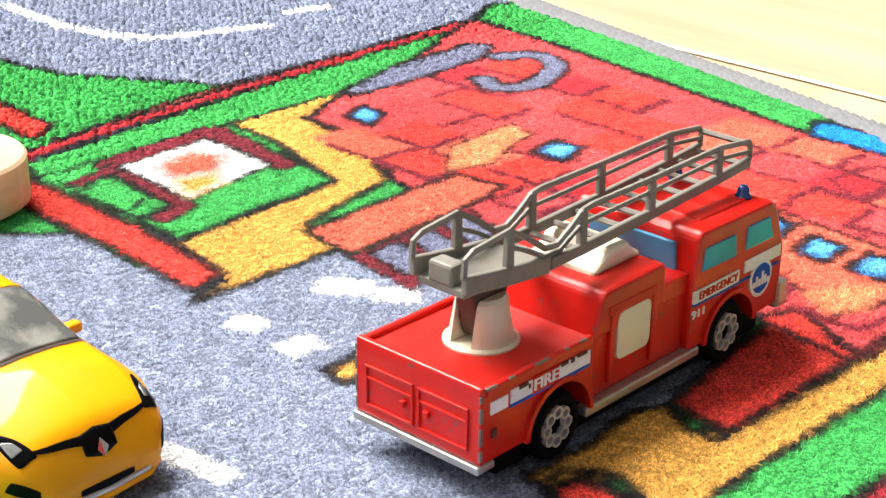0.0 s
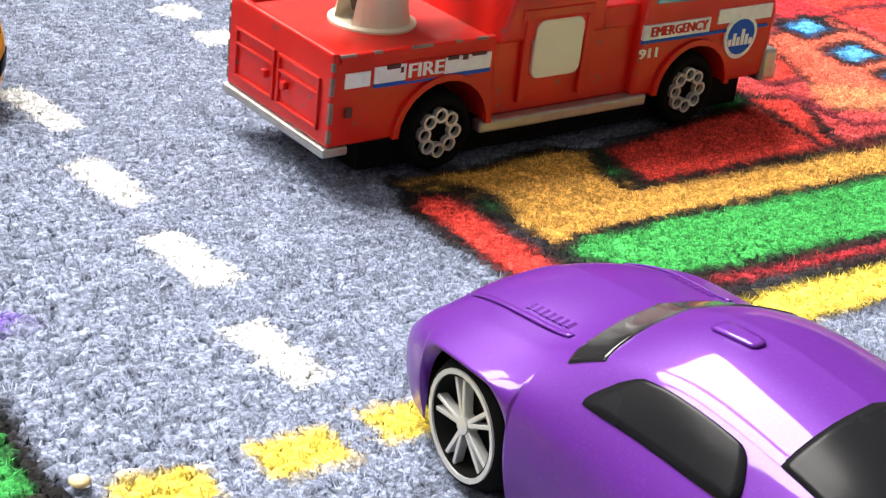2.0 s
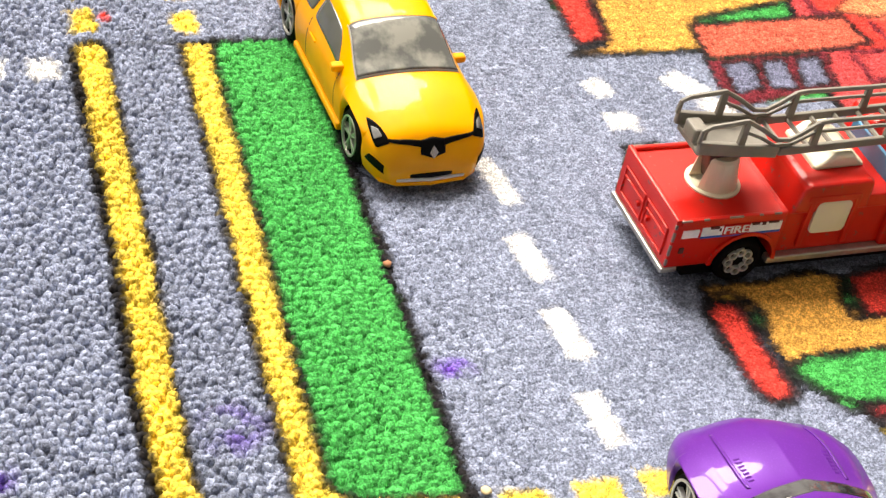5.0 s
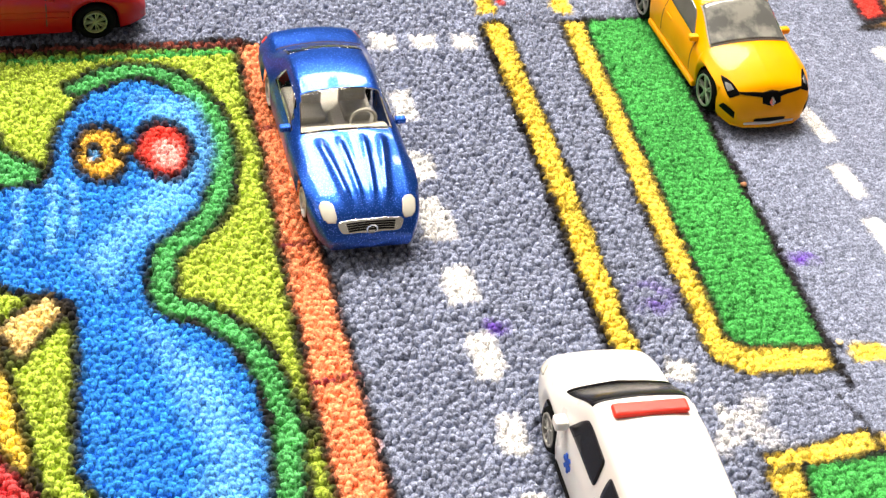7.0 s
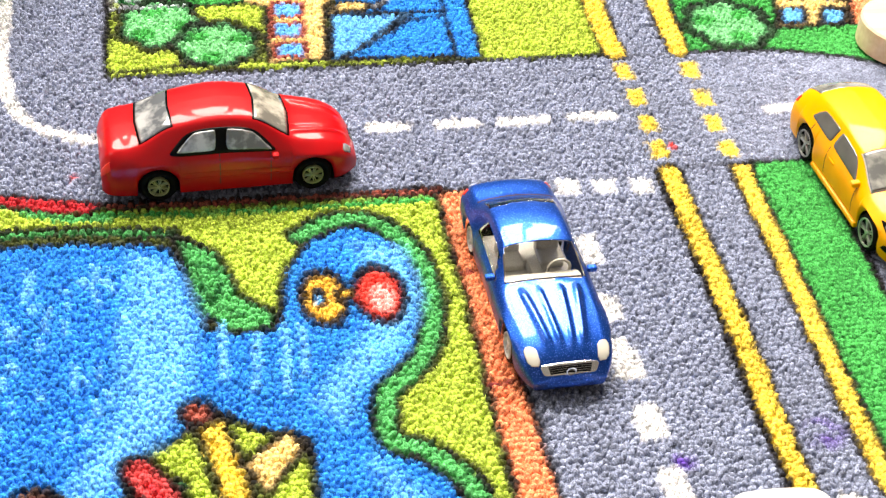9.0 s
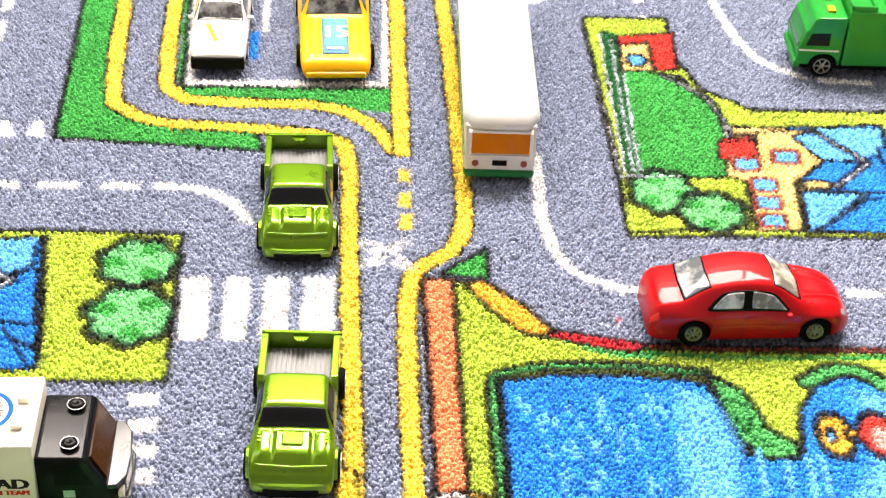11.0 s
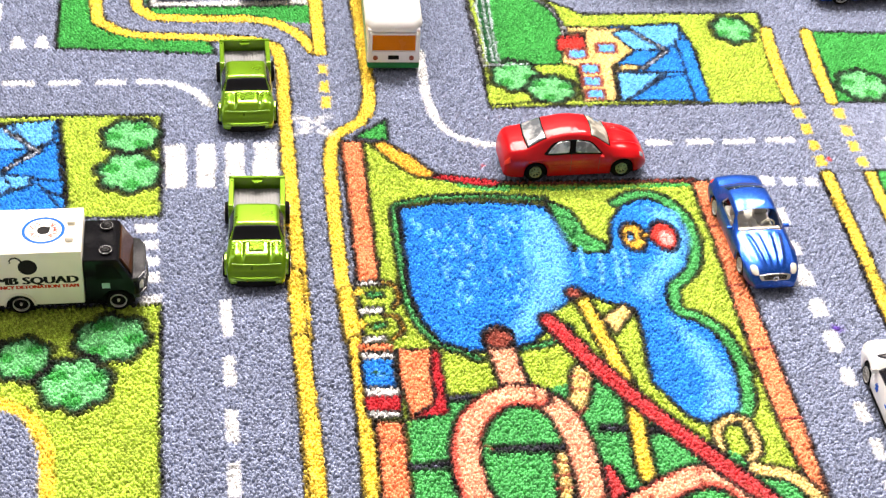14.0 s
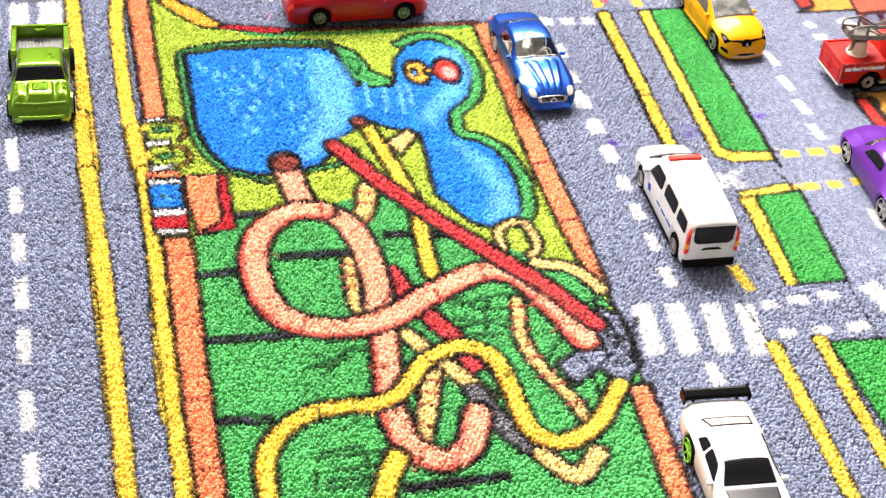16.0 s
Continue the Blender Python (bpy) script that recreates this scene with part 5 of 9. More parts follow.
wob = lambda k=1.0: brick_rng.uniform(-k, k)
for bx0, by, long in bricks:
    tint = brick_rng.choice(("brick", "brick", "crimson", "rust", "brick", "red"))
    zone(tint, [(bx0 + wob(), by), (bx0 + 13, by + wob()), (bx0 + 13 + wob(), by + long), (bx0, by + long + wob())], ink=0.0, soft=2.5)
for bx0, by, long in bricks:
    if brick_rng.random() < 0.8:
        line("maroon", [(bx0 + 1 + wob(), by + wob()), (bx0 + 6, by + wob()), (bx0 + 11 + wob(), by)], brick_rng.uniform(2.0, 3.0))
    if brick_rng.random() < 0.75:
        line("maroon", [(bx0 + wob(0.6), by + 1), (bx0 + wob(0.8), by + long * 0.5), (bx0, by + long * brick_rng.uniform(0.7, 1))], brick_rng.uniform(1.8, 2.8))
zone("slate", [(449.0, 19.6), (469.4, 24.8), (499.8, 26.4), (502.6, 20.6), (492.0, 15.2), (464.5, 13.9), (447.6, 15.5)], ink=0.7)
line("slate", [(496.0, 12.7), (503.7, 6.5), (499.6, -3.3), (485.0, -8.7), (476.6, -4.4), (478.9, 2.3)], 6.0, ink=0.6, smooth=True)
zone("coral", [(437.9, -26.2), (458.6, -24.9), (456.0, -32.1), (436.1, -39.3), (425.9, -36.0)], ink=0.3, soft=3.0)
zone("rust", [(384.0, -39.9), (411.0, -38.6), (426.0, -38.4), (428.0, -50.0), (416.0, -52.4), (382.2, -53.4)], ink=0.7)
zone("maroon", [(381.4, -54.4), (414.0, -53.2), (409.5, -67.0), (379.0, -72.4)], ink=0.3)
for pane in ([(385.2, -55.9), (392.2, -55.7), (390.6, -66.1), (383.4, -66.9)], [(395.2, -56.0), (401.2, -55.6), (399.3, -66.1), (392.8, -66.3)], [(404.9, -55.3), (411.1, -55.0), (408.3, -65.5), (401.6, -66.0)]):
    zone("slate", pane, ink=0.4)
zone("rust", [(435.3, -101.6), (456.2, -96.9), (454.9, -112.4), (452.8, -128.7), (434.5, -133.7), (422.8, -129.9), (427.3, -119.2)], ink=0.5, soft=3.0)
zone("coral", [(426.0, -121.4), (435.8, -125.7), (438.1, -129.9), (427.7, -131.9), (422.2, -128.6)], ink=0, soft=3.0)
zone("blue", [(436.1, 5.1), (443.7, 7.9), (443.8, 0.9), (436.1, -2.8)], ink=1.0)
zone("sky", [(437.5, 4.2), (442.2, 5.9), (442.3, 1.6), (437.5, -0.7)], ink=0, soft=2.0)
zone("blue", [(448.1, -41.4), (456.5, -39.0), (457.6, -45.7), (448.3, -49.0)], ink=1.0)
zone("sky", [(449.8, -42.3), (455.0, -40.8), (455.7, -45.0), (449.9, -47.1)], ink=0, soft=2.0)
zone("blue", [(443.7, -97.5), (452.4, -95.9), (452.9, -102.5), (443.7, -103.8)], ink=1.0)
zone("sky", [(445.4, -98.4), (450.7, -97.5), (451.1, -101.5), (445.4, -102.3)], ink=0, soft=2.0)
zone("blue", [(442.0, -110.1), (450.1, -108.4), (449.7, -115.1), (441.1, -116.1)], ink=1.0)
zone("sky", [(443.4, -111.0), (448.4, -110.0), (448.2, -114.1), (442.8, -114.8)], ink=0, soft=2.0)
zone("blue", [(441.0, -121.5), (449.7, -120.7), (450.1, -126.8), (440.9, -128.4)], ink=1.0)
zone("sky", [(442.7, -122.6), (448.1, -122.1), (448.3, -125.9), (442.6, -126.9)], ink=0, soft=2.0)
line("maroon", [(478.6, -94.5), (492.3, -96.9), (489.3, -105.8), (473.1, -105.4), (478.6, -94.5)], 1.6, ink=0.0, smooth=True)
line("maroon", [(379.8, 16.3), (408.4, 18.5), (404.7, -9.3)], 6.0, ink=0.4, smooth=False)
line("maroon", [(379.9, 14.4), (377.3, -0.6), (376.3, -13.5), (369.1, -15.8)], 4.0, ink=0.4, smooth=False)
line("maroon", [(367.4, 11.4), (378.6, 13.7)], 3.6, ink=0.4, smooth=False)
zone("green", [(365.5, 6.7), (375.5, 11.2), (374.2, -4.1), (366.1, -8.3)], ink=0.5)
zone("white", [(380.5, 13.7), (404.2, 15.2), (403.0, -7.6), (378.4, -11.3)], ink=0.5)
zone("rust", [(384.2, 8.1), (396.7, 12.4), (400.4, 3.8), (393.6, -3.0), (383.8, -0.3)], ink=0, soft=5.0)
zone("amber", [(382.0, -0.8), (392.4, -3.2), (389.3, -8.9), (379.7, -10.1)], ink=0, soft=4.0)
zone("amber", [(348.5, -84.7), (354.9, -84.3), (351.7, -89.9), (347.6, -89.4)], ink=0.9)
zone("amber", [(345.8, -127.5), (358.0, -127.9), (370.4, -126.3), (376.5, -128.4), (373.4, -135.2), (372.7, -140.2), (414.6, -141.8), (437.1, -143.1), (436.7, -147.8), (425.7, -149.8), (381.5, -148.5), (359.3, -148.9), (353.7, -150.1), (353.4, -144.0), (355.2, -135.0), (351.1, -130.0), (346.2, -130.4)], ink=0.7)
zone("green", [(353.5, -150.7), (359.1, -149.1), (381.3, -148.8), (425.3, -150.1), (436.7, -148.1), (437.4, -143.0), (447.0, -141.9), (472.6, -141.4), (483.2, -148.7), (450.4, -167.0), (422.8, -164.7), (365.4, -162.4), (358.0, -157.6)], ink=0.6)
zone("crimson", [(363.4, -162.4), (422.8, -164.7), (451.5, -166.4), (445.0, -170.0), (417.7, -167.9), (363.1, -165.5)], ink=0.9)
zone("yellow", [(363.0, -167.7), (417.2, -168.2), (445.0, -170.0), (431.1, -177.8), (405.6, -175.6), (367.2, -175.0)], ink=0.5)
# small red ink specks
oval("red", 248.5, -27.0, 0.8, 1.5, ink=0)
oval("red", 70.2, -23.6, 0.8, 1.3, ink=0)
oval("red", 247.9, -28.1, 0.9, 1.5, ink=0)
# felt-pen stains
stain(291.0, -142.2, 3.4)
stain(249.8, -149.4, 5.4)
stain(212.1, -153.1, 2.6)
stain(290.6, -141.3, 3.1)
stain(212.5, -154.2, 2.8)


def sample(x, y):
    """Row and column of the print nearest to places in mm, x before the edge goes askew."""
    i = np.clip(np.searchsorted(GX, x), 1, len(GX) - 1)
    j = np.clip(np.searchsorted(GY, y), 1, len(GY) - 1)
    i -= (x - GX[i - 1]) < (GX[i] - x)
    j -= (y - GY[j - 1]) < (GY[j] - y)
    return j, i


def raw_mesh(name, co, faces, rgb, material, parent, label, smooth):
    """Triangles with a dye colour at each corner; co in mm."""
    me = bpy.data.meshes.new(name)
    me.vertices.add(len(co))
    me.vertices.foreach_set("co", (co / 1000).astype(np.float32).reshape(-1))
    me.loops.add(faces.size)
    me.loops.foreach_set("vertex_index", faces.astype(np.int32).reshape(-1))
    me.polygons.add(len(faces))
    me.polygons.foreach_set("loop_start", np.arange(len(faces), dtype=np.int32) * faces.shape[1])
    me.polygons.foreach_set("use_smooth", np.full(len(faces), smooth))
    me.update(calc_edges=True)
    rgba = np.ones((len(co), 4), np.float32)
    rgba[:, :3] = np.clip(rgb, 0, 1)
    me.color_attributes.new("print", "FLOAT_COLOR", "POINT").data.foreach_set("color", rgba.reshape(-1))
    me.materials.append(material)
    ob = new(name, me)
    ob.parent = parent
    if label:
        tagged(ob, label, kind="stuff")
    return ob


ROW, STEP, SIDES = 1.66, 1.9, 4
REACH, DEPTH = 1.2, 1.85


def on_show(x, y):
    """The stretch of the rug where the pile stands tuft by tuft; past it the woven face is enough."""
    west = np.interp(y, [-400, -350, -250, -100, 250], [40, -95, -165, -215, -275])
    east = np.interp(y, [-400, -300, -215, -195, -70, 60, 160, 175, 290], [270, 300, 340, 395, 560, 560, 480, 345, 310])
    return (x > west) & (x < east)


def tuft_places():
    """Tufts stand in rows, each a little off its place; returns x, y, top (mm) and size."""
    rng = np.random.RandomState(21)
    gx, gy = np.meshgrid(np.arange(-332, 541, STEP), np.arange(-422, 292, ROW))
    gx = gx + STEP / 2 * (np.arange(len(gx)) % 2)[:, None]
    gx, gy = gx.reshape(-1), gy.reshape(-1)
    keep = on_show(gx, gy)
    gx, gy = gx[keep], gy[keep]
    n = len(gx)
    gx, gy = gx + rng.uniform(-0.5, 0.5, n), gy + rng.uniform(-0.4, 0.4, n)
    top = -0.22 + rng.normal(0, 0.26, n) * (tread(gx, gy) - 0.12) + 0.5 * (lattice(gx, gy, 45.0, 32) - 0.5)
    edge = np.clip((541 - gx) / 4.0, 0, 1)
    top -= 2.4 * (1 - edge) ** 2
    return gx, gy, top, rng.uniform(0.84, 1.12, n)


def tread(x, y):
    """How deep the gaps between the tufts are: the pile is closed and fluffy by the station, open elsewhere."""
    k = np.clip((x - 245) / 70, 0, 1) * np.clip((y + 280) / 30, 0, 1) * np.clip((40 - y) / 40, 0, 1)
    return 1 - 0.12 * np.clip((x - 70) / 80, 0, 1) - 0.66 * k


def pile(parent):
    """Each tuft is a small dome of yarn: a crown, a shoulder and a foot."""
    gx, gy, top, size = TUFTS
    n, per = len(gx), 2 * SIDES + 1
    rng = np.random.RandomState(22)
    x = askew(gx, gy)
    j, i = sample(gx, gy)
    dye = PRINT[j, i]
    tone = np.repeat(rng.uniform(0.84, 1.16, n), per)
    depth = tread(gx, gy) * DEPTH
    turn, grain = rng.uniform(0, 2 * math.pi, n), rng.normal(0, 0.55, n)
    lean = 2 * math.pi * lattice(gx, gy, 13.0, 41)
    cx, cy = x + 0.12 * np.cos(lean) + rng.normal(0, 0.15, n), gy + 0.12 * np.sin(lean) + rng.normal(0, 0.15, n)
    co = np.empty((n, per, 3))
    co[:, 0] = np.stack([cx, cy, top], 1)
    for k in range(SIDES):
        t = turn + 2 * math.pi * k / SIDES
        r = (1 + 0.28 * np.cos(2 * (t - grain))) * REACH * size * (1.75 - 0.75 * tread(gx, gy)) * rng.uniform(0.9, 1.1, n)
        co[:, 1 + k] = np.stack([cx + 0.62 * r * np.cos(t), cy + 0.62 * r * np.sin(t), top - (0.16 + rng.uniform(-0.05, 0.05, n)) * depth], 1)
        co[:, 1 + SIDES + k] = np.stack([cx + r * np.cos(t), cy + r * np.sin(t), top - depth], 1)
    base = np.arange(n)[:, None] * per
    faces = []
    for k in range(SIDES):
        a, b = base + 1 + k, base + 1 + (k + 1) % SIDES
        faces += [np.concatenate([base, a, b], 1), np.concatenate([a, a + SIDES, b + SIDES], 1), np.concatenate([a, b + SIDES, b], 1)]
    faces = np.stack(faces, 1).reshape(-1, 3)
    # a tuft takes most of its dye where each side of it stands
    flat = co.reshape(-1, 3)
    j, i = sample(flat[:, 0] - np.repeat(x - gx, per), flat[:, 1])
    rgb = (0.4 * np.repeat(dye, per, 0) + 0.6 * PRINT[j, i]) * tone[:, None]
    raw_mesh("pile", flat, faces, rgb, PILE, parent, "knotted dyed pile of the rug", True)


def nap(parent):
    """The cut fibres that stand out of each tuft, slim blades in the dye of their place."""
    rng = np.random.RandomState(77)
    gx, gy, top, size = TUFTS
    area = ROW * STEP
    per = np.zeros(len(gx))
    for x0, x1, y0, y1, density in NAP_ZONES:
        per = np.where((gx > x0) & (gx < x1) & (gy > y0) & (gy < y1), density, per)
    of = np.repeat(np.arange(len(gx)), (per * area + rng.rand(len(gx))).astype(int))
    n = len(of)
    turn = rng.uniform(0, 2 * math.pi, n)
    far = np.sqrt(rng.rand(n))
    r = far * REACH * size[of] * 0.9 * (1.75 - 0.75 * tread(gx, gy))[of]
    bx, y = gx[of] + r * np.cos(turn), gy[of] + r * np.sin(turn)
    x = askew(bx, y)
    depth = tread(gx, gy) * DEPTH
    ground = top[of] - depth[of] * (0.2 * np.minimum(far / 0.62, 1) + 0.8 * np.maximum(far - 0.62, 0) / 0.38) - 0.03
    fluffy = tread(gx, gy)[of]
    tall = rng.uniform(0.25, 0.5, n) * (1.3 - 0.4 * fluffy) * (0.75 + 0.5 * lattice(bx, y, 1.9, 51))
    lie = rng.uniform(0, 2 * math.pi, n)
    reach = rng.uniform(0.5, 1.7, n)
    dx, dy = 0.4 * far * np.cos(turn) + reach * np.cos(lie), 0.4 * far * np.sin(turn) + reach * np.sin(lie)
    wide, side = rng.uniform(0.06, 0.12, n), lie + math.pi / 2
    co = np.empty((n, 3, 3))
    co[:, 0] = np.stack([x - wide * np.cos(side), y - wide * np.sin(side), ground - 0.15], 1)
    co[:, 1] = np.stack([x + wide * np.cos(side), y + wide * np.sin(side), ground - 0.15], 1)
    co[:, 2] = np.stack([x + dx * tall, y + dy * tall, ground + tall], 1)
    j, i = sample(bx, y)
    rgb = np.repeat(PRINT[j, i] * np.where(rng.rand(n) < 0.4, rng.uniform(1.2, 1.9, n), rng.uniform(0.42, 0.95, n))[:, None], 3, 0)
    raw_mesh("nap", co.reshape(-1, 3), np.arange(3 * n).reshape(-1, 3), rgb, FIBRE, parent, "short dyed fibres of the rug's pile", False)


NAP_ZONES = ((-280, 345, -420, 290, 1.4), (10, 345, -320, 40, 4.5), (345, 545, 0, 250, 2.5), (240, 465, -250, 5, 14.0), (465, 545, -150, 0, 5.0))
TUFTS = tuft_places()


def rug():
    ob = new("play_rug")
    tagged(ob, "cut-pile children's rug printed with a town of roads", "rug")
    # the woven ground between the tufts
    rows, cols = np.unique(np.r_[0:len(GY):3, len(GY) - 1]), np.unique(np.r_[0:len(GX):3, len(GX) - 1])
    x, y, dye = RX[np.ix_(rows, cols)], RY[np.ix_(rows, cols)], PRINT[np.ix_(rows, cols)]
    edge = np.clip((x.max(1, keepdims=True) - x) / 5.0, 0, 1)
    co = np.stack([x, y, -2.0 + 1.75 * (1 - tread(x, y)) - 2.4 * (1 - edge) ** 2], -1).reshape(-1, 3)
    ny, nx = x.shape
    a = (np.arange(ny - 1)[:, None] * nx + np.arange(nx - 1)[None]).reshape(-1)
    raw_mesh("carpet_face", co, np.stack([a, a + 1, a + nx + 1, a + nx], 1), dye.reshape(-1, 3), PILE, ob, "", True)
    pile(ob)
    nap(ob)
    # overlocked binding along the edge: one slanting stitch after another
    bm = bmesh.new()
    ex, ey = RX[:, -1] / 1000, GY / 1000
    rng = random.Random(5)
    y, last, s = -0.30, None, 0
    while y < 0.30:
        x = float(np.interp(y, ey, ex)) + 0.003
        tall = 0.0042 * (1.0 if s % 2 else 0.68)
        ring = [bm.verts.new((x + 0.0085 * math.cos(t) + 0.0004 * rng.random(), y + 0.0012 * math.cos(t), -0.0045 + tall * math.sin(t))) for t in [math.pi * k / 6 for k in range(7)]]
        if last:
            for k in range(6):
                bm.faces.new((last[k], last[k + 1], ring[k + 1], ring[k]))
        y, last, s = y + 0.00135, ring, s + 1
    part("binding", bm, BINDING, ob, "grey stitched binding along the rug's edge", smooth=True)
    # the jute back that carries the pile
    part("backing", box(-0.9, 0.50, -0.76, 0.56, -0.0085, -0.004), BINDING, ob)


rug()

# ---- toy vehicles: shared builders, in millimetres ----
MM = 0.001


def verts_mm(bm):
    bmesh.ops.scale(bm, vec=(MM, MM, MM), verts=bm.verts)
    return bm


def bx(x0, x1, y0, y1, z0, z1, bevel=0.3, seg=2):
    return verts_mm(box(x0, x1, y0, y1, z0, z1, bevel, seg))


def tube(points, r, sides=6, close=False):
    """A round bar along the points."""
    bm = bmesh.new()
    rings = []
    pts = [Vector(p) for p in points]
    for i, p in enumerate(pts):
        d = (pts[min(i + 1, len(pts) - 1)] - pts[max(i - 1, 0)]).normalized()
        side = d.cross(Vector((0, 0, 1)))
        side = side.normalized() if side.length > 1e-4 else Vector((1, 0, 0))
        up = side.cross(d)
        rings.append([bm.verts.new(p + r * (math.cos(a) * side + math.sin(a) * up)) for a in [2 * math.pi * k / sides for k in range(sides)]])
    for a, b in zip(rings, rings[1:]):
        for k in range(sides):
            bm.faces.new((a[k], a[(k + 1) % sides], b[(k + 1) % sides], b[k]))
    bm.faces.new(rings[0][::-1])
    bm.faces.new(rings[-1])
    return verts_mm(bm)


def lathe(profile, steps=28, axis="Z", at=(0, 0, 0), caps=True):
    """A turned body from (radius, height) pairs."""
    bm = bmesh.new()
    rings = []
    for r, h in profile:
        ring = []
        for k in range(steps):
            a = 2 * math.pi * k / steps
            c, s = r * math.cos(a), r * math.sin(a)
            p = {"Z": (c, s, h), "Y": (c, h, s), "X": (h, c, s)}[axis]
            ring.append(bm.verts.new((p[0] + at[0], p[1] + at[1], p[2] + at[2])))
        rings.append(ring)
    for a, b in zip(rings, rings[1:]):
        for k in range(steps):
            bm.faces.new((a[k], a[(k + 1) % steps], b[(k + 1) % steps], b[k]))
    if caps:
        for ring in (rings[0], rings[-1]):
            bm.faces.new(ring)
    else:
        for k in range(steps):
            bm.faces.new((rings[-1][k], rings[-1][(k + 1) % steps], rings[0][(k + 1) % steps], rings[0][k]))
    bmesh.ops.recalc_face_normals(bm, faces=bm.faces[:])
    return verts_mm(bm)


def prism(outline, a, b, axis="Y", bevel=0.25):
    """An outline in x and z (or y and z) drawn out from a to b."""
    bm = bmesh.new()
    put = (lambda u, v, h: (u, h, v)) if axis == "Y" else ((lambda u, v, h: (h, u, v)) if axis == "X" else (lambda u, v, h: (u, v, h)))
    lo = [bm.verts.new(put(u, v, a)) for u, v in outline]
    hi = [bm.verts.new(put(u, v, b)) for u, v in outline]
    n = len(outline)
    for k in range(n):
        bm.faces.new((lo[k], lo[(k + 1) % n], hi[(k + 1) % n], hi[k]))
    bm.faces.new(lo[::-1])
    bm.faces.new(hi)
    bmesh.ops.recalc_face_normals(bm, faces=bm.faces[:])
    if bevel:
        bmesh.ops.bevel(bm, geom=bm.edges[:], offset=bevel, segments=2, affect="EDGES", profile=0.5)
    return verts_mm(bm)


def thing(name, label, category, x, y, heading, z=0.0, group="", tilt=0.0):
    ob = new(name)
    ob.matrix_world = pose(x * MM, y * MM, z * MM, 0, tilt, heading)
    return tagged(ob, label, category, group)


def wheel(parent, x, y, r, width, spokes=5, rim=SILVER, hub=0.62, style="spoke", z=None):
    """A tyre with a rim; y gives the side it faces."""
    s = 1 if y > 0 else -1
    zc = r if z is None else z
    w2 = width / 2
    tyre = part("wheel", lathe([(r * 0.55, -w2), (r * 0.9, -w2), (r, -w2 * 0.6), (r, w2 * 0.6), (r * 0.9, w2), (r * 0.72, w2), (r * 0.68, w2 * 0.55), (r * 0.3, w2 * 0.5)], 30, "Y"), RUBBER, parent, "black rubber tyre", True)
    tyre.matrix_local = pose(x * MM, (y - s * w2) * MM, zc * MM, 0, 0, 0 if s > 0 else 180)
    R = r * hub
    bms = []
    if style != "ring":
        bms = [lathe([(R * 0.9, w2 * 0.62), (R * 0.91, w2 * 1.07), (R, w2 * 1.08), (R * 1.02, w2 * 0.6)], 30, "Y", caps=False), lathe([(0.1, w2 * 1.02), (R * 0.16, w2 * 1.0), (R * 0.2, w2 * 0.6)], 12, "Y")]
    for k in range(spokes):
        a = 2 * math.pi * k / spokes
        if style == "ring":
            b = lathe([(R * 0.24, w2 * 0.7), (R * 0.24, w2 * 1.04), (R * 0.35, w2 * 1.04), (R * 0.35, w2 * 0.7)], 14, "Y", (R * 0.82 * math.cos(a), 0, R * 0.82 * math.sin(a)), caps=False)
            bms.append(b)
        else:
            turns = (-0.15, 0.15) if style == "double" else (0.0,)
            for t in turns:
                thin = R * (0.042 if style == "double" else min(0.085, 0.5 / spokes))
                b = box(R * 0.16, R * 0.92, w2 * 0.6, w2 * 0.96, -thin, thin, thin * 0.3, 1)
                bmesh.ops.rotate(b, verts=b.verts, matrix=Matrix.Rotation(a + t, 3, "Y"), cent=(0, 0, 0))
                bms.append(verts_mm(b))
    part("rim", join(*bms), rim, tyre, "", False)
    return tyre


def eased(xs, kx, ky):
    """A smooth curve through the keys that never overshoots them."""
    h, d = np.diff(kx), np.diff(ky) / np.diff(kx)
    m = np.zeros(len(kx))
    m[0], m[-1] = d[0], d[-1]
    for i in range(1, len(kx) - 1):
        if d[i - 1] * d[i] > 0:
            w1, w2 = 2 * h[i] + h[i - 1], h[i] + 2 * h[i - 1]
            m[i] = (w1 + w2) / (w1 / d[i - 1] + w2 / d[i])
    i = np.clip(np.searchsorted(kx, xs) - 1, 0, len(h) - 1)
    t = (xs - kx[i]) / h[i]
    return (2 * t ** 3 - 3 * t ** 2 + 1) * ky[i] + (t ** 3 - 2 * t ** 2 + t) * h[i] * m[i] + (3 * t ** 2 - 2 * t ** 3) * ky[i + 1] + (t ** 3 - t ** 2) * h[i] * m[i + 1]


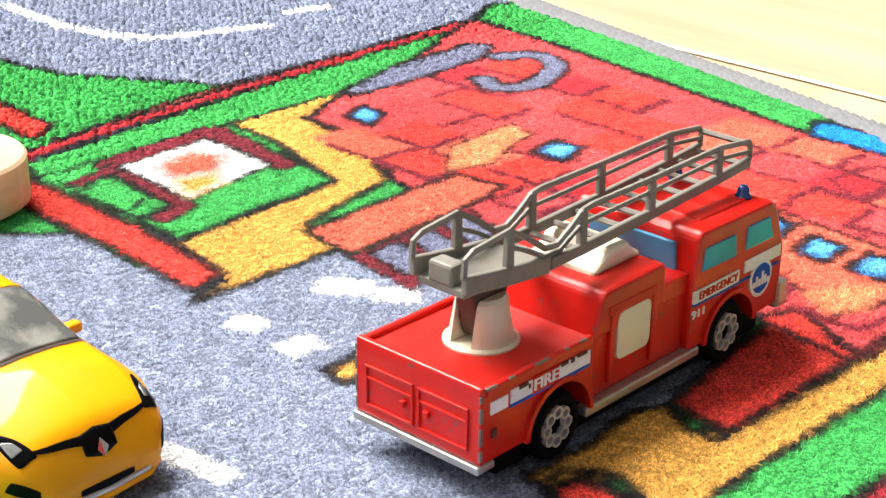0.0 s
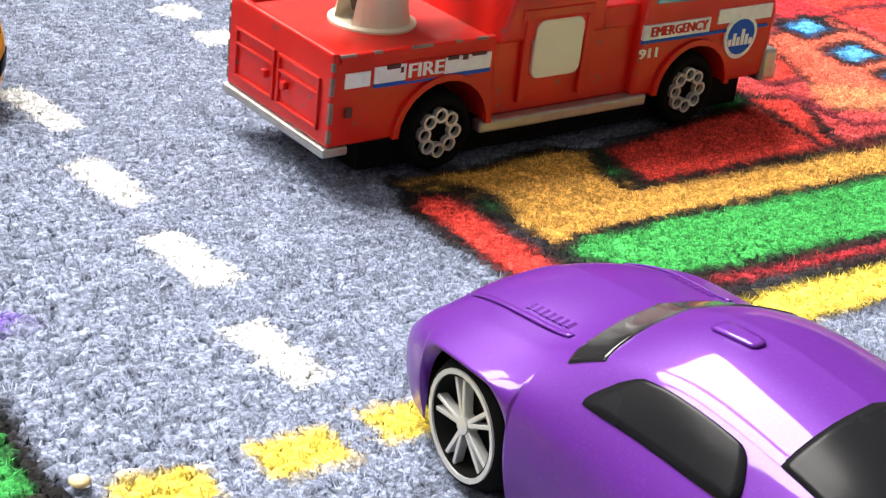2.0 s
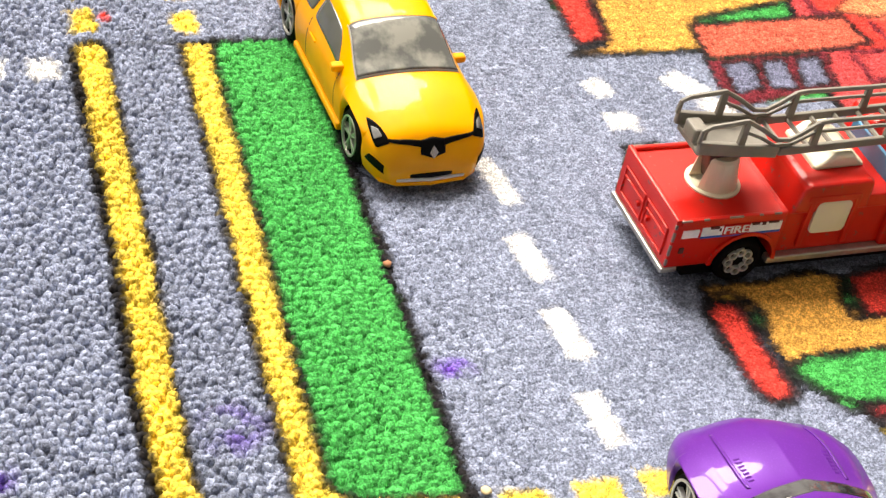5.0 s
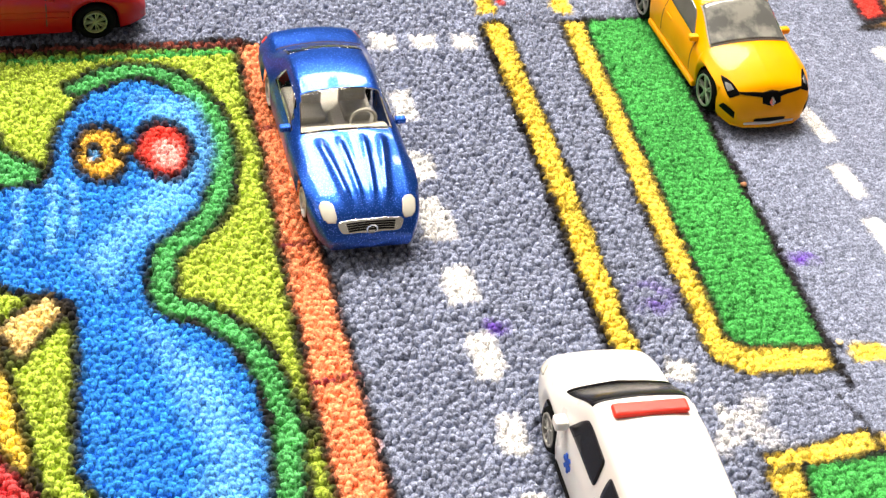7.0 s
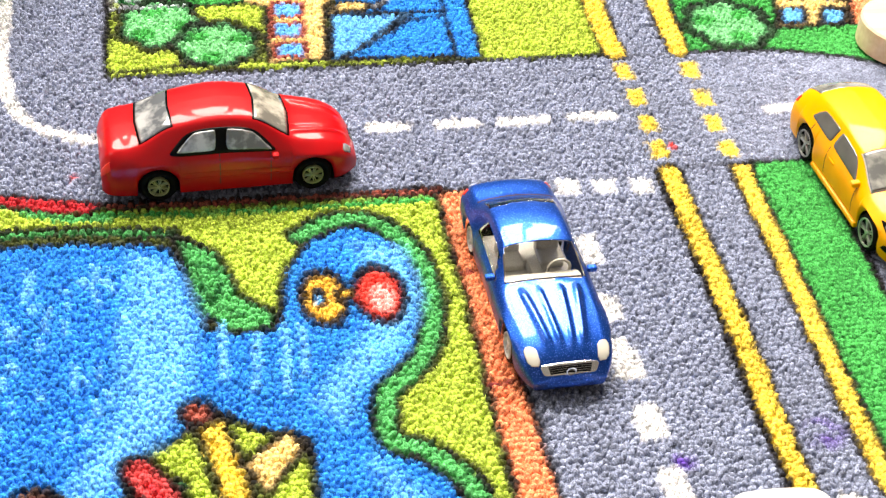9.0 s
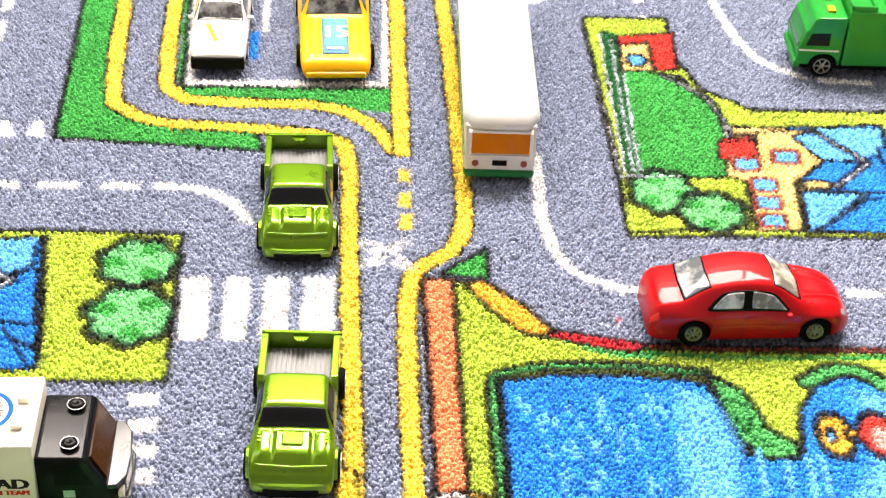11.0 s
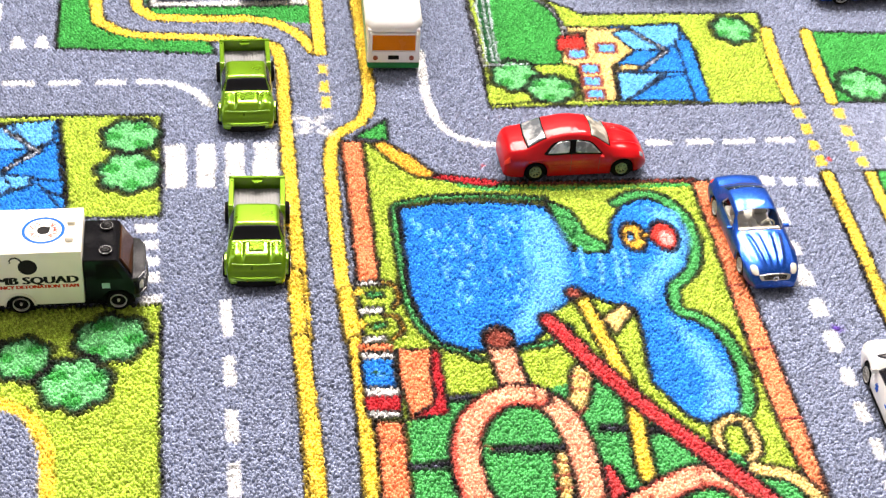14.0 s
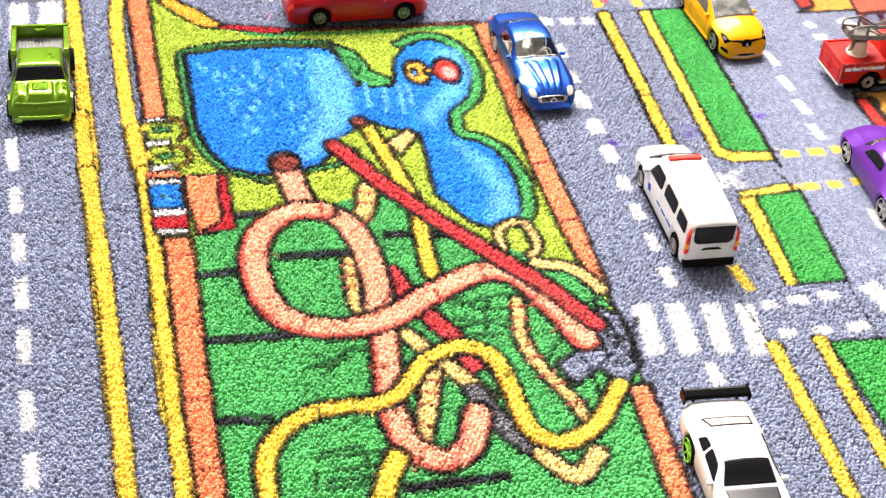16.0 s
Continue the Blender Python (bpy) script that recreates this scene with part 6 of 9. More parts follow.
class Shell:
    """A car body as a skin over cross-sections: keys of (x, half width, belt height, half roof width, top height)."""

    def __init__(self, keys, sill, wheels, arch, crown=0.6, step=0.5, blur=1.1, tuck=0.93, relief=None):
        k = np.array(sorted(keys), float)
        n = int((k[-1, 0] - k[0, 0]) / step) + 1
        # even stations, smoothed like filed metal, then read off where they are needed
        grid = np.linspace(k[0, 0], k[-1, 0], 4 * n)
        h = grid[1] - grid[0]
        reach = int(3 * blur / h) + 1
        bell = np.exp(-0.5 * (np.arange(-reach, reach + 1) * h / blur) ** 2)
        bell /= bell.sum()
        fair = []
        for j in range(1, 5):
            v = eased(grid, k[:, 0], k[:, j])
            v = np.concatenate([2 * v[0] - v[reach:0:-1], v, 2 * v[-1] - v[-2:-reach - 2:-1]])
            fair.append(np.convolve(v, bell, "valid"))
        xs = np.unique(np.concatenate([np.linspace(k[0, 0], k[-1, 0], n)] + [np.clip(c + arch * np.cos(np.linspace(0, math.pi, 25)), k[0, 0], k[-1, 0]) for c in wheels]))
        xs = xs[np.concatenate([[True], np.diff(xs) > 0.05])]
        rows = np.stack([np.interp(xs, grid, v) for v in fair], 1)
        self.xs, self.rows, self.holes = xs, rows, []
        zs = np.full(len(xs), float(sill))
        for c in wheels:
            d = np.abs(xs - c)
            zs = np.where(d < arch, np.maximum(zs, arch * 0.93 + np.sqrt(np.maximum(arch ** 2 - d ** 2, 0))), zs)
        self.zs = np.minimum(zs, rows[:, 1] - 1.0)
        secs = []
        for (hw, zb, hr, zt), z0 in zip(rows, self.zs):
            h = zb - z0
            pts = np.array([(hw * tuck, z0, 0), (hw * 0.985, z0 + 0.35 * h, 1), (hw, z0 + 0.7 * h, 2), (hw * 0.97, zb, 3), (hr, zb + 0.86 * (zt - zb), 4), (hr * 0.86, zt, 5), (hr * 0.45, zt + 0.75 * crown, 6), (0, zt + crown, 7)])
            for _ in range(2):
                q, w = pts[:-1] * 0.75 + pts[1:] * 0.25, pts[:-1] * 0.25 + pts[1:] * 0.75
                mid = np.empty((2 * len(q), 3))
                mid[0::2], mid[1::2] = q, w
                pts = np.concatenate([pts[:1], mid, pts[-1:]])
            if relief:
                fine = np.linspace(4.4, 7, 40)
                vs = np.concatenate([pts[pts[:, 2] < 4.35, 2], fine])
                pts = np.stack([np.interp(vs, pts[:, 2], pts[:, 0]), np.interp(vs, pts[:, 2], pts[:, 1]), vs], 1)
            secs.append(pts)
        self.secs = np.array(secs)
        if relief:
            for x, sec in zip(xs, self.secs):
                sec[:, 1] += relief(x, sec[:, 0]) * np.clip((sec[:, 2] - 4.2) / 0.6, 0, 1)
        self.v = self.secs[0, :, 2]

    def at(self, x, v, side=1):
        i = int(np.clip(np.searchsorted(self.xs, x) - 1, 0, len(self.xs) - 2))
        f = np.clip((x - self.xs[i]) / (self.xs[i + 1] - self.xs[i]), 0, 1)
        y = [np.interp(v, self.v, self.secs[j, :, 0]) for j in (i, i + 1)]
        z = [np.interp(v, self.v, self.secs[j, :, 1]) for j in (i, i + 1)]
        return Vector((x, side * (y[0] * (1 - f) + y[1] * f), z[0] * (1 - f) + z[1] * f))

    def body(self):
        bm = bmesh.new()
        half = self.secs.shape[1]
        rows = []
        for x, s in zip(self.xs, self.secs):
            left = [bm.verts.new((x, p[0], p[1])) for p in s]
            right = [bm.verts.new((x, -p[0], p[1])) for p in s[:-1]]
            rows.append(left + right[::-1])
        n = 2 * half - 1
        vv = np.concatenate([self.v, self.v[:-1][::-1]])
        for i in range(len(rows) - 1):
            xc = (self.xs[i] + self.xs[i + 1]) / 2
            for j in range(n - 1):
                vc = (vv[j] + vv[j + 1]) / 2
                side = 1 if j < half - 1 else -1
                if any(test(xc, vc, side) for test in self.holes):
                    continue
                bm.faces.new((rows[i][j], rows[i][j + 1], rows[i + 1][j + 1], rows[i + 1][j]))
        bm.faces.new(rows[0])
        bm.faces.new(rows[-1][::-1])
        bmesh.ops.recalc_face_normals(bm, faces=bm.faces[:])
        return verts_mm(bm)

    def point(self, x, s, side):
        """s: 0 at the middle line of the roof, 1 at the roof's edge, 2 at the belt; side panes use it signed by side."""
        return self.at(x, s, side)

    def patch(self, quad, side=1, lift=0.12, n=14, m=8, across=False, rounding=0.0, ring=None):
        """A pane on the skin. quad: four (x, v) corners, in order; across: a pane over the middle, from side to side."""
        bm = bmesh.new()
        grid = []
        us = np.linspace(0, 1, n + 1)
        ws = np.linspace(-1, 1, 2 * m + 1) if across else np.linspace(0, 1, m + 1)
        (ax, av), (bx_, bv), (cx, cv), (dx, dv) = quad
        for w in ws:
            row = []
            for u in us:
                t = abs(w)
                if rounding:
                    uu = 2 * u - 1
                    ww = w if across else 2 * w - 1
                    k = (abs(uu) ** 5 + abs(ww) ** 5) ** 0.2 if abs(uu) + abs(ww) > 0 else 1
                    m_ = max(abs(uu), abs(ww))
                    f = 1 - rounding * (1 - (m_ / k if k else 1))
                    uu, ww = uu * f, ww * f
                    u2 = (uu + 1) / 2
                    t = abs(ww) if across else (ww + 1) / 2
                else:
                    u2 = u
                x = (1 - t) * ((1 - u2) * ax + u2 * bx_) + t * ((1 - u2) * dx + u2 * cx)
                v = (1 - t) * ((1 - u2) * av + u2 * bv) + t * ((1 - u2) * dv + u2 * cv)
                sd = (1 if w >= 0 else -1) if across else side
                p, e = self.at(x, v, sd), 0.25
                nx = self.at(x + e, v, sd) - self.at(x - e, v, sd)
                nv = self.at(x, min(7, v + 0.1), sd) - self.at(x, max(0, v - 0.1), sd)
                nn = nx.cross(nv) * (1 if sd < 0 else -1)
                if nn.z < -0.2 or (abs(nn.z) < 1e-6 and nn.y * sd < 0):
                    nn = -nn
                if nn.length > 1e-9:
                    p = p + nn.normalized() * lift
                row.append(bm.verts.new(p))
            grid.append(row)
        for a, b in zip(grid, grid[1:]):
            for k in range(n):
                bm.faces.new((a[k], a[k + 1], b[k + 1], b[k]))
        bmesh.ops.recalc_face_normals(bm, faces=bm.faces[:])
        geo = bmesh.ops.extrude_face_region(bm, geom=bm.faces[:])
        down = [g for g in geo["geom"] if isinstance(g, bmesh.types.BMVert)]
        cen = Vector((0, 0, 9))
        for vtx in down:
            vtx.co += (cen - vtx.co).normalized() * 0.35
        bmesh.ops.recalc_face_normals(bm, faces=bm.faces[:])
        return verts_mm(bm)

    def hole(self, quad, side=0):
        """Opens the skin within the quad, given in x and v."""
        q = [(a, b) for a, b in quad]

        def test(x, v, sd):
            if side and sd != side:
                return False
            inside = False
            for (ax, av), (bx_, bv) in zip(q, q[1:] + q[:1]):
                if (av > v) != (bv > v) and x < (bx_ - ax) * (v - av) / (bv - av) + ax:
                    inside = not inside
            return inside

        self.holes.append(test)


def base_plate(parent, x0, x1, hw, top, label="black plastic base", material=None):
    return part("chassis", bx(x0, x1, -hw, hw, 1.6, top, 0.5), material or CHASSIS, parent, label)


def four_wheels(parent, xr, xf, y, r, width, **kw):
    for x in (xr, xf):
        for s in (1, -1):
            wheel(parent, x, s * y, r, width, **kw)


def lettering(parent, text, size, m, material, name="lettering", width=None, bold=0.0, heavy=0.0):
    cu = bpy.data.curves.new(name, "FONT")
    cu.body, cu.size, cu.extrude, cu.align_x, cu.align_y = text, size * MM, 0.00005, "CENTER", "CENTER"
    cu.resolution_u = 2
    cu.offset = bold * size * MM
    tmp = bpy.data.objects.new(name, cu)
    scene.collection.objects.link(tmp)
    me = bpy.data.meshes.new_from_object(tmp.evaluated_get(bpy.context.evaluated_depsgraph_get()))
    bpy.data.objects.remove(tmp)
    if width:
        xs = [v.co.x for v in me.vertices]
        k = width * MM / (max(xs) - min(xs))
        for v in me.vertices:
            v.co.x *= k
    if heavy:
        # a heavier face: the letters again, a hair to each side and a hair deeper
        bm = bmesh.new()
        for k in (-1, 0, 1):
            a = len(bm.verts)
            bm.from_mesh(me)
            bm.verts.ensure_lookup_table()
            bmesh.ops.translate(bm, verts=bm.verts[a:], vec=(k * heavy * MM, 0, 0.00003 * k))
        bm.to_mesh(me)
        bm.free()
    me.materials.clear()
    me.materials.append(material)
    ob = new(name, me)
    ob.parent = parent
    ob.matrix_local = m
    return ob


def curved_text_on_top(parent, words, radius, centre, size, material):
    """Letters round a circle on a flat top; words of (text, start degrees, step)."""
    for text, a0, da in words:
        for i, ch in enumerate(text):
            a = radians(a0 + i * da)
            x, y = centre[0] + radius * math.cos(a), centre[1] + radius * math.sin(a)
            lettering(parent, ch, size, pose(x * MM, y * MM, centre[2] * MM, 0, 0, math.degrees(a) + 90), material, "letter", heavy=0.1)


FLAT_SIDE = lambda x, y, z, s: pose(x * MM, y * MM, z * MM, 90, 0, 0 if s < 0 else 180)


def rounded(x0, x1, z0, z1, r, n=4):
    """The outline of a plate with rounded corners."""
    out = []
    for cx, cz, a0 in ((x1 - r, z0 + r, -90), (x1 - r, z1 - r, 0), (x0 + r, z1 - r, 90), (x0 + r, z0 + r, 180)):
        out += [(cx + r * math.cos(radians(a0 + 90 * k / n)), cz + r * math.sin(radians(a0 + 90 * k / n))) for k in range(n + 1)]
    return out


CHIPPED = plain("chipped_metal", (0.22, 0.17, 0.15), 0.5, 0.5, 900, 0.5)


# ---- fire engine ----
def fire_engine():
    o = thing("fire_engine", "red die-cast ladder fire engine with chipped edges on the rug", "toy truck", 373, -115.4, 0.9)
    # x runs from the tail (-37) to the bumper (38)
    arch = lambda c, z, r, n=9: [(c - r * math.cos(math.pi * k / (n - 1)), z + r * 0.98 * math.sin(math.pi * k / (n - 1))) for k in range(n)]
    body = part("body", prism([(-37, 5.6), *arch(-20.6, 5.6, 6.8), (-13.2, 5.6), (-13.2, 16.0), (-16, 16.0), (-37, 16.0)], -11.7, 11.7, "Y", 0.35), RED, o, "red enamel with worn edges", False)
    part("deck_rim", bx(-37, -35.9, -11.6, 11.6, 15.0, 17.1, 0.3), RED, body)
    part("mid_body", bx(-13.6, 11.2, -10.3, 10.3, 5.6, 15.6, 0.3), RED, body)
    part("locker", prism([(-12.4, 15.0), (-10.4, 21.0), (-9.4, 21.8), (4.2, 22.0), (4.8, 21.4), (5.2, 15)], -10.8, 10.8, "Y", 0.6), RED, body)
    part("step", prism([(4, 15), (11, 15), (11, 18.2), (5, 18.2)], -10.5, 10.5, "Y", 0.3), RED, body)
    for s in (1, -1):
        part("deck_rim", bx(-35.8, -13.4, *sorted((s * 10.7, s * 11.68)), 15.0, 16.8, 0.3), RED, body)
        part("wheel_arch_trim", prism(arch(-20.6, 5.6, 7.4, 13) + arch(-20.6, 5.6, 6.6, 13)[::-1], *sorted((s * 11.6, s * 12.2)), "Y", 0.0), RED, body)
        part("edge_wear", join(*[bx(-37.06, -36.5, *sorted((s * (11.3), s * 11.76)), z, z + h, 0.1) for z, h in ((6.2, 1.6), (8.6, 2.6), (12.0, 2.2), (15.0, 1.0))]), CHIPPED, body, "bare grey metal where the paint has chipped")
        part("edge_wear", join(*[bx(x, x + w, *sorted((s * 11.35, s * 11.76)), 16.5, 16.86, 0.08) for x, w in ((-36, 2.2), (-31.4, 1.2), (-26, 3.0), (-19.6, 0.8), (-16.4, 1.6))]), CHIPPED, body)
        part("locker_window", prism(rounded(-6.6, 1.4, 9.9, 17.6, 1.3), *sorted((s * 10.2, s * 10.9)), "Y", 0.2), IVORY, body, "ivory plastic side window")
        part("locker_frame", join(bx(-8.4, -7.2, min(s * 10.1, s * 11.0), max(s * 10.1, s * 11.0), 7, 19, 0.2), bx(1.6, 2.8, min(s * 10.1, s * 11.0), max(s * 10.1, s * 11.0), 7, 19, 0.2), bx(-9, 2.6, min(s * 10.1, s * 11.0), max(s * 10.1, s * 11.0), 17.8, 19.2, 0.2)), RED, body)
        part("running_board", bx(-14.6, 13.2, min(s * 10.0, s * 12.0), max(s * 10.0, s * 12.0), 4.2, 5.7, 0.3), STEEL, o, "dull silver running board")
    cab = part("cab", prism([(10.6, 5.6), *arch(21.2, 5.4, 6.6), (35.6, 5.6), (36.2, 15.0), (33.0, 23.2), (31.6, 24.3), (12.6, 24.6), (11.6, 23.8), (10.6, 15)], -11.7, 11.7, "Y", 0.6), RED, o)
    for s in (1, -1):
        a, b = sorted((s * 11.5, s * 12.0))
        part("wheel_arch_trim", prism(arch(21.2, 5.4, 7.2, 13) + arch(21.2, 5.4, 6.4, 13)[::-1], *sorted((s * 11.6, s * 12.2)), "Y", 0.0), RED, cab)
        part("side_window", prism([(12.6, 18.2), (21.8, 18.0), (21.2, 21.8), (13.2, 21.8)], a, b, "Y", 0.2), BLUE_GLASS, cab, "pale blue plastic window")
        part("quarter_window", prism([(24.2, 18.1), (32.2, 18.1), (30.8, 22.0), (24.6, 22.0)], a, b, "Y", 0.2), BLUE_GLASS, cab, "pale blue plastic window")
        part("stripe", bx(10.9, 22.9, a, b - 0.1 if s > 0 else b, 13.4, 15.4, 0.0), PRINT_WHITE, cab, "white emergency stripe")
        part("stripe_edge", bx(10.9, 34.5, *sorted((s * 11.5, s * 11.93)), 12.9, 13.3, 0.0), PRINT_BLUE, cab)
        part("front_stripe", bx(24.5, 34.8, *sorted((s * 11.5, s * 11.93)), 14.2, 16.2, 0.0), PRINT_WHITE, cab)
        shield = lambda k: [(29.3 + k * 3.1 * math.cos(t), 12.3 + k * (2.7 if math.sin(t) > 0 else 3.5) * math.sin(t)) for t in [2 * math.pi * (q + 0.5) / 20 for q in range(20)]]
        mark = part("emblem", prism(shield(1.0), *sorted((s * 11.6, s * 12.02)), "Y", 0.0), PRINT_WHITE, cab, "white and blue shield decal")
        part("emblem_field", prism(shield(0.82), *sorted((s * 11.7, s * 12.1)), "Y", 0.0), PRINT_BLUE, mark)
        part("emblem_skyline", join(*[bx(26.9 + 0.8 * q, 27.5 + 0.8 * q, *sorted((s * 11.7, s * 12.16)), 10.8, 10.8 + h, 0.0) for q, h in enumerate((1.0, 1.8, 1.2, 2.3, 1.5, 0.9))]), PRINT_WHITE, mark)
        part("side_band", bx(-35.2, -31.8, *sorted((s * 11.5, s * 11.92)), 12.8, 14.6, 0.0), PRINT_WHITE, body)
        part("side_band", bx(-31.2, -14.2, *sorted((s * 11.5, s * 11.92)), 12.9, 14.9, 0.0), PRINT_WHITE, body, "white stripe decal")
        part("side_band_edge", bx(-31.2, -14.2, *sorted((s * 11.5, s * 11.95)), 12.4, 12.85, 0.0), PRINT_BLUE, body)
        part("paint_chip", join(*[bx(x, x + w, *sorted((s * 11.6, s * 11.99)), z, z + h, 0.0) for x, w, z, h in ((-29.6, 1.9, 14.5, 0.5), (-27.6, 0.4, 13.9, 0.7), (-20.8, 1.6, 14.6, 0.45), (-18.6, 0.8, 14.4, 0.6), (-17.2, 2.2, 14.7, 0.35), (-34.9, 0.9, 9.2, 1.2))]), plain("rubbed_paint", (0.10, 0.03, 0.025), 0.6), body, "bare metal showing through the worn stripe")
        part("letter_field", bx(-26.8, -21.2, *sorted((s * 11.5, s * 11.97)), 12.7, 15.1, 0.0), RED, body)
        lettering(body, "FIRE", 2.5, FLAT_SIDE(-24.0, s * 12.0, 13.9, s), PRINT_WHITE, width=5.0, heavy=0.08)
        lettering(cab, "EMERGENCY", 1.9, FLAT_SIDE(17.2, s * 12.05, 14.4, s), PRINT_RED, width=10.2, heavy=0.08)
        lettering(cab, "911", 1.9, FLAT_SIDE(12.6, s * 11.78, 11.4, s), PRINT_WHITE, width=3.2, heavy=0.06)
    part("rear_window", prism([(-8.5, 16.0), (8.5, 16.0), (8.0, 22.6), (-8.0, 22.6)], 10.3, 11.1, "X", 0.2), BLUE_GLASS, cab, "blue rear cab window")
    part("windscreen", join(verts_mm(slab((34.2, -10.4, 16.4), (34.2, 10.4, 16.4), (32.0, 9.8, 22.8), (32.0, -9.8, 22.8), (0.9, 0, 0.4)))), BLUE_GLASS, cab)
    part("roof_panel", bx(16.0, 30.0, -8.5, 8.5, 24.2, 24.75, 0.25), RED, cab)
    part("beacon", lathe([(1.4, 24.5), (1.4, 25.0), (1.0, 25.2), (0.95, 26.0), (0.6, 26.6), (0.05, 26.7)], 16, "Z", (29.4, -7.4, -0.2)), LAMP_BLUE, cab, "dark blue beacon", True)
    part("beacon", lathe([(1.4, 24.5), (1.4, 25.0), (1.0, 25.2), (0.95, 26.0), (0.6, 26.6), (0.05, 26.7)], 16, "Z", (28.2, 4.5, 0)), LAMP_BLUE, cab, "dark blue beacon", True)
    part("bumper", join(bx(34.8, 38.2, -12.0, 12.0, 4.6, 7.2, 0.5), bx(35.0, 37.4, -12.3, -9.4, 5, 9.4, 0.5), bx(35.0, 37.4, 9.4, 12.3, 5, 9.4, 0.5)), STEEL, o, "dull silver bumper")
    part("grille", join(*[bx(36.0, 36.7, -8, 8, z, z + 0.8, 0.1) for z in (8.2, 9.6, 11.0, 12.4)]), STEEL, cab)
    # tail doors with knobs
    door_trim = lambda y0, y1: join(bx(-37.35, -36.8, y0, y1, 13.2, 13.6, 0.1), bx(-37.35, -36.8, y0, y1, 7.2, 7.6, 0.1), bx(-37.35, -36.8, y0, y0 + 0.4, 7.2, 13.6, 0.1), bx(-37.35, -36.8, y1 - 0.4, y1, 7.2, 13.6, 0.1), bx(-37.35, -36.8, y0, y1, 11.4, 11.75, 0.1))
    for a, b, k in ((-9.6, -0.4, -2.2), (0.4, 9.6, 2.2)):
        d = part("rear_door", door_trim(a, b), RED, body)
        part("knob", bx(-37.7, -36.9, k - 0.45, k + 0.45, 9.6, 10.6, 0.15), RED, d)
    part("rear_sill", bx(-37.6, -34, -11.8, 11.8, 4.4, 5.6, 0.3), STEEL, o, "silver lower edge")
    part("chassis", bx(-31, 34, -9.2, 9.2, 0.7, 5.7, 0.4), CHASSIS, o, "black underside")
    four_wheels(o, -20.6, 21.2, 11.6, 5.1, 4.6, spokes=8, rim=SILVER, style="ring", hub=0.54)
    # ivory turntable, roof vent and the ladder
    part("turntable", lathe([(5.5, 15.9), (5.5, 16.3), (5.0, 16.6), (4.5, 16.4), (0.1, 16.3)], 32, "Z", (-23.9, 0, 0)), IVORY, o, "ivory plastic turntable", False)
    for s in (1, -1):
        post = lathe([(4.8, 16.2), (4.6, 17.0), (3.7, 22.6), (3.3, 23.2), (0.1, 23.3)], 28, "Z", (-23.9, 0, 0))
        bmesh.ops.bisect_plane(post, geom=post.verts[:] + post.edges[:] + post.faces[:], plane_co=(0, s * 0.0019, 0), plane_no=(0, s, 0), clear_inner=True)
        bmesh.ops.holes_fill(post, edges=post.edges[:])
        part("turntable_cheek", post, IVORY, o, "ivory plastic fork cheek", False)
    part("pivot", prism([(-26.0, 17.0), (-21.8, 17.0), (-19.6, 26.4), (-28.2, 26.4)], -1.75, 1.75, "Y", 0.4), plain("brown_pivot", (0.075, 0.05, 0.04), 0.5), o, "dark brown ladder pivot")
    part("roof_vent", join(prism([(-6.8, 21.6), (4.6, 21.8), (4.3, 22.7), (3.0, 23.2), (1.4, 25.0), (-2.6, 25.0), (-4.8, 23.1), (-6.5, 22.5)], -6.2, 6.2, "Y", 0.7)), IVORY, o, "ivory plastic vent cover on the locker")
    ladder = new("ladder")
    ladder.parent = o
    ladder.matrix_local = pose(3.5 * MM, 0, -1.7 * MM, 0, 0.9, 0)
    ladder["label"] = "long grey plastic ladder with hand rails"
    base = lambda x: float(np.interp(x, [-37, -28, -20, -12, 5, 22, 31], [28.8, 27.6, 26.9, 27.2, 28.1, 29.2, 30.0]))
    for s in (1, -1):
        y = 4.7 * s
        lo, hi = sorted((y - 0.5 * s, y + 0.65 * s))
        part("rail", prism([(x, base(x) - 0.6) for x in (-37, -28, -19.6)] + [(-19.4, base(-19) + 2.0)] + [(x, base(x) + 2.2) for x in (-28, -37)], lo, hi, "Y", 0.3), LADDER, ladder)
        part("rail", prism([(x, base(x) - 0.3) for x in (-19.2, -12, 5, 22, 30.6)] + [(x, base(x) + 1.5) for x in (30.6, 22, 5, -12, -19.2)], lo + 0.1, hi - 0.1, "Y", 0.25), LADDER, ladder)
        hand = [(-37, base(-37) + 1.8), (-36.8, 33.2), (-35.2, 34.0), (-28, 34.9), (-24.2, 32.8), (-20.4, 30.2), (-17.6, 30.0), (-14.8, 31.6), (-12, 33.6), (-10, 33.9), (4.3, 34.2), (21.8, 34.8), (30.0, 34.0), (30.6, 33.2), (30.6, base(30.6) + 0.8)]
        part("hand_rail", tube([(a, y, b) for a, b in hand], 0.5), LADDER, ladder)
        low = [(-28, 32.6), (-24, 30.9), (-20.4, 28.9), (-17.0, 28.9), (-12, 31.6), (4.3, 32.2), (21.8, 33.0), (30.4, 32.2)]
        part("hand_rail", tube([(a, y, b) for a, b in low], 0.38), LADDER, ladder)
        for x, h in ((-28, 34.9), (-12, 33.8), (4.3, 34.3), (21.8, 34.9)):
            part("stanchion", prism([(x - 0.85, base(x) + 1), (x + 0.85, base(x) + 1), (x + 0.6, h), (x - 0.6, h)], *sorted((y - 0.5 * s, y + 0.5 * s)), "Y", 0.2), LADDER, ladder)
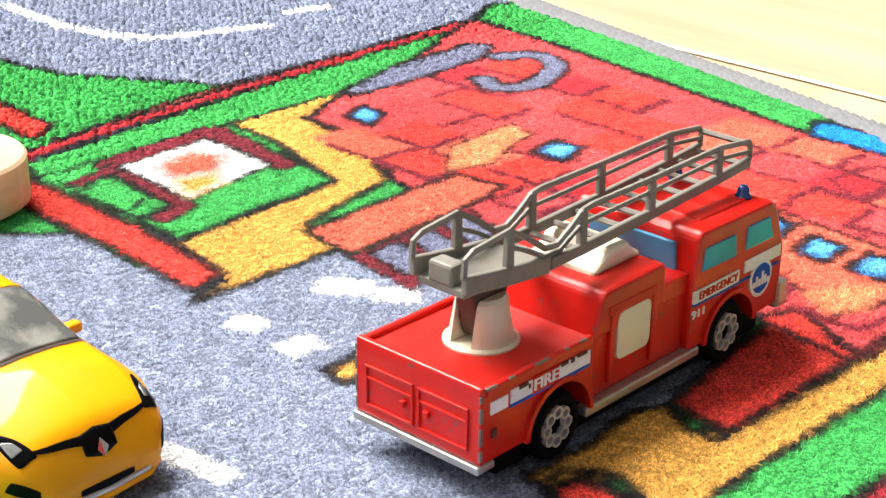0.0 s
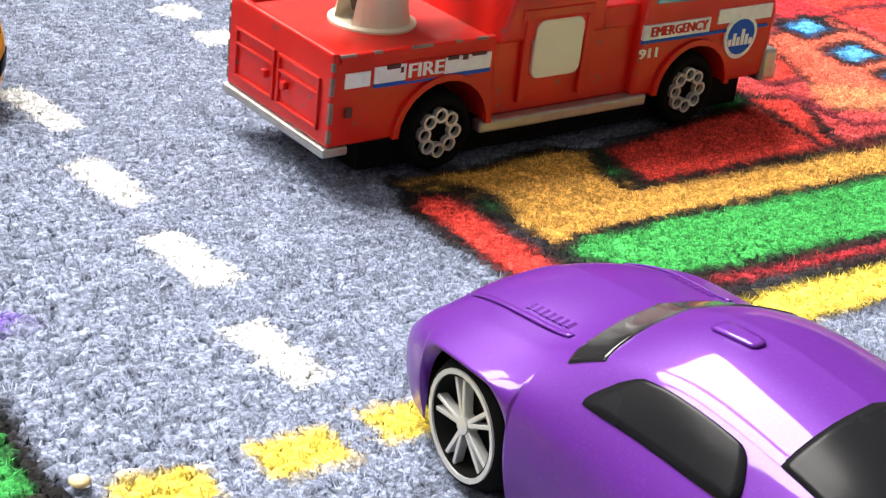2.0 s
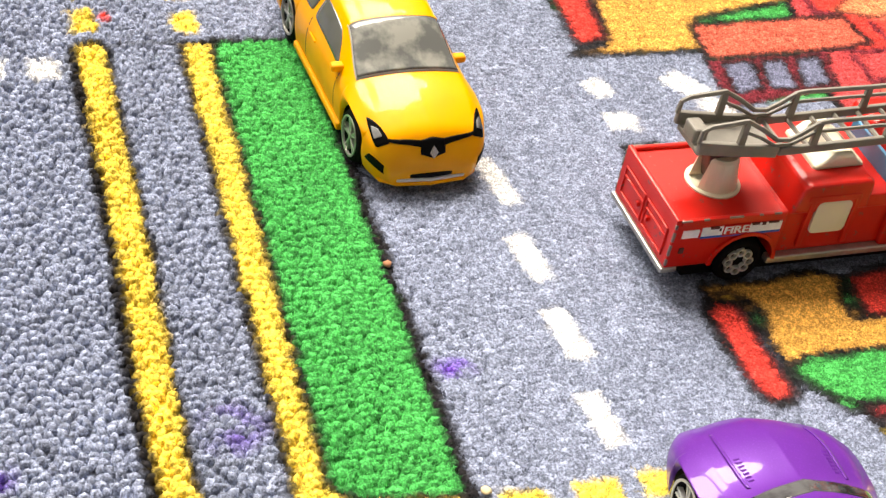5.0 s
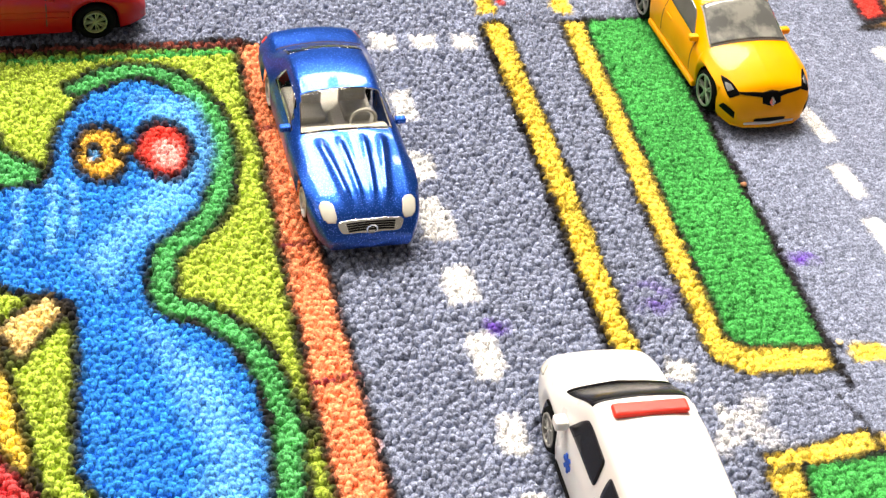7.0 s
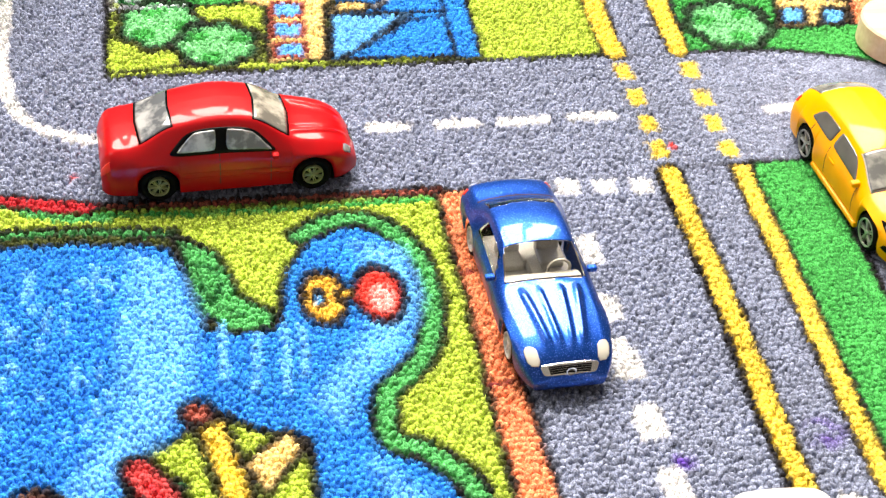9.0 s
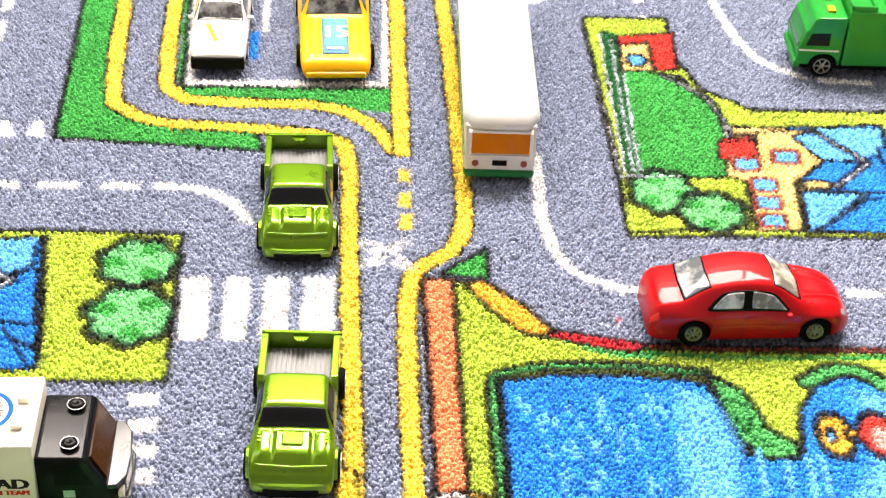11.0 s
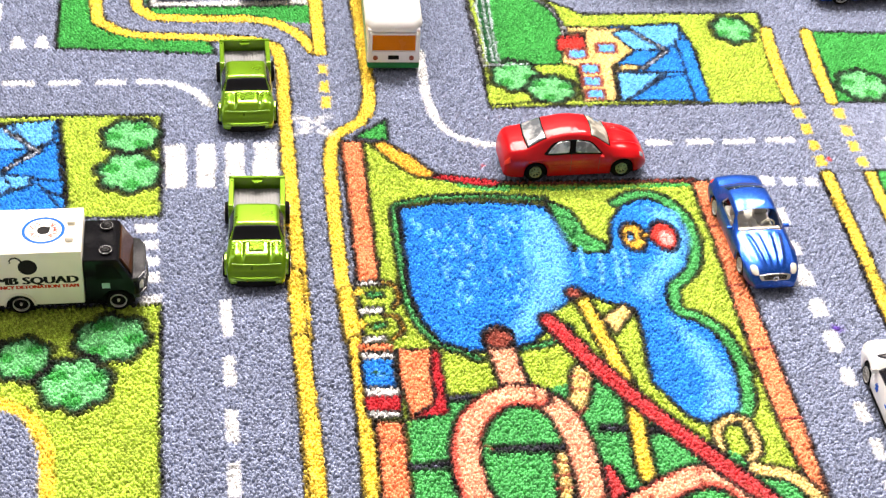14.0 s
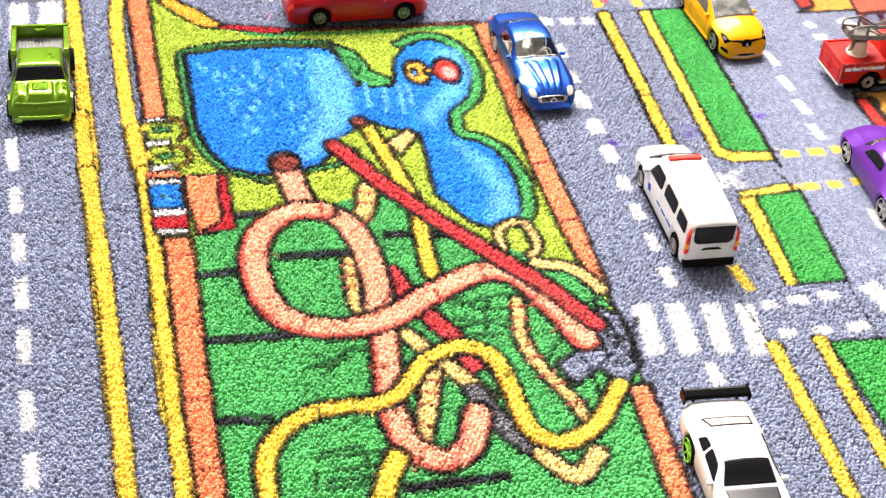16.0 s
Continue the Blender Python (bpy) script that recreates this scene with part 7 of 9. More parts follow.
    for k in range(10):
        x = -17.6 + 5.2 * k
        part("rung", tube([(x, -4.7, base(x) + 0.5), (x, 4.7, base(x) + 0.5)], 0.5), LADDER, ladder)
    part("end_bar", tube([(30.5, -4.7, 33.4), (30.5, 4.7, 33.4)], 0.5), LADDER, ladder)
    part("platform", bx(-36.4, -20, -4.4, 4.4, 27.2, 28.4, 0.3), LADDER, ladder, "grey plastic ladder platform")
    part("control_box", bx(-36.6, -33.6, -2.2, 2.2, 28.2, 31.4, 0.5), LADDER, ladder)
    return o


def slab(a, b, c, d, off):
    """A thin plate through four corners, thickened along off."""
    bm = bmesh.new()
    lo = [bm.verts.new(p) for p in (a, b, c, d)]
    hi = [bm.verts.new((p[0] + off[0], p[1] + off[1], p[2] + off[2])) for p in (a, b, c, d)]
    bm.faces.new(lo[::-1])
    bm.faces.new(hi)
    for k in range(4):
        bm.faces.new((lo[k], lo[(k + 1) % 4], hi[(k + 1) % 4], hi[k]))
    bmesh.ops.recalc_face_normals(bm, faces=bm.faces[:])
    return bm


fire_engine()


# ---- saloons and coupes ----
def car(name, label, x, y, heading, shell, paintwork, wheels, r, track, screen, rear, sides, pane, **kw):
    """A car from its shell, with windscreen, rear window, side panes, wheels and base. The panes are quads in x and v."""
    o = thing(name, label, "toy car", x, y, heading)
    holes = kw.get("open", False)
    if holes:
        for q in (screen, rear):
            if q:
                shell.hole([(q[0][0], q[0][1]), (q[1][0], q[1][1]), (q[2][0], q[2][1]), (q[3][0], q[3][1])])
        for q in sides:
            shell.hole(q)
    x0, x1 = shell.xs[0], shell.xs[-1]
    body = part("body", shell.body(), paintwork, o, "", True)
    p = part("windscreen", shell.patch(screen, across=True, lift=0.14), pane, body, kw.get("pane_label", ""), True)
    if rear:
        part("rear_window", shell.patch(rear, across=True, lift=0.14), kw.get("rear_pane", pane), body, "", True)
    for s in (1, -1):
        for q in sides:
            part("side_window", shell.patch(q, s, lift=0.14, rounding=0.6), kw.get("side_pane", pane), body, "", True)
    if holes:
        for c in body.children:
            c.visible_shadow = False
    hw = float(shell.rows[:, 0].max())
    base_plate(o, x0 + 2.5, x1 - 4.0, hw - 3.6, 6.5 if not holes else 5.4)
    style = kw.get("style", "spoke")
    four_wheels(o, wheels[0], wheels[1], track, r, kw.get("tyre", 4.6), spokes=kw.get("spokes", 5), rim=kw.get("rim", SILVER), style=style, hub=kw.get("hub", 0.7))
    return o, body


def mirror_pair(body, x, y, z, mat, size=1.6):
    for s in (1, -1):
        part("door_mirror", join(bx(x - size * 0.6, x + size * 0.6, min(s * (y - 0.8), s * (y + 1.9)), max(s * (y - 0.8), s * (y + 1.9)), z - size * 0.45, z + size * 0.5, 0.5)), mat, body)


def seam(shell, body, x, v0, v1, mat, side_only=True, width=0.16):
    """A door joint: a thin groove line laid on the skin."""
    for s in (1, -1):
        part("door_seam", shell.patch([(x - width, v0), (x + width, v0), (x + width, v1), (x - width, v1)], s, lift=0.02, n=2, m=8), mat, body)


SEAM = plain("seam_shadow_paint", (0.05, 0.02, 0.02), 0.6)


def saloon_creases(x, y):
    """Two soft creases that run together from the windscreen's corners to the nose, and a shallow roof edge."""
    k = np.clip((x - 15.5) / 2.5, 0, 1) * np.clip((33.0 - x) / 4, 0, 1)
    w = (33 - x) / 18
    return k * (0.5 * np.exp(-((y - 4.6 - 3.6 * w) / 0.7) ** 2) - 0.25 * np.exp(-((y - 3.0 - 3.4 * w) / 0.8) ** 2))


def red_saloon():
    sh = Shell([(-37.2, 10.6, 9.0, 8.6, 11.5), (-36.0, 12.8, 11.8, 10.4, 15.6), (-32.0, 14.1, 13.4, 11.2, 17.2), (-27.6, 14.5, 13.7, 11.2, 17.8), (-17.2, 14.7, 14.1, 10.2, 22.6), (-4, 14.7, 14.2, 10.2, 24.6), (5, 14.7, 14.0, 10.1, 23.4), (17, 14.7, 13.6, 11.4, 16.8), (24, 14.3, 12.8, 10.8, 15.4), (29.6, 13.0, 11.2, 9.8, 13.4), (33, 10.8, 9.0, 8.4, 10.6), (35.0, 8.2, 6.2, 6.4, 6.8)], 3.0, (-21.8, 21.6), 5.9, crown=0.8, relief=saloon_creases)
    o, body = car("saloon_car", "glossy red saloon car with spoked wheels on the printed road", 115.0, -25.0, 1.5, sh, RED_CAR, (-21.8, 21.6), 5.3, 13.6,
                  [(6.4, 7), (15.6, 7), (14.6, 4.7), (5.6, 4.85)], [(-18.0, 7), (-26.6, 7), (-25.8, 4.75), (-17.4, 4.9)],
                  [[(-17.0, 3.25), (-5.8, 3.2), (-5.4, 3.9), (-11.6, 3.88)], [(-2.8, 3.2), (10.6, 3.2), (4.8, 3.82), (-2.4, 3.92)]], PALE_GLASS, rear_pane=GREY_GLASS, side_pane=SIDE_GLASS, rim=plain("pale_rim_print", (0.34, 0.36, 0.18), 0.4), spokes=7, style="double", hub=0.56)
    for s in (1, -1):
        part("window_surround", sh.patch([(-20.0, 3.1), (12.8, 3.08), (5.2, 3.98), (-12.8, 4.02)], s, lift=0.07, n=24, rounding=1.0), BLACK, body, "black window surround", True)
    part("rear_window_surround", sh.patch([(-17.4, 7), (-27.2, 7), (-26.4, 4.6), (-16.8, 4.76)], across=True, lift=0.07), BLACK, body, "", True)
    part("windscreen_surround", sh.patch([(5.8, 7), (16.2, 7), (15.2, 4.56), (5.0, 4.72)], across=True, lift=0.07), BLACK, body, "", True)
    mirror_pair(body, 10.8, 13.8, 13.8, RED_CAR)
    for s in (1, -1):
        part("headlight", sh.patch([(30.4, 3.3), (32.8, 3.2), (33.2, 4.2), (31.0, 4.4)], s, lift=0.1, rounding=1.2), GREY_GLASS, body, "clear oval headlight", True)
        part("tail_light", sh.patch([(-37.2, 2.6), (-34.6, 2.7), (-34.8, 3.5), (-37.0, 3.4)], s, lift=0.15), LAMP_RED, body, "", True)
        for z in (1.3, 1.75):
            part("side_crease", sh.patch([(-15, z), (15, z), (15, z + 0.1), (-15, z + 0.1)], s, lift=0.08, n=40, m=2), RED_CAR, body, "", True)
    part("grille", sh.patch([(33.9, 7), (35.0, 7), (34.9, 6.2), (33.8, 6.2)], across=True, lift=0.1, n=4, m=4), BLACK, body)
    seam(sh, body, -4.7, 0.6, 3.1, SEAM)
    seam(sh, body, 9.5, 0.6, 3.1, SEAM)


red_saloon()


def bonnet_folds(x, y):
    """Two pairs of rounded folds that run together towards the grille."""
    k = np.clip((x - 10.5) / 3, 0, 1) * np.clip((32.5 - x) / 4, 0, 1)
    w = (32 - x) / 21
    return k * (0.75 * np.exp(-((y - 4.2 - 3.2 * w) / 1.0) ** 2) + 0.55 * np.exp(-((y - 1.4 - 1.6 * w) / 0.8) ** 2))


def blue_roadster():
    sh = Shell([(-36.6, 10.6, 7.6, 8.8, 9.6), (-35.0, 12.6, 10.4, 10.2, 13.6), (-30, 13.4, 11.8, 10.8, 15.2), (-24.6, 13.6, 12.2, 10.6, 15.6), (-17.5, 13.5, 12.5, 9.6, 19.0), (-8, 13.4, 12.5, 9.8, 20.0), (-0.8, 13.4, 12.4, 9.8, 19.2), (9.6, 13.6, 12.2, 11.0, 14.2), (20, 13.5, 11.6, 10.8, 13.3), (28, 12.9, 10.6, 10.2, 11.9), (33.4, 11.6, 8.6, 9.2, 9.8), (36.6, 9.4, 5.6, 7.2, 5.8)], 3.0, (-21.5, 21.5), 5.7, crown=0.9, relief=bonnet_folds)
    o, body = car("roadster_car", "metallic blue hardtop roadster with pale headlights, wheels on the kerb line", 188.6, -92.3, -89.0, sh, BLUE, (-21.5, 21.5), 5.0, 12.4,
                  [(-1.2, 7), (9.4, 7), (8.6, 4.1), (-0.8, 4.3)], [(-17.4, 7), (-22.4, 7), (-22.2, 4.6), (-17.0, 4.4)],
                  [[(-14.6, 3.2), (6.2, 3.15), (-0.6, 3.95), (-12.6, 3.98)]], CLEAR, open=True, spokes=6, rim=SILVER)
    part("interior", join(bx(-18, 8, -10, 10, 4.6, 8.6, 0.6), prism([(3.0, 8), (10.6, 8), (10.2, 12.8), (6.4, 13.8), (3.4, 12.6)], -10.4, 10.4, "Y", 0.6), bx(-4, 4, -1.5, 1.5, 8, 11.4, 0.4)), INTERIOR, o, "beige moulded interior with dashboard")
    part("steering_wheel", lathe([(2.6, 0.5), (3.1, 0.9), (3.4, 0.5), (3.1, 0.0), (2.6, 0.2)], 20, "X", (2.6, 5.2, 13.0), caps=False), INTERIOR, o, "", True)
    for s in (1, -1):
        part("seat", join(bx(-9, -2.5, s * 5.4 - 3.2, s * 5.4 + 3.2, 8.2, 10.4, 0.7), bx(-11.4, -8.6, s * 5.4 - 3.2, s * 5.4 + 3.2, 8.6, 16.2, 0.8)), INTERIOR, o)
    mirror_pair(body, 4.6, 13.2, 13.4, BLUE, 1.6)
    for s in (1, -1):
        part("headlight", sh.patch([(29.5, 3.55), (33.9, 3.4), (34.4, 5.0), (30.2, 5.1)], s, lift=0.4, rounding=1.8, n=16, m=12), LAMP_WHITE, body, "cream oval headlight", True)
        part("tail_light", sh.patch([(-36.0, 2.9), (-32.0, 3.2), (-32.4, 3.8), (-35.8, 3.6)], s, lift=0.14), LAMP_RED, body, "", True)
    g = part("grille", sh.patch([(34.5, 7), (36.3, 7), (35.9, 4.85), (34.2, 4.75)], across=True, lift=0.35, n=6, m=8, rounding=0.8), CHROME, body, "chrome radiator grille with slats")
    for k in range(4):
        part("slat", sh.patch([(34.8 + 0.32 * k, 7), (35.0 + 0.32 * k, 7), (34.86 + 0.32 * k, 5.5), (34.66 + 0.32 * k, 5.5)], across=True, lift=0.5, n=1, m=6), BLACK, g)
    part("badge", lathe([(1.15, 36.1), (1.35, 36.5), (1.0, 36.6), (0.9, 36.2)], 18, "X", (0, 0, 8.2), caps=False), CHROME, g, "round chrome badge")
    part("bumper", prism([(32.4, -10.6), (35.4, -9.0), (36.8, -5.0), (37.2, 0), (36.8, 5.0), (35.4, 9.0), (32.4, 10.6)], 3.0, 5.6, "Z", 0.9), BLUE, body)
    part("rear_bumper", bx(-37.4, -35.4, -11.6, 11.6, 3.4, 7.6, 0.8), BLUE, body)
    part("rear_deck_line", sh.patch([(-24.8, 7), (-24.4, 7), (-24.2, 4.1), (-24.6, 4.1)], across=True, lift=0.05, n=2, m=10), SEAM, body)
    part("roof_line", sh.patch([(-1.0, 7), (-0.7, 7), (-0.7, 4.2), (-1.0, 4.2)], across=True, lift=0.22, n=2, m=10), BLUE, body)
    seam(sh, body, 7.2, 0.6, 3.1, SEAM)
    seam(sh, body, -13.2, 0.6, 3.1, SEAM)


blue_roadster()


SHADED_LENS = painted_pane("clear_grey_lens", (0.04, 0.04, 0.045), (0.22, 0.22, 0.22))


def yellow_hatchback():
    sh = Shell([(-36.2, 10.8, 9.0, 8.8, 11.5), (-35.0, 12.6, 12.0, 9.4, 15.8), (-31, 13.5, 13.2, 9.4, 18.6), (-24, 13.7, 13.2, 9.6, 20.6), (-8, 13.6, 12.9, 9.9, 21.4), (4, 13.5, 12.6, 9.8, 20.6), (16.4, 13.5, 12.4, 11.0, 14.9), (23, 13.4, 11.8, 10.8, 14.0), (28, 12.8, 10.6, 10.0, 12.6), (31.4, 11.8, 9.2, 9.6, 11.0), (33.2, 10.4, 7.2, 8.4, 8.2), (34.2, 8.6, 5.2, 6.8, 5.2)], 2.8, (-21.6, 21.6), 6.0, crown=0.9)
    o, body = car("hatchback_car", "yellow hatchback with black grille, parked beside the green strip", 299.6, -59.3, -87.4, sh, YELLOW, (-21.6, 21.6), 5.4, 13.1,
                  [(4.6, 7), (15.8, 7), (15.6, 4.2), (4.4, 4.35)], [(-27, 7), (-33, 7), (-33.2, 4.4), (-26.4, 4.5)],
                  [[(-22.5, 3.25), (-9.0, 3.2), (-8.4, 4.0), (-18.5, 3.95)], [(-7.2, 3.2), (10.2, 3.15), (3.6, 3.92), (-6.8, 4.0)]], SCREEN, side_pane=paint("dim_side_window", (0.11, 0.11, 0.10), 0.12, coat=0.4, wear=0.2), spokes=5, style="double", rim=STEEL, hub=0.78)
    mirror_pair(body, 10.2, 12.6, 14.0, YELLOW, 1.7)
    part("windscreen_seal", sh.patch([(4.1, 7), (16.3, 7), (16.1, 4.05), (3.9, 4.2)], across=True, lift=0.08), SILVER, body, "silver line round the windscreen", True)
    part("windscreen_frame", sh.patch([(4.0, 7), (4.6, 7), (4.4, 4.3), (3.8, 4.3)], across=True, lift=0.2, n=2, m=10), YELLOW, body)
    part("grille", sh.patch([(32.2, 7), (33.0, 7), (31.3, 4.5), (30.9, 4.5)], across=True, lift=0.16, n=6, m=12), BLACK, body, "black V-shaped grille", True)
    part("grille_shield", sh.patch([(31.7, 7), (33.6, 7), (33.2, 6.3), (31.9, 6.4)], across=True, lift=0.2, n=6, m=6), BLACK, body, "", True)
    part("badge", verts_mm(slab((33.6, 0, 7.4), (33.2, -0.9, 8.6), (32.5, 0, 9.9), (33.2, 0.9, 8.6), (0.5, 0, 0.35))), CHROME, body, "diamond-shaped chrome badge")
    for s in (1, -1):
        hl = part("headlight", sh.patch([(24.8, 3.5), (31.2, 3.05), (31.6, 4.6), (28.4, 4.15)], s, lift=0.12, rounding=0.7), BLACK, body, "slim dark headlight", True)
        part("lens", sh.patch([(27.2, 3.5), (29.8, 3.3), (30.2, 4.0), (28.6, 3.9)], s, lift=0.24, rounding=0.6), SHADED_LENS, hl, "", True)
        part("air_intake", sh.patch([(29.2, 1.2), (33.4, 1.4), (33.2, 2.6), (30.4, 2.0)], s, lift=0.16), BLACK, body, "", True)
        part("side_skirt", prism([(-15.4, 2.0), (15.4, 2.0), (15.0, 3.6), (-15.0, 3.6)], *sorted((s * 12.0, s * 13.5)), "Y", 0.4), YELLOW, body)
        part("door_handle", sh.patch([(-6.0, 2.45), (-2.6, 2.45), (-2.6, 2.62), (-6.0, 2.62)], s, lift=0.4, n=6, m=2), YELLOW, body)
        part("tail_light", sh.patch([(-35.8, 3.0), (-32.5, 3.05), (-32.8, 3.5), (-35.6, 3.5)], s, lift=0.16), LAMP_RED, body, "", True)
    part("front_lip", prism([(28.0, -11.6), (32.6, -10.2), (34.6, -7.0), (35.2, 0), (34.6, 7.0), (32.6, 10.2), (28.0, 11.6)], 2.0, 2.9, "Z", 0.3), YELLOW, body)
    part("lip_trim", prism([(28.0, -11.4), (32.6, -10.0), (34.4, -6.8), (35.0, 0), (34.4, 6.8), (32.6, 10.0), (28.0, 11.4)], 2.9, 3.5, "Z", 0.1), SILVER, body, "silver bumper line")
    part("lower_grille", prism([(28.0, -10.9), (32.4, -9.6), (34.0, -6.6), (34.6, 0), (34.0, 6.6), (32.4, 9.6), (28.0, 10.9)], 3.5, 4.5, "Z", 0.1), BLACK, body, "black lower intake")
    seam(sh, body, -7.8, 0.6, 3.1, SEAM)
    seam(sh, body, 11.0, 0.6, 3.1, SEAM)
    seam(sh, body, -19.0, 1.6, 3.1, SEAM)


yellow_hatchback()


SHADED_GLASS = painted_pane("shaded_grey_screen", (0.018, 0.018, 0.02), (0.10, 0.10, 0.105))


def purple_coupe():
    sh = Shell([(-37, 10.4, 9.4, 8.8, 11.2), (-35.5, 13.2, 12.0, 10.4, 13.8), (-28, 15.4, 12.8, 11.0, 15.4), (-20, 15.6, 12.8, 10.4, 17.4), (-10, 15.1, 12.6, 9.8, 19.2), (2, 14.8, 12.6, 9.7, 19.6), (9, 14.9, 12.7, 10.2, 18.6), (17, 15.3, 12.6, 11.6, 15.3), (25, 15.5, 12.2, 12.2, 14.2), (30.5, 14.8, 11.0, 11.6, 12.6), (34.6, 13.0, 8.8, 10.2, 10.2), (37.2, 10.4, 6.8, 8.0, 7.6)], 2.6, (-21.9, 21.9), 6.5, crown=1.9, blur=2.0)
    o, body = car("sports_coupe_car", "metallic purple sports coupe with smoked windows on the road", 328.6, -206.4, 86.6, sh, PURPLE, (-21.9, 21.9), 5.9, 14.7,
                  [(12.9, 7), (16.4, 7), (13.6, 4.0), (10.6, 4.3)], [(-7.0, 7), (-19.5, 7), (-17.6, 4.5), (-8.0, 4.5)],
                  [[(-7.8, 3.5), (10.2, 3.38), (6.4, 4.2), (-4.8, 4.3)]], SHADED_GLASS, rear_pane=DARK_GLASS, side_pane=DARK_GLASS, spokes=5, style="double", rim=SILVER, hub=0.84, tyre=5.2, pane_label="smoked windscreen")
    part("roof_scoop", sh.patch([(2.6, 6.35), (7.4, 6.3), (7.4, 6.75), (2.6, 6.7)], 1, lift=0.3, n=8, m=4, rounding=0.8), PURPLE, body, "", True)
    for s in (1, -1):
        part("bonnet_crease", sh.patch([(17, 5.2), (31, 5.2), (31, 5.34), (17, 5.34)], s, lift=0.2, n=30, m=2), PURPLE, body, "", True)
        for k in range(7):
            part("bonnet_vent", sh.patch([(18.4 + 0.85 * k, 5.45), (18.8 + 0.85 * k, 5.45), (18.8 + 0.85 * k, 5.62), (18.4 + 0.85 * k, 5.62)], s, lift=0.2, n=1, m=1), PURPLE, body)
    part("side_blade", join(bx(-15, 15, -13.4, -12.4, 2.2, 3.6, 0.4), bx(-15, 15, 12.4, 13.4, 2.2, 3.6, 0.4)), STEEL, o, "grey metal sill")


purple_coupe()


def medical_van():
    sh = Shell([(-37.6, 10.8, 14.6, 9.8, 24.0), (-36.6, 11.6, 14.8, 10.2, 25.2), (-20, 12.3, 14.8, 10.4, 26.3), (0, 12.5, 14.8, 10.4, 26.6), (9, 12.5, 14.6, 10.0, 26.0), (22.5, 12.6, 14.0, 11.0, 17.4), (30, 12.2, 12.8, 10.6, 15.8), (35, 11.2, 11.0, 9.6, 13.4), (38.2, 9.0, 8.4, 7.6, 10.2), (39.6, 6.8, 6.6, 5.6, 7.8)], 2.8, (-26, 22.8), 5.8, crown=0.6)
    o, body = car("medical_van", "white medical van with a red light bar, smoked windows", 223.4, -213.0, 88.0, sh, WHITE, (-26, 22.8), 5.0, 12.0,
                  [(10.6, 7), (21.2, 7), (20.0, 4.2), (10.4, 4.35)], None,
                  [[(-33.5, 3.2), (-22.5, 3.2), (-22.8, 3.92), (-32.5, 3.92)], [(-20.5, 3.2), (-5.5, 3.2), (-5.8, 3.95), (-20.2, 3.95)], [(-2.8, 3.15), (14.2, 3.1), (8.8, 3.9), (-2.4, 3.95)]], DARK_GLASS, spokes=10, rim=STEEL, hub=0.7)
    part("light_bar", join(bx(4.8, 8.0, -7.4, 7.4, 26.5, 27.9, 0.6, 3)), LAMP_RED, body, "red plastic light bar")
    part("tailgate_window", prism([(-8.6, 16.4), (-6.8, 14.8), (6.8, 14.8), (8.6, 16.4), (8.9, 23.4), (-8.9, 23.4)], -38.1, -37.3, "X", 0.25), DARK_GLASS, body, "smoked tailgate window")
    part("tailgate_handle", prism([(-4.6, 11.6), (4.6, 11.6), (3.0, 12.5), (-3.0, 12.5)], -38.2, -37.4, "X", 0.15), BLACK, body)
    part("rear_bumper", bx(-38.4, -35.0, -11.2, 11.2, 2.6, 6.6, 0.7), CHASSIS, o, "black lower bumper")
    for s in (1, -1):
        part("tail_light", prism([(s * 9.9, 10.6), (s * 11.6, 9.6), (s * 11.4, 19.0), (s * 10.2, 22.6)], -37.9, -36.0, "X", 0.2), LAMP_RED, body, "tall red and amber tail light")
        part("reflector", prism([(s * 10.2, 15.0), (s * 11.7, 15.0), (s * 11.6, 12.6), (s * 10.1, 12.6)], -38.1, -37.0, "X", 0.1), PRINT_AMBER, body)
        for a in (0, 60, 120):
            b = box(-1.9, 1.9, -0.15, 0.15, -0.42, 0.42)
            bmesh.ops.rotate(b, verts=b.verts, matrix=Matrix.Rotation(radians(a), 3, "Y"), cent=(0, 0, 0))
            bmesh.ops.translate(b, vec=(9.4, s * 12.55, 10.2), verts=b.verts)
            part("star_bar", verts_mm(b), PRINT_BLUE, body, "blue six-armed star decal")
        for k, (xa, xb) in enumerate(((-20, -14), (-12.5, -7), (-5.5, -1))):
            part("decal_bar", sh.patch([(xa, 1.7), (xb, 1.7), (xb, 2.0), (xa, 2.0)], s, lift=0.08, n=4, m=2), PRINT_BLUE, body, "blue bars of small writing")
        part("headlight", sh.patch([(31.5, 2.7), (37.4, 2.5), (37.0, 3.4), (32.5, 3.8)], s, lift=0.16, rounding=0.6), LAMP_WHITE, body, "", True)
    for s in (1, -1):
        part("lower_skirt", bx(-19.5, 16.5, *sorted((s * 10.6, s * 12.0)), 1.8, 3.8, 0.4), CHASSIS, o, "black sill")
    mirror_pair(body, 15.2, 12.6, 15.4, WHITE, 2.4)
    part("wiper_trough", sh.patch([(21.6, 7), (22.3, 7), (20.9, 4.2), (20.3, 4.2)], across=True, lift=0.2, n=2, m=10), BLACK, body)
    for x in (-4.2, -21.4, 16.2):
        seam(sh, body, x, 0.6, 3.05, STEEL)


medical_van()


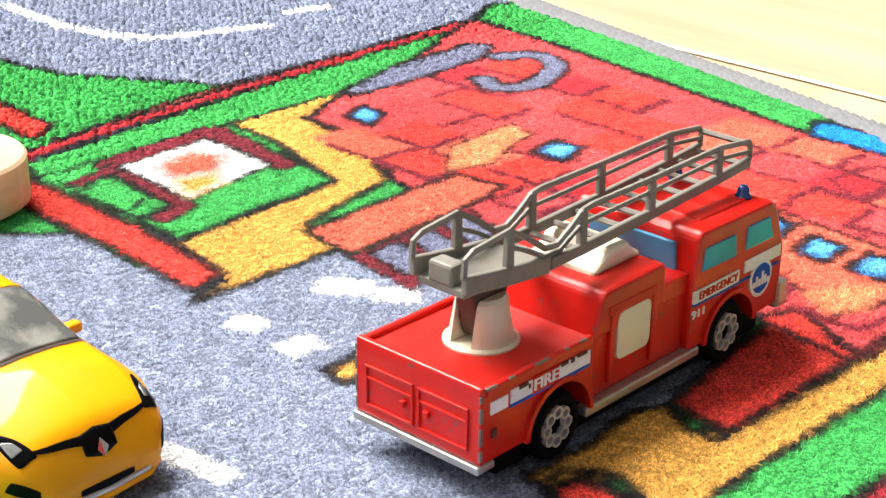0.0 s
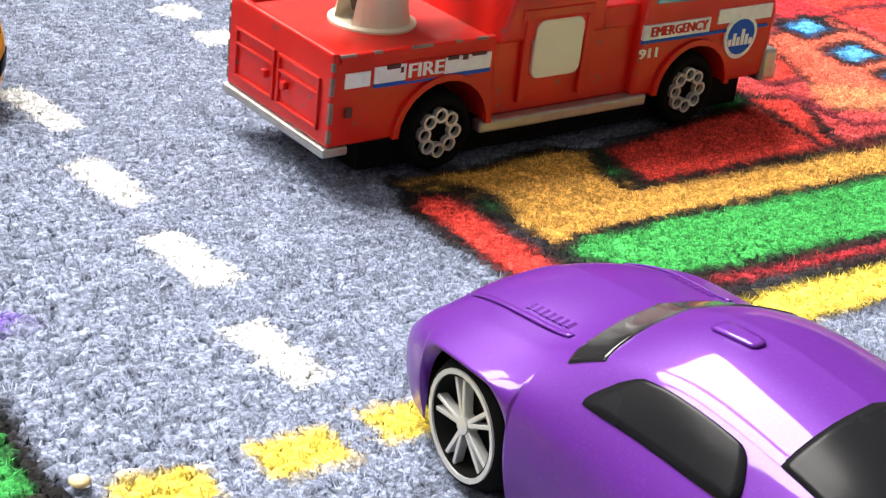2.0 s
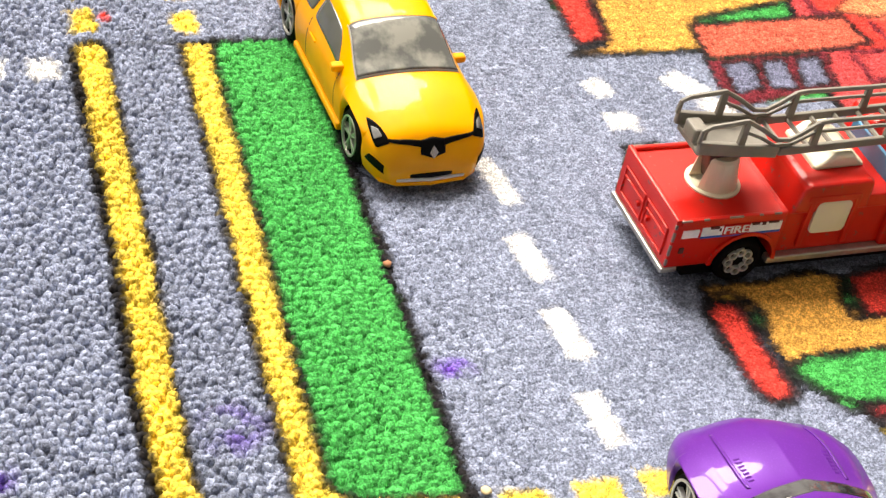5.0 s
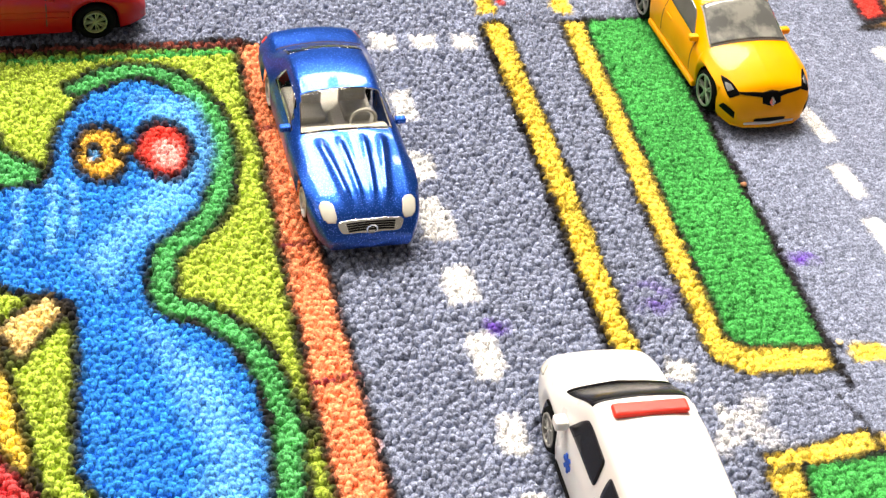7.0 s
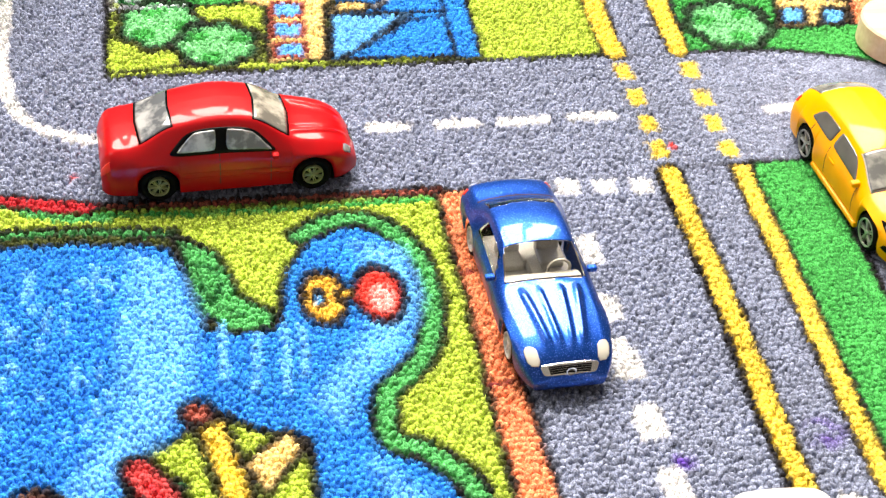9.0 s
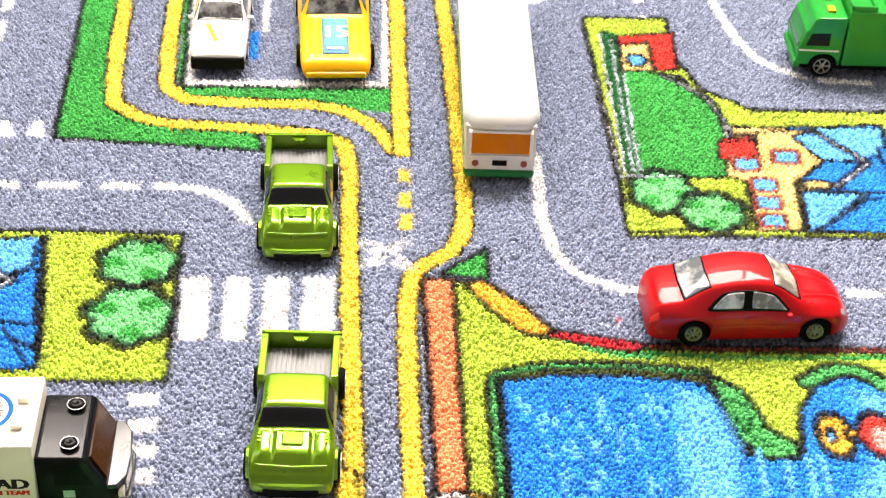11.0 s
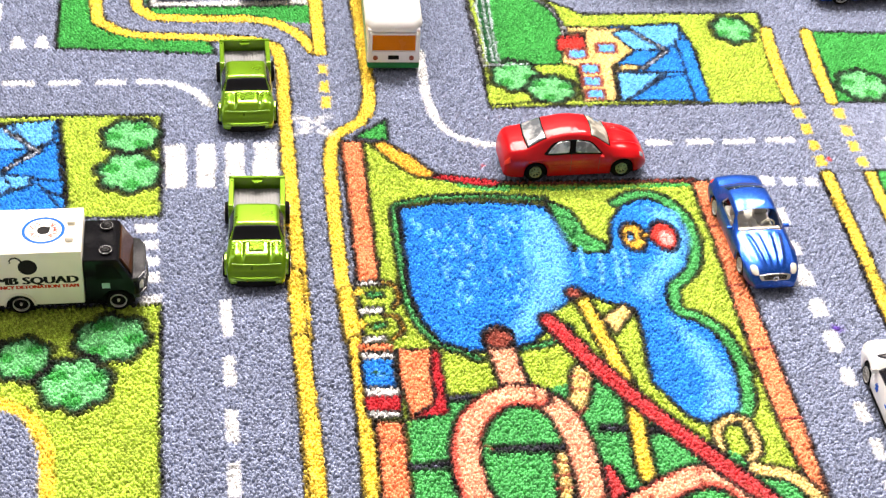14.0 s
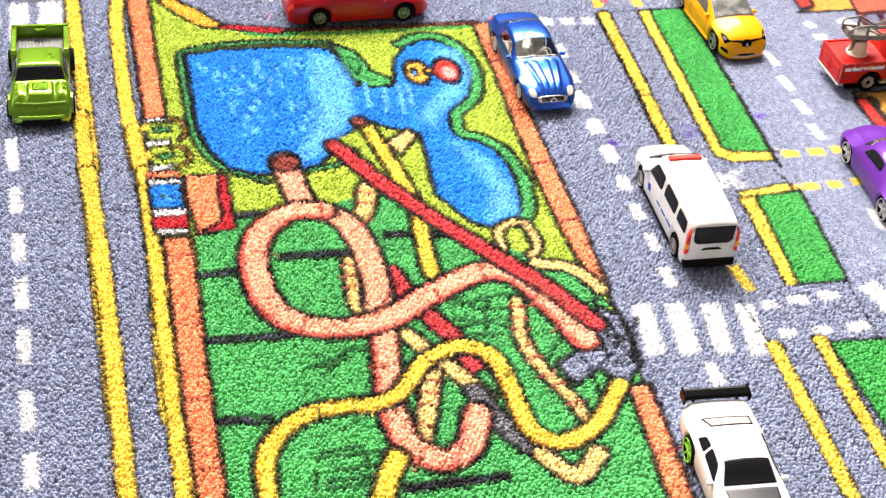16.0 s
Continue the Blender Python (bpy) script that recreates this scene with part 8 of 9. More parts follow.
def drift_car():
    sh = Shell([(-36, 12.0, 11.0, 10.2, 14.0), (-34.5, 13.2, 12.2, 11.0, 15.2), (-27, 13.9, 12.4, 11.2, 15.6), (-24.5, 13.9, 12.6, 10.6, 16.0), (-19, 13.8, 12.6, 9.8, 18.4), (-8, 13.6, 12.6, 9.4, 19.2), (-1.5, 13.6, 12.4, 9.4, 18.6), (7.6, 13.8, 12.2, 10.8, 13.6), (20, 14.0, 11.6, 10.8, 12.6), (30, 13.2, 10.4, 10.0, 11.0), (35, 11.8, 8.4, 8.8, 9.0), (36.4, 9.8, 7, 7.4, 7.6)], 2.6, (-19.8, 21.5), 6.0, crown=0.4)
    o, body = car("drift_car", "white racing coupe with a black rear wing, beside the brick border", 187.4, -376.0, -93.6, sh, WHITE, (-19.8, 21.5), 5.8, 14.2,
                  [(-1.6, 7), (6.8, 7), (6.4, 4.6), (-1.4, 4.85)], [(-19.0, 7), (-24.4, 7), (-24.4, 5.1), (-19.0, 5.2)],
                  [[(-17.4, 3.3), (-10.6, 3.2), (-10.2, 3.95), (-14.8, 3.9)], [(-9.2, 3.2), (4.6, 3.15), (-1.2, 3.9), (-8.8, 3.95)]], DARK_GLASS, rear_pane=plain("pale_rear_pane", (0.40, 0.35, 0.29), 0.25), spokes=6, rim=plain("lime_rim", (0.25, 0.75, 0.05), 0.35), hub=0.8)
    part("bonnet_panel", sh.patch([(8.2, 7), (24, 7), (26, 5.0), (8.0, 4.7)], across=True, lift=0.1), plain("grey_bonnet_paint", (0.035, 0.037, 0.04), 0.35), body, "dark grey bonnet", True)
    w = part("rear_wing", prism([(-39.4, 16.2), (-38.0, 15.4), (-35.2, 15.6), (-34.4, 16.6), (-35.0, 17.8), (-38.2, 18.4), (-39.4, 17.6)], -12.4, 12.4, "Y", 0.4), BLACK, o, "black rolled rear wing")
    part("rear_window_frame", sh.patch([(-18.2, 7), (-25.2, 7), (-25.2, 4.85), (-18.2, 5.0)], across=True, lift=0.1), BLACK, body, "", True)
    for s in (1, -1):
        part("wing_end", prism([(-39.8, 14.6), (-34.2, 14.4), (-34.0, 17.6), (-39.6, 18.8)], *sorted((s * 12.3, s * 13.0)), "Y", 0.15), BLACK, w)
        part("wing_post", prism([(-37.6, 13), (-35.4, 13), (-36, 16), (-38, 16)], *sorted((s * 8.0, s * 8.8)), "Y", 0.15), BLACK, w)
        for k in range(2):
            part("number_bar", sh.patch([(13.5 + 2.8 * k, 1.4), (15.2 + 2.8 * k, 1.4), (15.0 + 2.8 * k, 2.5), (13.3 + 2.8 * k, 2.5)], s, lift=0.09, n=3, m=4), PRINT_BLACK, body)
    part("bonnet_number", sh.patch([(15.5, 6.5), (18.5, 6.5), (18.5, 6.9), (15.5, 6.9)], 1, lift=0.22, n=3, m=3), PRINT_WHITE, body)
    mirror_pair(body, 3.6, 13.4, 13.0, WHITE, 1.5)


drift_car()


# ---- lime pickups ----
BED = plain("grey_bed_plastic", (0.20, 0.20, 0.20), 0.5)


def pickup_bonnet(x, y):
    """A raised middle panel between two grooves, with rounded wing tops beside it."""
    k = np.clip((x - 14.2) / 1.2, 0, 1) * np.clip((26.5 - x) / 2.5, 0, 1)
    return k * (0.75 / (1 + np.exp((y - 5.4) / 0.22)) + 0.7 * np.exp(-((y - 9.0) / 1.5) ** 2) - 0.35 * np.exp(-((y - 6.4) / 0.5) ** 2))


def lime_pickup(x, y, heading, label):
    o = thing("pickup_truck", label, "toy truck", x, y, heading, group="lime pickups")
    sh = Shell([(-7.2, 12.6, 13.0, 9.6, 19.0), (-6.2, 12.8, 13.0, 9.9, 20.0), (7.6, 13.0, 13.0, 10.1, 20.2), (8.8, 13.0, 13.0, 10.1, 19.6), (13.8, 13.2, 12.6, 11.4, 14.4), (22.6, 13.4, 12.0, 11.8, 13.6), (25.0, 13.4, 11.2, 11.7, 12.4), (27.4, 13.2, 9.6, 11.4, 10.4), (29.6, 12.7, 7.2, 10.8, 7.8), (30.4, 11.8, 5.2, 9.8, 5.4)], 3.4, (20.2,), 5.6, crown=0.2, blur=0.5, tuck=0.97, relief=pickup_bonnet)
    body = part("body", sh.body(), LIME, o, "", True)
    part("windscreen", sh.patch([(9.0, 7), (13.2, 7), (13.2, 4.1), (9.0, 4.3)], across=True, lift=0.14), DARK_GLASS, body, "smoked windscreen", True)
    for s in (1, -1):
        part("side_window", sh.patch([(-4.6, 3.2), (11.6, 3.15), (8.6, 3.95), (-4.2, 3.98)], s, lift=0.14), DARK_GLASS, body, "", True)
        part("bed_side", prism([(-29.5, 6.0), (-24.6, 6.0), (-24.0, 8.6), (-21.8, 10.6), (-18.2, 11.2), (-14.6, 10.6), (-12.4, 8.6), (-11.8, 6.0), (-6.6, 6.0), (-6.4, 16.2), (-8, 17.8), (-29.5, 17.8)], *sorted((s * 10.6, s * 13.0)), "Y", 0.35), LIME, o)
        part("fender_vent", join(*[bx(15.2 + 1.6 * k, 16.2 + 1.6 * k, *sorted((s * 8.6, s * 11.0)), 14.0, 14.5, 0.15) for k in range(3)]), LIME, body)
        part("wheel_flare", prism([(14.2, 5.0), (15.2, 8.8), (17.4, 11.2), (20.2, 12.0), (23.0, 11.2), (25.2, 8.8), (26.2, 5.0), (25.2, 5.0), (24.2, 8.4), (22.6, 10.4), (20.2, 11.0), (17.8, 10.4), (16.2, 8.4), (15.2, 5)], *sorted((s * 13.0, s * 14.2)), "Y", 0.1), LIME, o)
    part("tailgate", join(bx(-29.8, -28.4, -13.0, 13.0, 6.0, 18.4, 0.3), lathe([(0.1, 16.6), (2.6, 16.6), (2.6, 17.2), (0.1, 17.2)], 20, "Z", (-28.2, 0, 0))), LIME, o)
    bed = part("bed_floor", bx(-28.6, -6.8, -10.8, 10.8, 6.0, 11.6, 0.2), BED, o, "grey ribbed load bed")
    for k in range(13):
        part("rib", bx(-28.0, -7.4, -9.9 + 1.6 * k, -9.2 + 1.6 * k, 11.5, 12.2, 0.12), BED, bed)
    part("bonnet_scoop", bx(15.6, 21.4, -3.4, 3.4, 14.2, 15.4, 0.5), LIME, body, "raised bonnet scoop")
    part("bumper", prism([(27.6, -13.0), (29.8, -11.6), (31.0, -7.5), (31.3, 0), (31.0, 7.5), (29.8, 11.6), (27.6, 13.0)], 4.8, 6.8, "Z", 0.7), LIME, o)
    part("bumper_lip", prism([(26.8, -12.8), (29.4, -11.4), (30.8, -7.5), (31.0, 0), (30.8, 7.5), (29.4, 11.4), (26.8, 12.8)], 1.6, 4.9, "Z", 0.4), CHASSIS, o, "black lower bumper lip")
    part("bonnet_ridge", sh.patch([(26.9, 7), (27.5, 7), (26.9, 4.4), (26.3, 4.4)], across=True, lift=0.3, n=2, m=10), LIME, body)
    part("chassis", bx(-28.5, 28, -9.6, 9.6, 2.6, 7.4, 0.4), CHASSIS, o)
    four_wheels(o, -18.2, 20.2, 15.0, 5.4, 4.6, spokes=5, rim=SILVER, hub=0.74)
    return o


first = lime_pickup(-43.6, -81.6, -92.6, "metallic lime pickup with open bed, short of the crossing")
copy = copy_thing(first, pose(-44.6 * MM, 38.2 * MM, 0, 0, 0, -90.2))
tagged(copy, "metallic lime pickup with open bed, beyond the crossing")


# ---- bomb squad truck ----
CAB_BLACK = paint("glossy_black_cab_enamel", (0.006, 0.006, 0.007), 0.07, coat=0.0, spec=0.1)

GLOSS_BAND = paint("polished_black_band", (0.02, 0.02, 0.022), 0.12, coat=0.0, spec=0.5)


def bomb_truck():
    o = thing("box_truck", "cream box truck with black cab and bomb squad lettering", "toy truck", -132.0, -108.8, 0.0)
    arch = lambda r, n=13: [(-14.4 - r * math.cos(math.pi * k / (n - 1)), 6.6 + r * math.sin(math.pi * k / (n - 1))) for k in range(n)]
    bd = part("box_body", prism([(-36.6, 6.4), (-21.2, 6.4)] + arch(6.0)[1:-1] + [(-7.6, 6.4), (12.8, 6.4), (13.4, 35.2), (-36.2, 35.2)], -15.2, 15.2, "Y", 0.45), CREAM_BOX, o, "cream plastic box")
    part("roof_vent", bx(6.8, 10.4, 3.0, 7.4, 35.0, 37.2, 0.7), CREAM_BOX, bd)
    part("roof_vent", bx(6.4, 10.0, -8.4, -4.0, 35.0, 37.2, 0.7), CREAM_BOX, bd)
    logo = part("roof_emblem", join(lathe([(7.7, 35.2), (7.7, 35.32), (9.1, 35.34), (9.2, 35.2)], 40, "Z", (-3, 0, 0), caps=False)), decal("ring_blue_print", (0.008, 0.085, 0.36)), bd, "blue ring decal on the roof")
    part("bomb_mark", join(lathe([(0.1, 35.3), (2.7, 35.3), (2.7, 35.2)], 24, "Z", (-3, 0, 0)), verts_mm(box(-1.4, -0.2, 0.9, 2.5, 35.2, 35.3))), PRINT_BLACK, bd)
    curved_text_on_top(bd, (("BOMB", -48, 30), ("SQUAD", 118, 30)), 5.3, (-3, 0, 35.26), 3.4, PRINT_RED)
    for s in (-1, 1):
        lettering(bd, "BOMB SQUAD", 5.6, FLAT_SIDE(-10.8, s * 15.22, 20.0, s), PRINT_BLACK, width=43.4, heavy=0.45)
        lettering(bd, "EMERGENCY DETONATION TEAM", 2.6, FLAT_SIDE(-10.4, s * 15.22, 16.6, s), PRINT_RED, width=42.6, heavy=0.26)
        part("bomb_mark", lathe([(0.1, 0), (4.0, 0), (4.0, 0.1)], 28, "Y", (-9.4, s * 15.2 + (0 if s > 0 else -0.1), 27.6)), PRINT_BLACK, bd, "printed round bomb with a fuse")
        part("fuse", tube([(-11.6, s * 15.24, 30.6), (-12.6, s * 15.24, 32.2), (-14.2, s * 15.24, 33.0), (-15.8, s * 15.24, 32.6), (-16.6, s * 15.24, 31.4), (-16.4, s * 15.24, 30.2)], 0.4, 6), PRINT_BLACK, bd)
        part("arch_lip", prism(arch(6.9) + arch(5.9)[::-1], *sorted((s * 15.0, s * 15.8)), "Y", 0.0), CREAM_BOX, bd)
    cab = part("cab", prism([(13.2, 6.0), (20.6, 6.0), (21.4, 8.8), (23.8, 11.0), (27.0, 11.6), (30.2, 11.0), (32.6, 8.8), (33.4, 6.0), (34.6, 6.4), (35.0, 14.0), (33.4, 18.4), (28.4, 28.2), (27.0, 29.0), (13.2, 29.2)], -14.0, 14.0, "Y", 0.7), CAB_BLACK, o, "glossy black cab")
    part("windscreen", verts_mm(slab((33.0, -12, 19.4), (33.0, 12, 19.4), (28.8, 11.4, 27.4), (28.8, -11.4, 27.4), (0.6, 0, 0.3))), BROWN_GLASS, cab, "brown tinted windscreen")
    for s in (1, -1):
        part("side_window", prism([(18.4, 18.6), (29.8, 18.2), (26.2, 26.2), (18.8, 26.6)], *sorted((s * 13.8, s * 14.15)), "Y", 0.1), BLACK, cab)
        part("door_decal", bx(20.6, 24.0, *sorted((s * 13.9, s * 14.12)), 13.4, 16.2, 0.0), plain("pale_green_print", (0.3, 0.5, 0.42), 0.4), cab, "small green door badge")
        part("lamp_ring", lathe([(2.5, 29.9), (2.5, 30.3), (2.8, 30.3), (2.8, 29.9)], 22, "Z", (23.0, s * 8.4, 0), caps=False), DARK_CHROME, cab)
        part("roof_lamp", lathe([(2.6, 29.0), (2.6, 30.0), (2.0, 30.8), (0.9, 30.9), (0.1, 30.4)], 22, "Z", (23.0, s * 8.4, 0)), BLACK, cab, "round black roof lamp", True)
    nose = part("nose", prism([(33.6, -13.6), (36.2, -13.2), (38.0, -9), (38.6, 0), (38.0, 9), (36.2, 13.2), (33.6, 13.6)], 6.4, 17.6, "Z", 0.8), CAB_BLACK, o, "black rounded bonnet front")
    for z0, z1, out in ((16.4, 18.2, 0.5), (7.2, 9.2, 0.9)):
        part("chrome_band", prism([(33.4, -14.2), (36.4, -13.8), (38.4 + out, -9.2), (39.0 + out, 0), (38.4 + out, 9.2), (36.4, 13.8), (33.4, 14.2)], z0, z1, "Z", 0.4), GLOSS_BAND, nose, "curved glossy black band")
    for k in range(4):
        part("grille_bar", prism([(36.6, -8.6), (38.4, -8.4), (39.1, 0), (38.4, 8.4), (36.6, 8.6)], 10.0 + 1.6 * k, 10.7 + 1.6 * k, "Z", 0.15), DARK_CHROME, nose)
    for s in (1, -1):
        part("headlight", lathe([(0.1, 38.2), (1.8, 38.0), (2.1, 36.4)], 18, "X", (0, s * 11.0, 12.8)), LAMP_WHITE, nose)
    part("chassis", bx(-35.6, 34, -11.6, 11.6, 2.6, 8.4, 0.4), CHASSIS, o)
    four_wheels(o, -14.4, 27.0, 13.6, 5.4, 4.8, spokes=0, rim=SILVER, hub=0.66)


bomb_truck()


# ---- bus ----
def bus():
    o = thing("coach_bus", "long white and green bus with amber windows", "toy bus", 36.6, 128.0, 87.6)
    L2 = 66
    part("lower_body", prism([(-L2, 2.4), (-L2 + 0.4, 5.4), (L2 - 0.6, 5.4), (L2, 2.4)], -14.0, 14.0, "Y", 0.7), BUS_GREEN, o, "green painted skirt")
    up = part("upper_body", prism([(-L2, 5.2), (-L2 + 0.2, 12.0), (-L2 + 2.2, 24.6), (L2 - 2.6, 24.6), (L2, 5.2)], -13.9, 13.9, "Y", 0.6), WHITE, o, "white painted sides")
    bm = bmesh.new()
    rings = []
    for z, a, b, cx, cy in ((23.6, 65.2, 13.4, 5.0, 3.0), (24.2, 66.2, 15.0, 6.6, 4.4), (27.0, 65.6, 15.2, 6.8, 4.6), (30.2, 62.6, 13.6, 6.6, 4.6), (30.7, 61.4, 12.4, 6.2, 4.2)):
        rings.append([bm.verts.new((x, y, z)) for x, y in ((a, cy - b), (a, b - cy), (a - cx, b), (cx - a, b), (-a, b - cy), (-a, cy - b), (cx - a, -b), (a - cx, -b))])
    for lo, hi in zip(rings, rings[1:]):
        for k in range(8):
            bm.faces.new((lo[k], lo[(k + 1) % 8], hi[(k + 1) % 8], hi[k]))
    bm.faces.new(rings[0][::-1])
    bm.faces.new(rings[-1])
    bmesh.ops.bevel(bm, geom=bm.edges[:], offset=0.35, segments=2, affect="EDGES")
    part("roof", verts_mm(bm), WHITE, o, "white roof with chamfered ends", True)
    rear = -L2 + 1.2
    part("rear_window", verts_mm(slab((-L2 + 0.5, -11.4, 13.0), (-L2 + 0.5, 11.4, 13.0), (-L2 + 2.0, 11.4, 22.2), (-L2 + 2.0, -11.4, 22.2), (-0.7, 0, 0.1))), AMBER, up, "amber rear window")
    part("rear_window_frame", join(bx(-L2 - 0.5, -L2 + 2.4, -12.6, -11.4, 12.2, 22.8, 0.25), bx(-L2 - 0.5, -L2 + 2.4, 11.4, 12.6, 12.2, 22.8, 0.25), bx(-L2 + 0.3, -L2 + 2.6, -12.6, 12.6, 22.0, 23.2, 0.25)), WHITE, up)
    for s in (1, -1):
        part("rear_lamp", lathe([(0.1, -L2 - 0.5), (1.3, -L2 - 0.5), (1.4, -L2 + 0.6)], 16, "X", (0, s * 9.6, 8.4)), plain("brown_lens", (0.25, 0.06, 0.03), 0.3), up, "small round red lamp")
        for k in range(9):
            part("side_window", bx(-L2 + 8 + 12.6 * k, -L2 + 18.6 + 12.6 * k, *sorted((s * 12.5, s * 13.6)), 14.6, 21.8, 0.3), AMBER, up)
        part("waist_line", bx(-L2 + 1, L2 - 1, *sorted((s * 13.6, s * 14.2)), 11.2, 12.0, 0.1), BUS_GREEN, up)
    part("plate_panel", bx(-L2 - 0.3, -L2 + 1.0, -2.9, 2.9, 7.4, 9.8, 0.2), BLACK, up, "dark plate between the lamps")
    part("ledge", bx(-L2 - 0.5, -L2 + 1.6, -12.4, 12.4, 11.4, 12.4, 0.3), WHITE, up)
    part("bumper", bx(-L2 - 0.6, -L2 + 1.2, -13.4, 13.4, 2.2, 4.6, 0.4), BUS_GREEN, o)
    part("roof_hatch", bx(-30, -22, -0.8, 2.8, 30.6, 31.0, 0.15), WHITE, o)
    part("roof_hatch", bx(-52, -46, -1.6, 2.0, 30.5, 30.9, 0.15), WHITE, o)
    part("chassis", bx(-L2 + 4, L2 - 4, -11, 11, 1.8, 4.0, 0.3), CHASSIS, o)
    four_wheels(o, -38, 40, 13.4, 5.6, 4.8, spokes=6, rim=STEEL)


bus()


# ---- cars on the parking lot ----
PARKED_GLASS = painted_pane("tinted_screen", (0.02, 0.02, 0.022), (0.17, 0.17, 0.17))
def wedge_creases(x, y):
    """A sunk middle panel and two raised lamp covers on the wedge bonnet."""
    k = np.clip((x - 3.0) / 1.0, 0, 1) * np.clip((31.0 - x) / 1.5, 0, 1)
    return k * (0.35 * np.exp(-((y - 6.4) / 0.45) ** 2) + 0.35 * np.exp(-((y - 10.6) / 0.6) ** 2))


def parked_cars():
    sh = Shell([(-35, 10.4, 9.8, 9.4, 12.0), (-33, 11.8, 11.0, 10.2, 13.6), (-22, 12.3, 11.8, 10.0, 14.4), (-14, 12.3, 11.8, 9.0, 18.4), (2, 12.3, 11.8, 9.0, 19.0), (12.6, 12.4, 11.6, 10.2, 13.4), (25, 12.2, 10.8, 10.2, 12.2), (33, 11.6, 9.4, 9.8, 10.6), (35, 10.6, 8.0, 9.0, 9.0)], 3.0, (-20.5, 21.0), 5.6, crown=0.3)
    o, body = car("compact_car", "white compact car with orange bonnet stripe on the parking lot", -80.4, 177.0, -90.5, sh, WHITE, (-20.5, 21.0), 5.0, 12.2,
                  [(3.0, 7), (12.0, 7), (12.0, 4.15), (3.0, 4.3)], [(-14.5, 7), (-21, 7), (-21.2, 4.3), (-14.4, 4.4)], [[(-13, 3.2), (9.0, 3.15), (2.4, 3.95), (-11, 3.98)]], PARKED_GLASS, spokes=5)
    part("bonnet_stripe", sh.patch([(14.5, 5.6), (27.5, 6.6), (27.5, 7.0), (14.5, 6.0)], -1, lift=0.12, n=10, m=3), PRINT_AMBER, body, "orange slanting stripe")
    part("front_panel", bx(33.6, 36.0, -11.4, 11.4, 3.0, 8.4, 0.5), CHASSIS, o, "black front bumper")
    mirror_pair(body, 8.0, 12.4, 13.0, WHITE, 1.5)
    sh = Shell([(-42, 12.8, 11.2, 11.4, 14.8), (-39, 15.0, 12.6, 12.2, 16.6), (-24, 16.2, 12.6, 11.6, 17.8), (-15, 16.2, 12.4, 10.8, 21.0), (-7, 16.1, 12.2, 10.8, 21.4), (2.4, 15.6, 12.0, 12.8, 14.0), (16, 15.4, 11.2, 13.4, 12.2), (30, 15.2, 9.2, 13.0, 10.0), (34.6, 14.6, 8.2, 12.6, 9.0), (36.4, 13.6, 5.6, 11.6, 6.0)], 2.6, (-23.5, 22), 5.3, crown=0.3, relief=wedge_creases)
    o, body = car("racing_car", "bright yellow wedge racing car with blue bonnet decal on the lot", -30.8, 172.0, -88.8, sh, YELLOW_RACE, (-23.5, 22), 5.2, 16.9,
                  [(-6.6, 7), (1.8, 7), (1.6, 4.15), (-6.4, 4.35)], [(-15.5, 7), (-22, 7), (-22, 4.5), (-15.5, 4.4)], [[(-12.5, 3.3), (-1.0, 3.2), (-5.4, 3.9), (-11.5, 3.95)]], PARKED_GLASS, spokes=5)
    part("bonnet_decal", sh.patch([(4.5, 7), (29.5, 7), (29.5, 6.05), (4.5, 6.05)], across=True, lift=0.08, n=16, m=5), plain("pale_blue_print", (0.05, 0.24, 0.50), 0.5), body, "pale blue race number panel", True)
    lettering(body, "15", 12.0, pose(15.0 * MM, 0, 12.85 * MM, 7.4, 0, 90), PRINT_WHITE, width=9.0, heavy=0.5)
    part("name_strip", sh.patch([(23.6, 7), (29.0, 7), (29.0, 6.1), (23.6, 6.1)], across=True, lift=0.14, n=6, m=5), plain("deep_blue_print", (0.05, 0.20, 0.5), 0.6), body)
    lettering(body, "MOTOR", 2.8, pose(26.2 * MM, 0, 11.4 * MM, 9.5, 0, 90), PRINT_WHITE, width=7.2, heavy=0.16)
    for s in (1, -1):
        part("bonnet_duct", sh.patch([(11, 5.0), (18, 5.0), (18, 5.5), (11, 5.5)], s, lift=0.25, n=6, m=3), YELLOW_RACE, body)
        part("pop_up_lamp", sh.patch([(22, 4.9), (28, 4.9), (28, 5.7), (22, 5.7)], s, lift=0.18, n=6, m=4), YELLOW_RACE, body)
    part("roof_decal", sh.patch([(-12.5, 7), (-7, 7), (-7, 6.1), (-12.5, 6.1)], across=True, lift=0.08, n=6, m=5), plain("cyan_print", (0.12, 0.45, 0.6), 0.4), body)
    part("bumper_line", bx(35.2, 37.4, -12.8, 12.8, 3.0, 5.6, 0.8), YELLOW_RACE, body)


parked_cars()


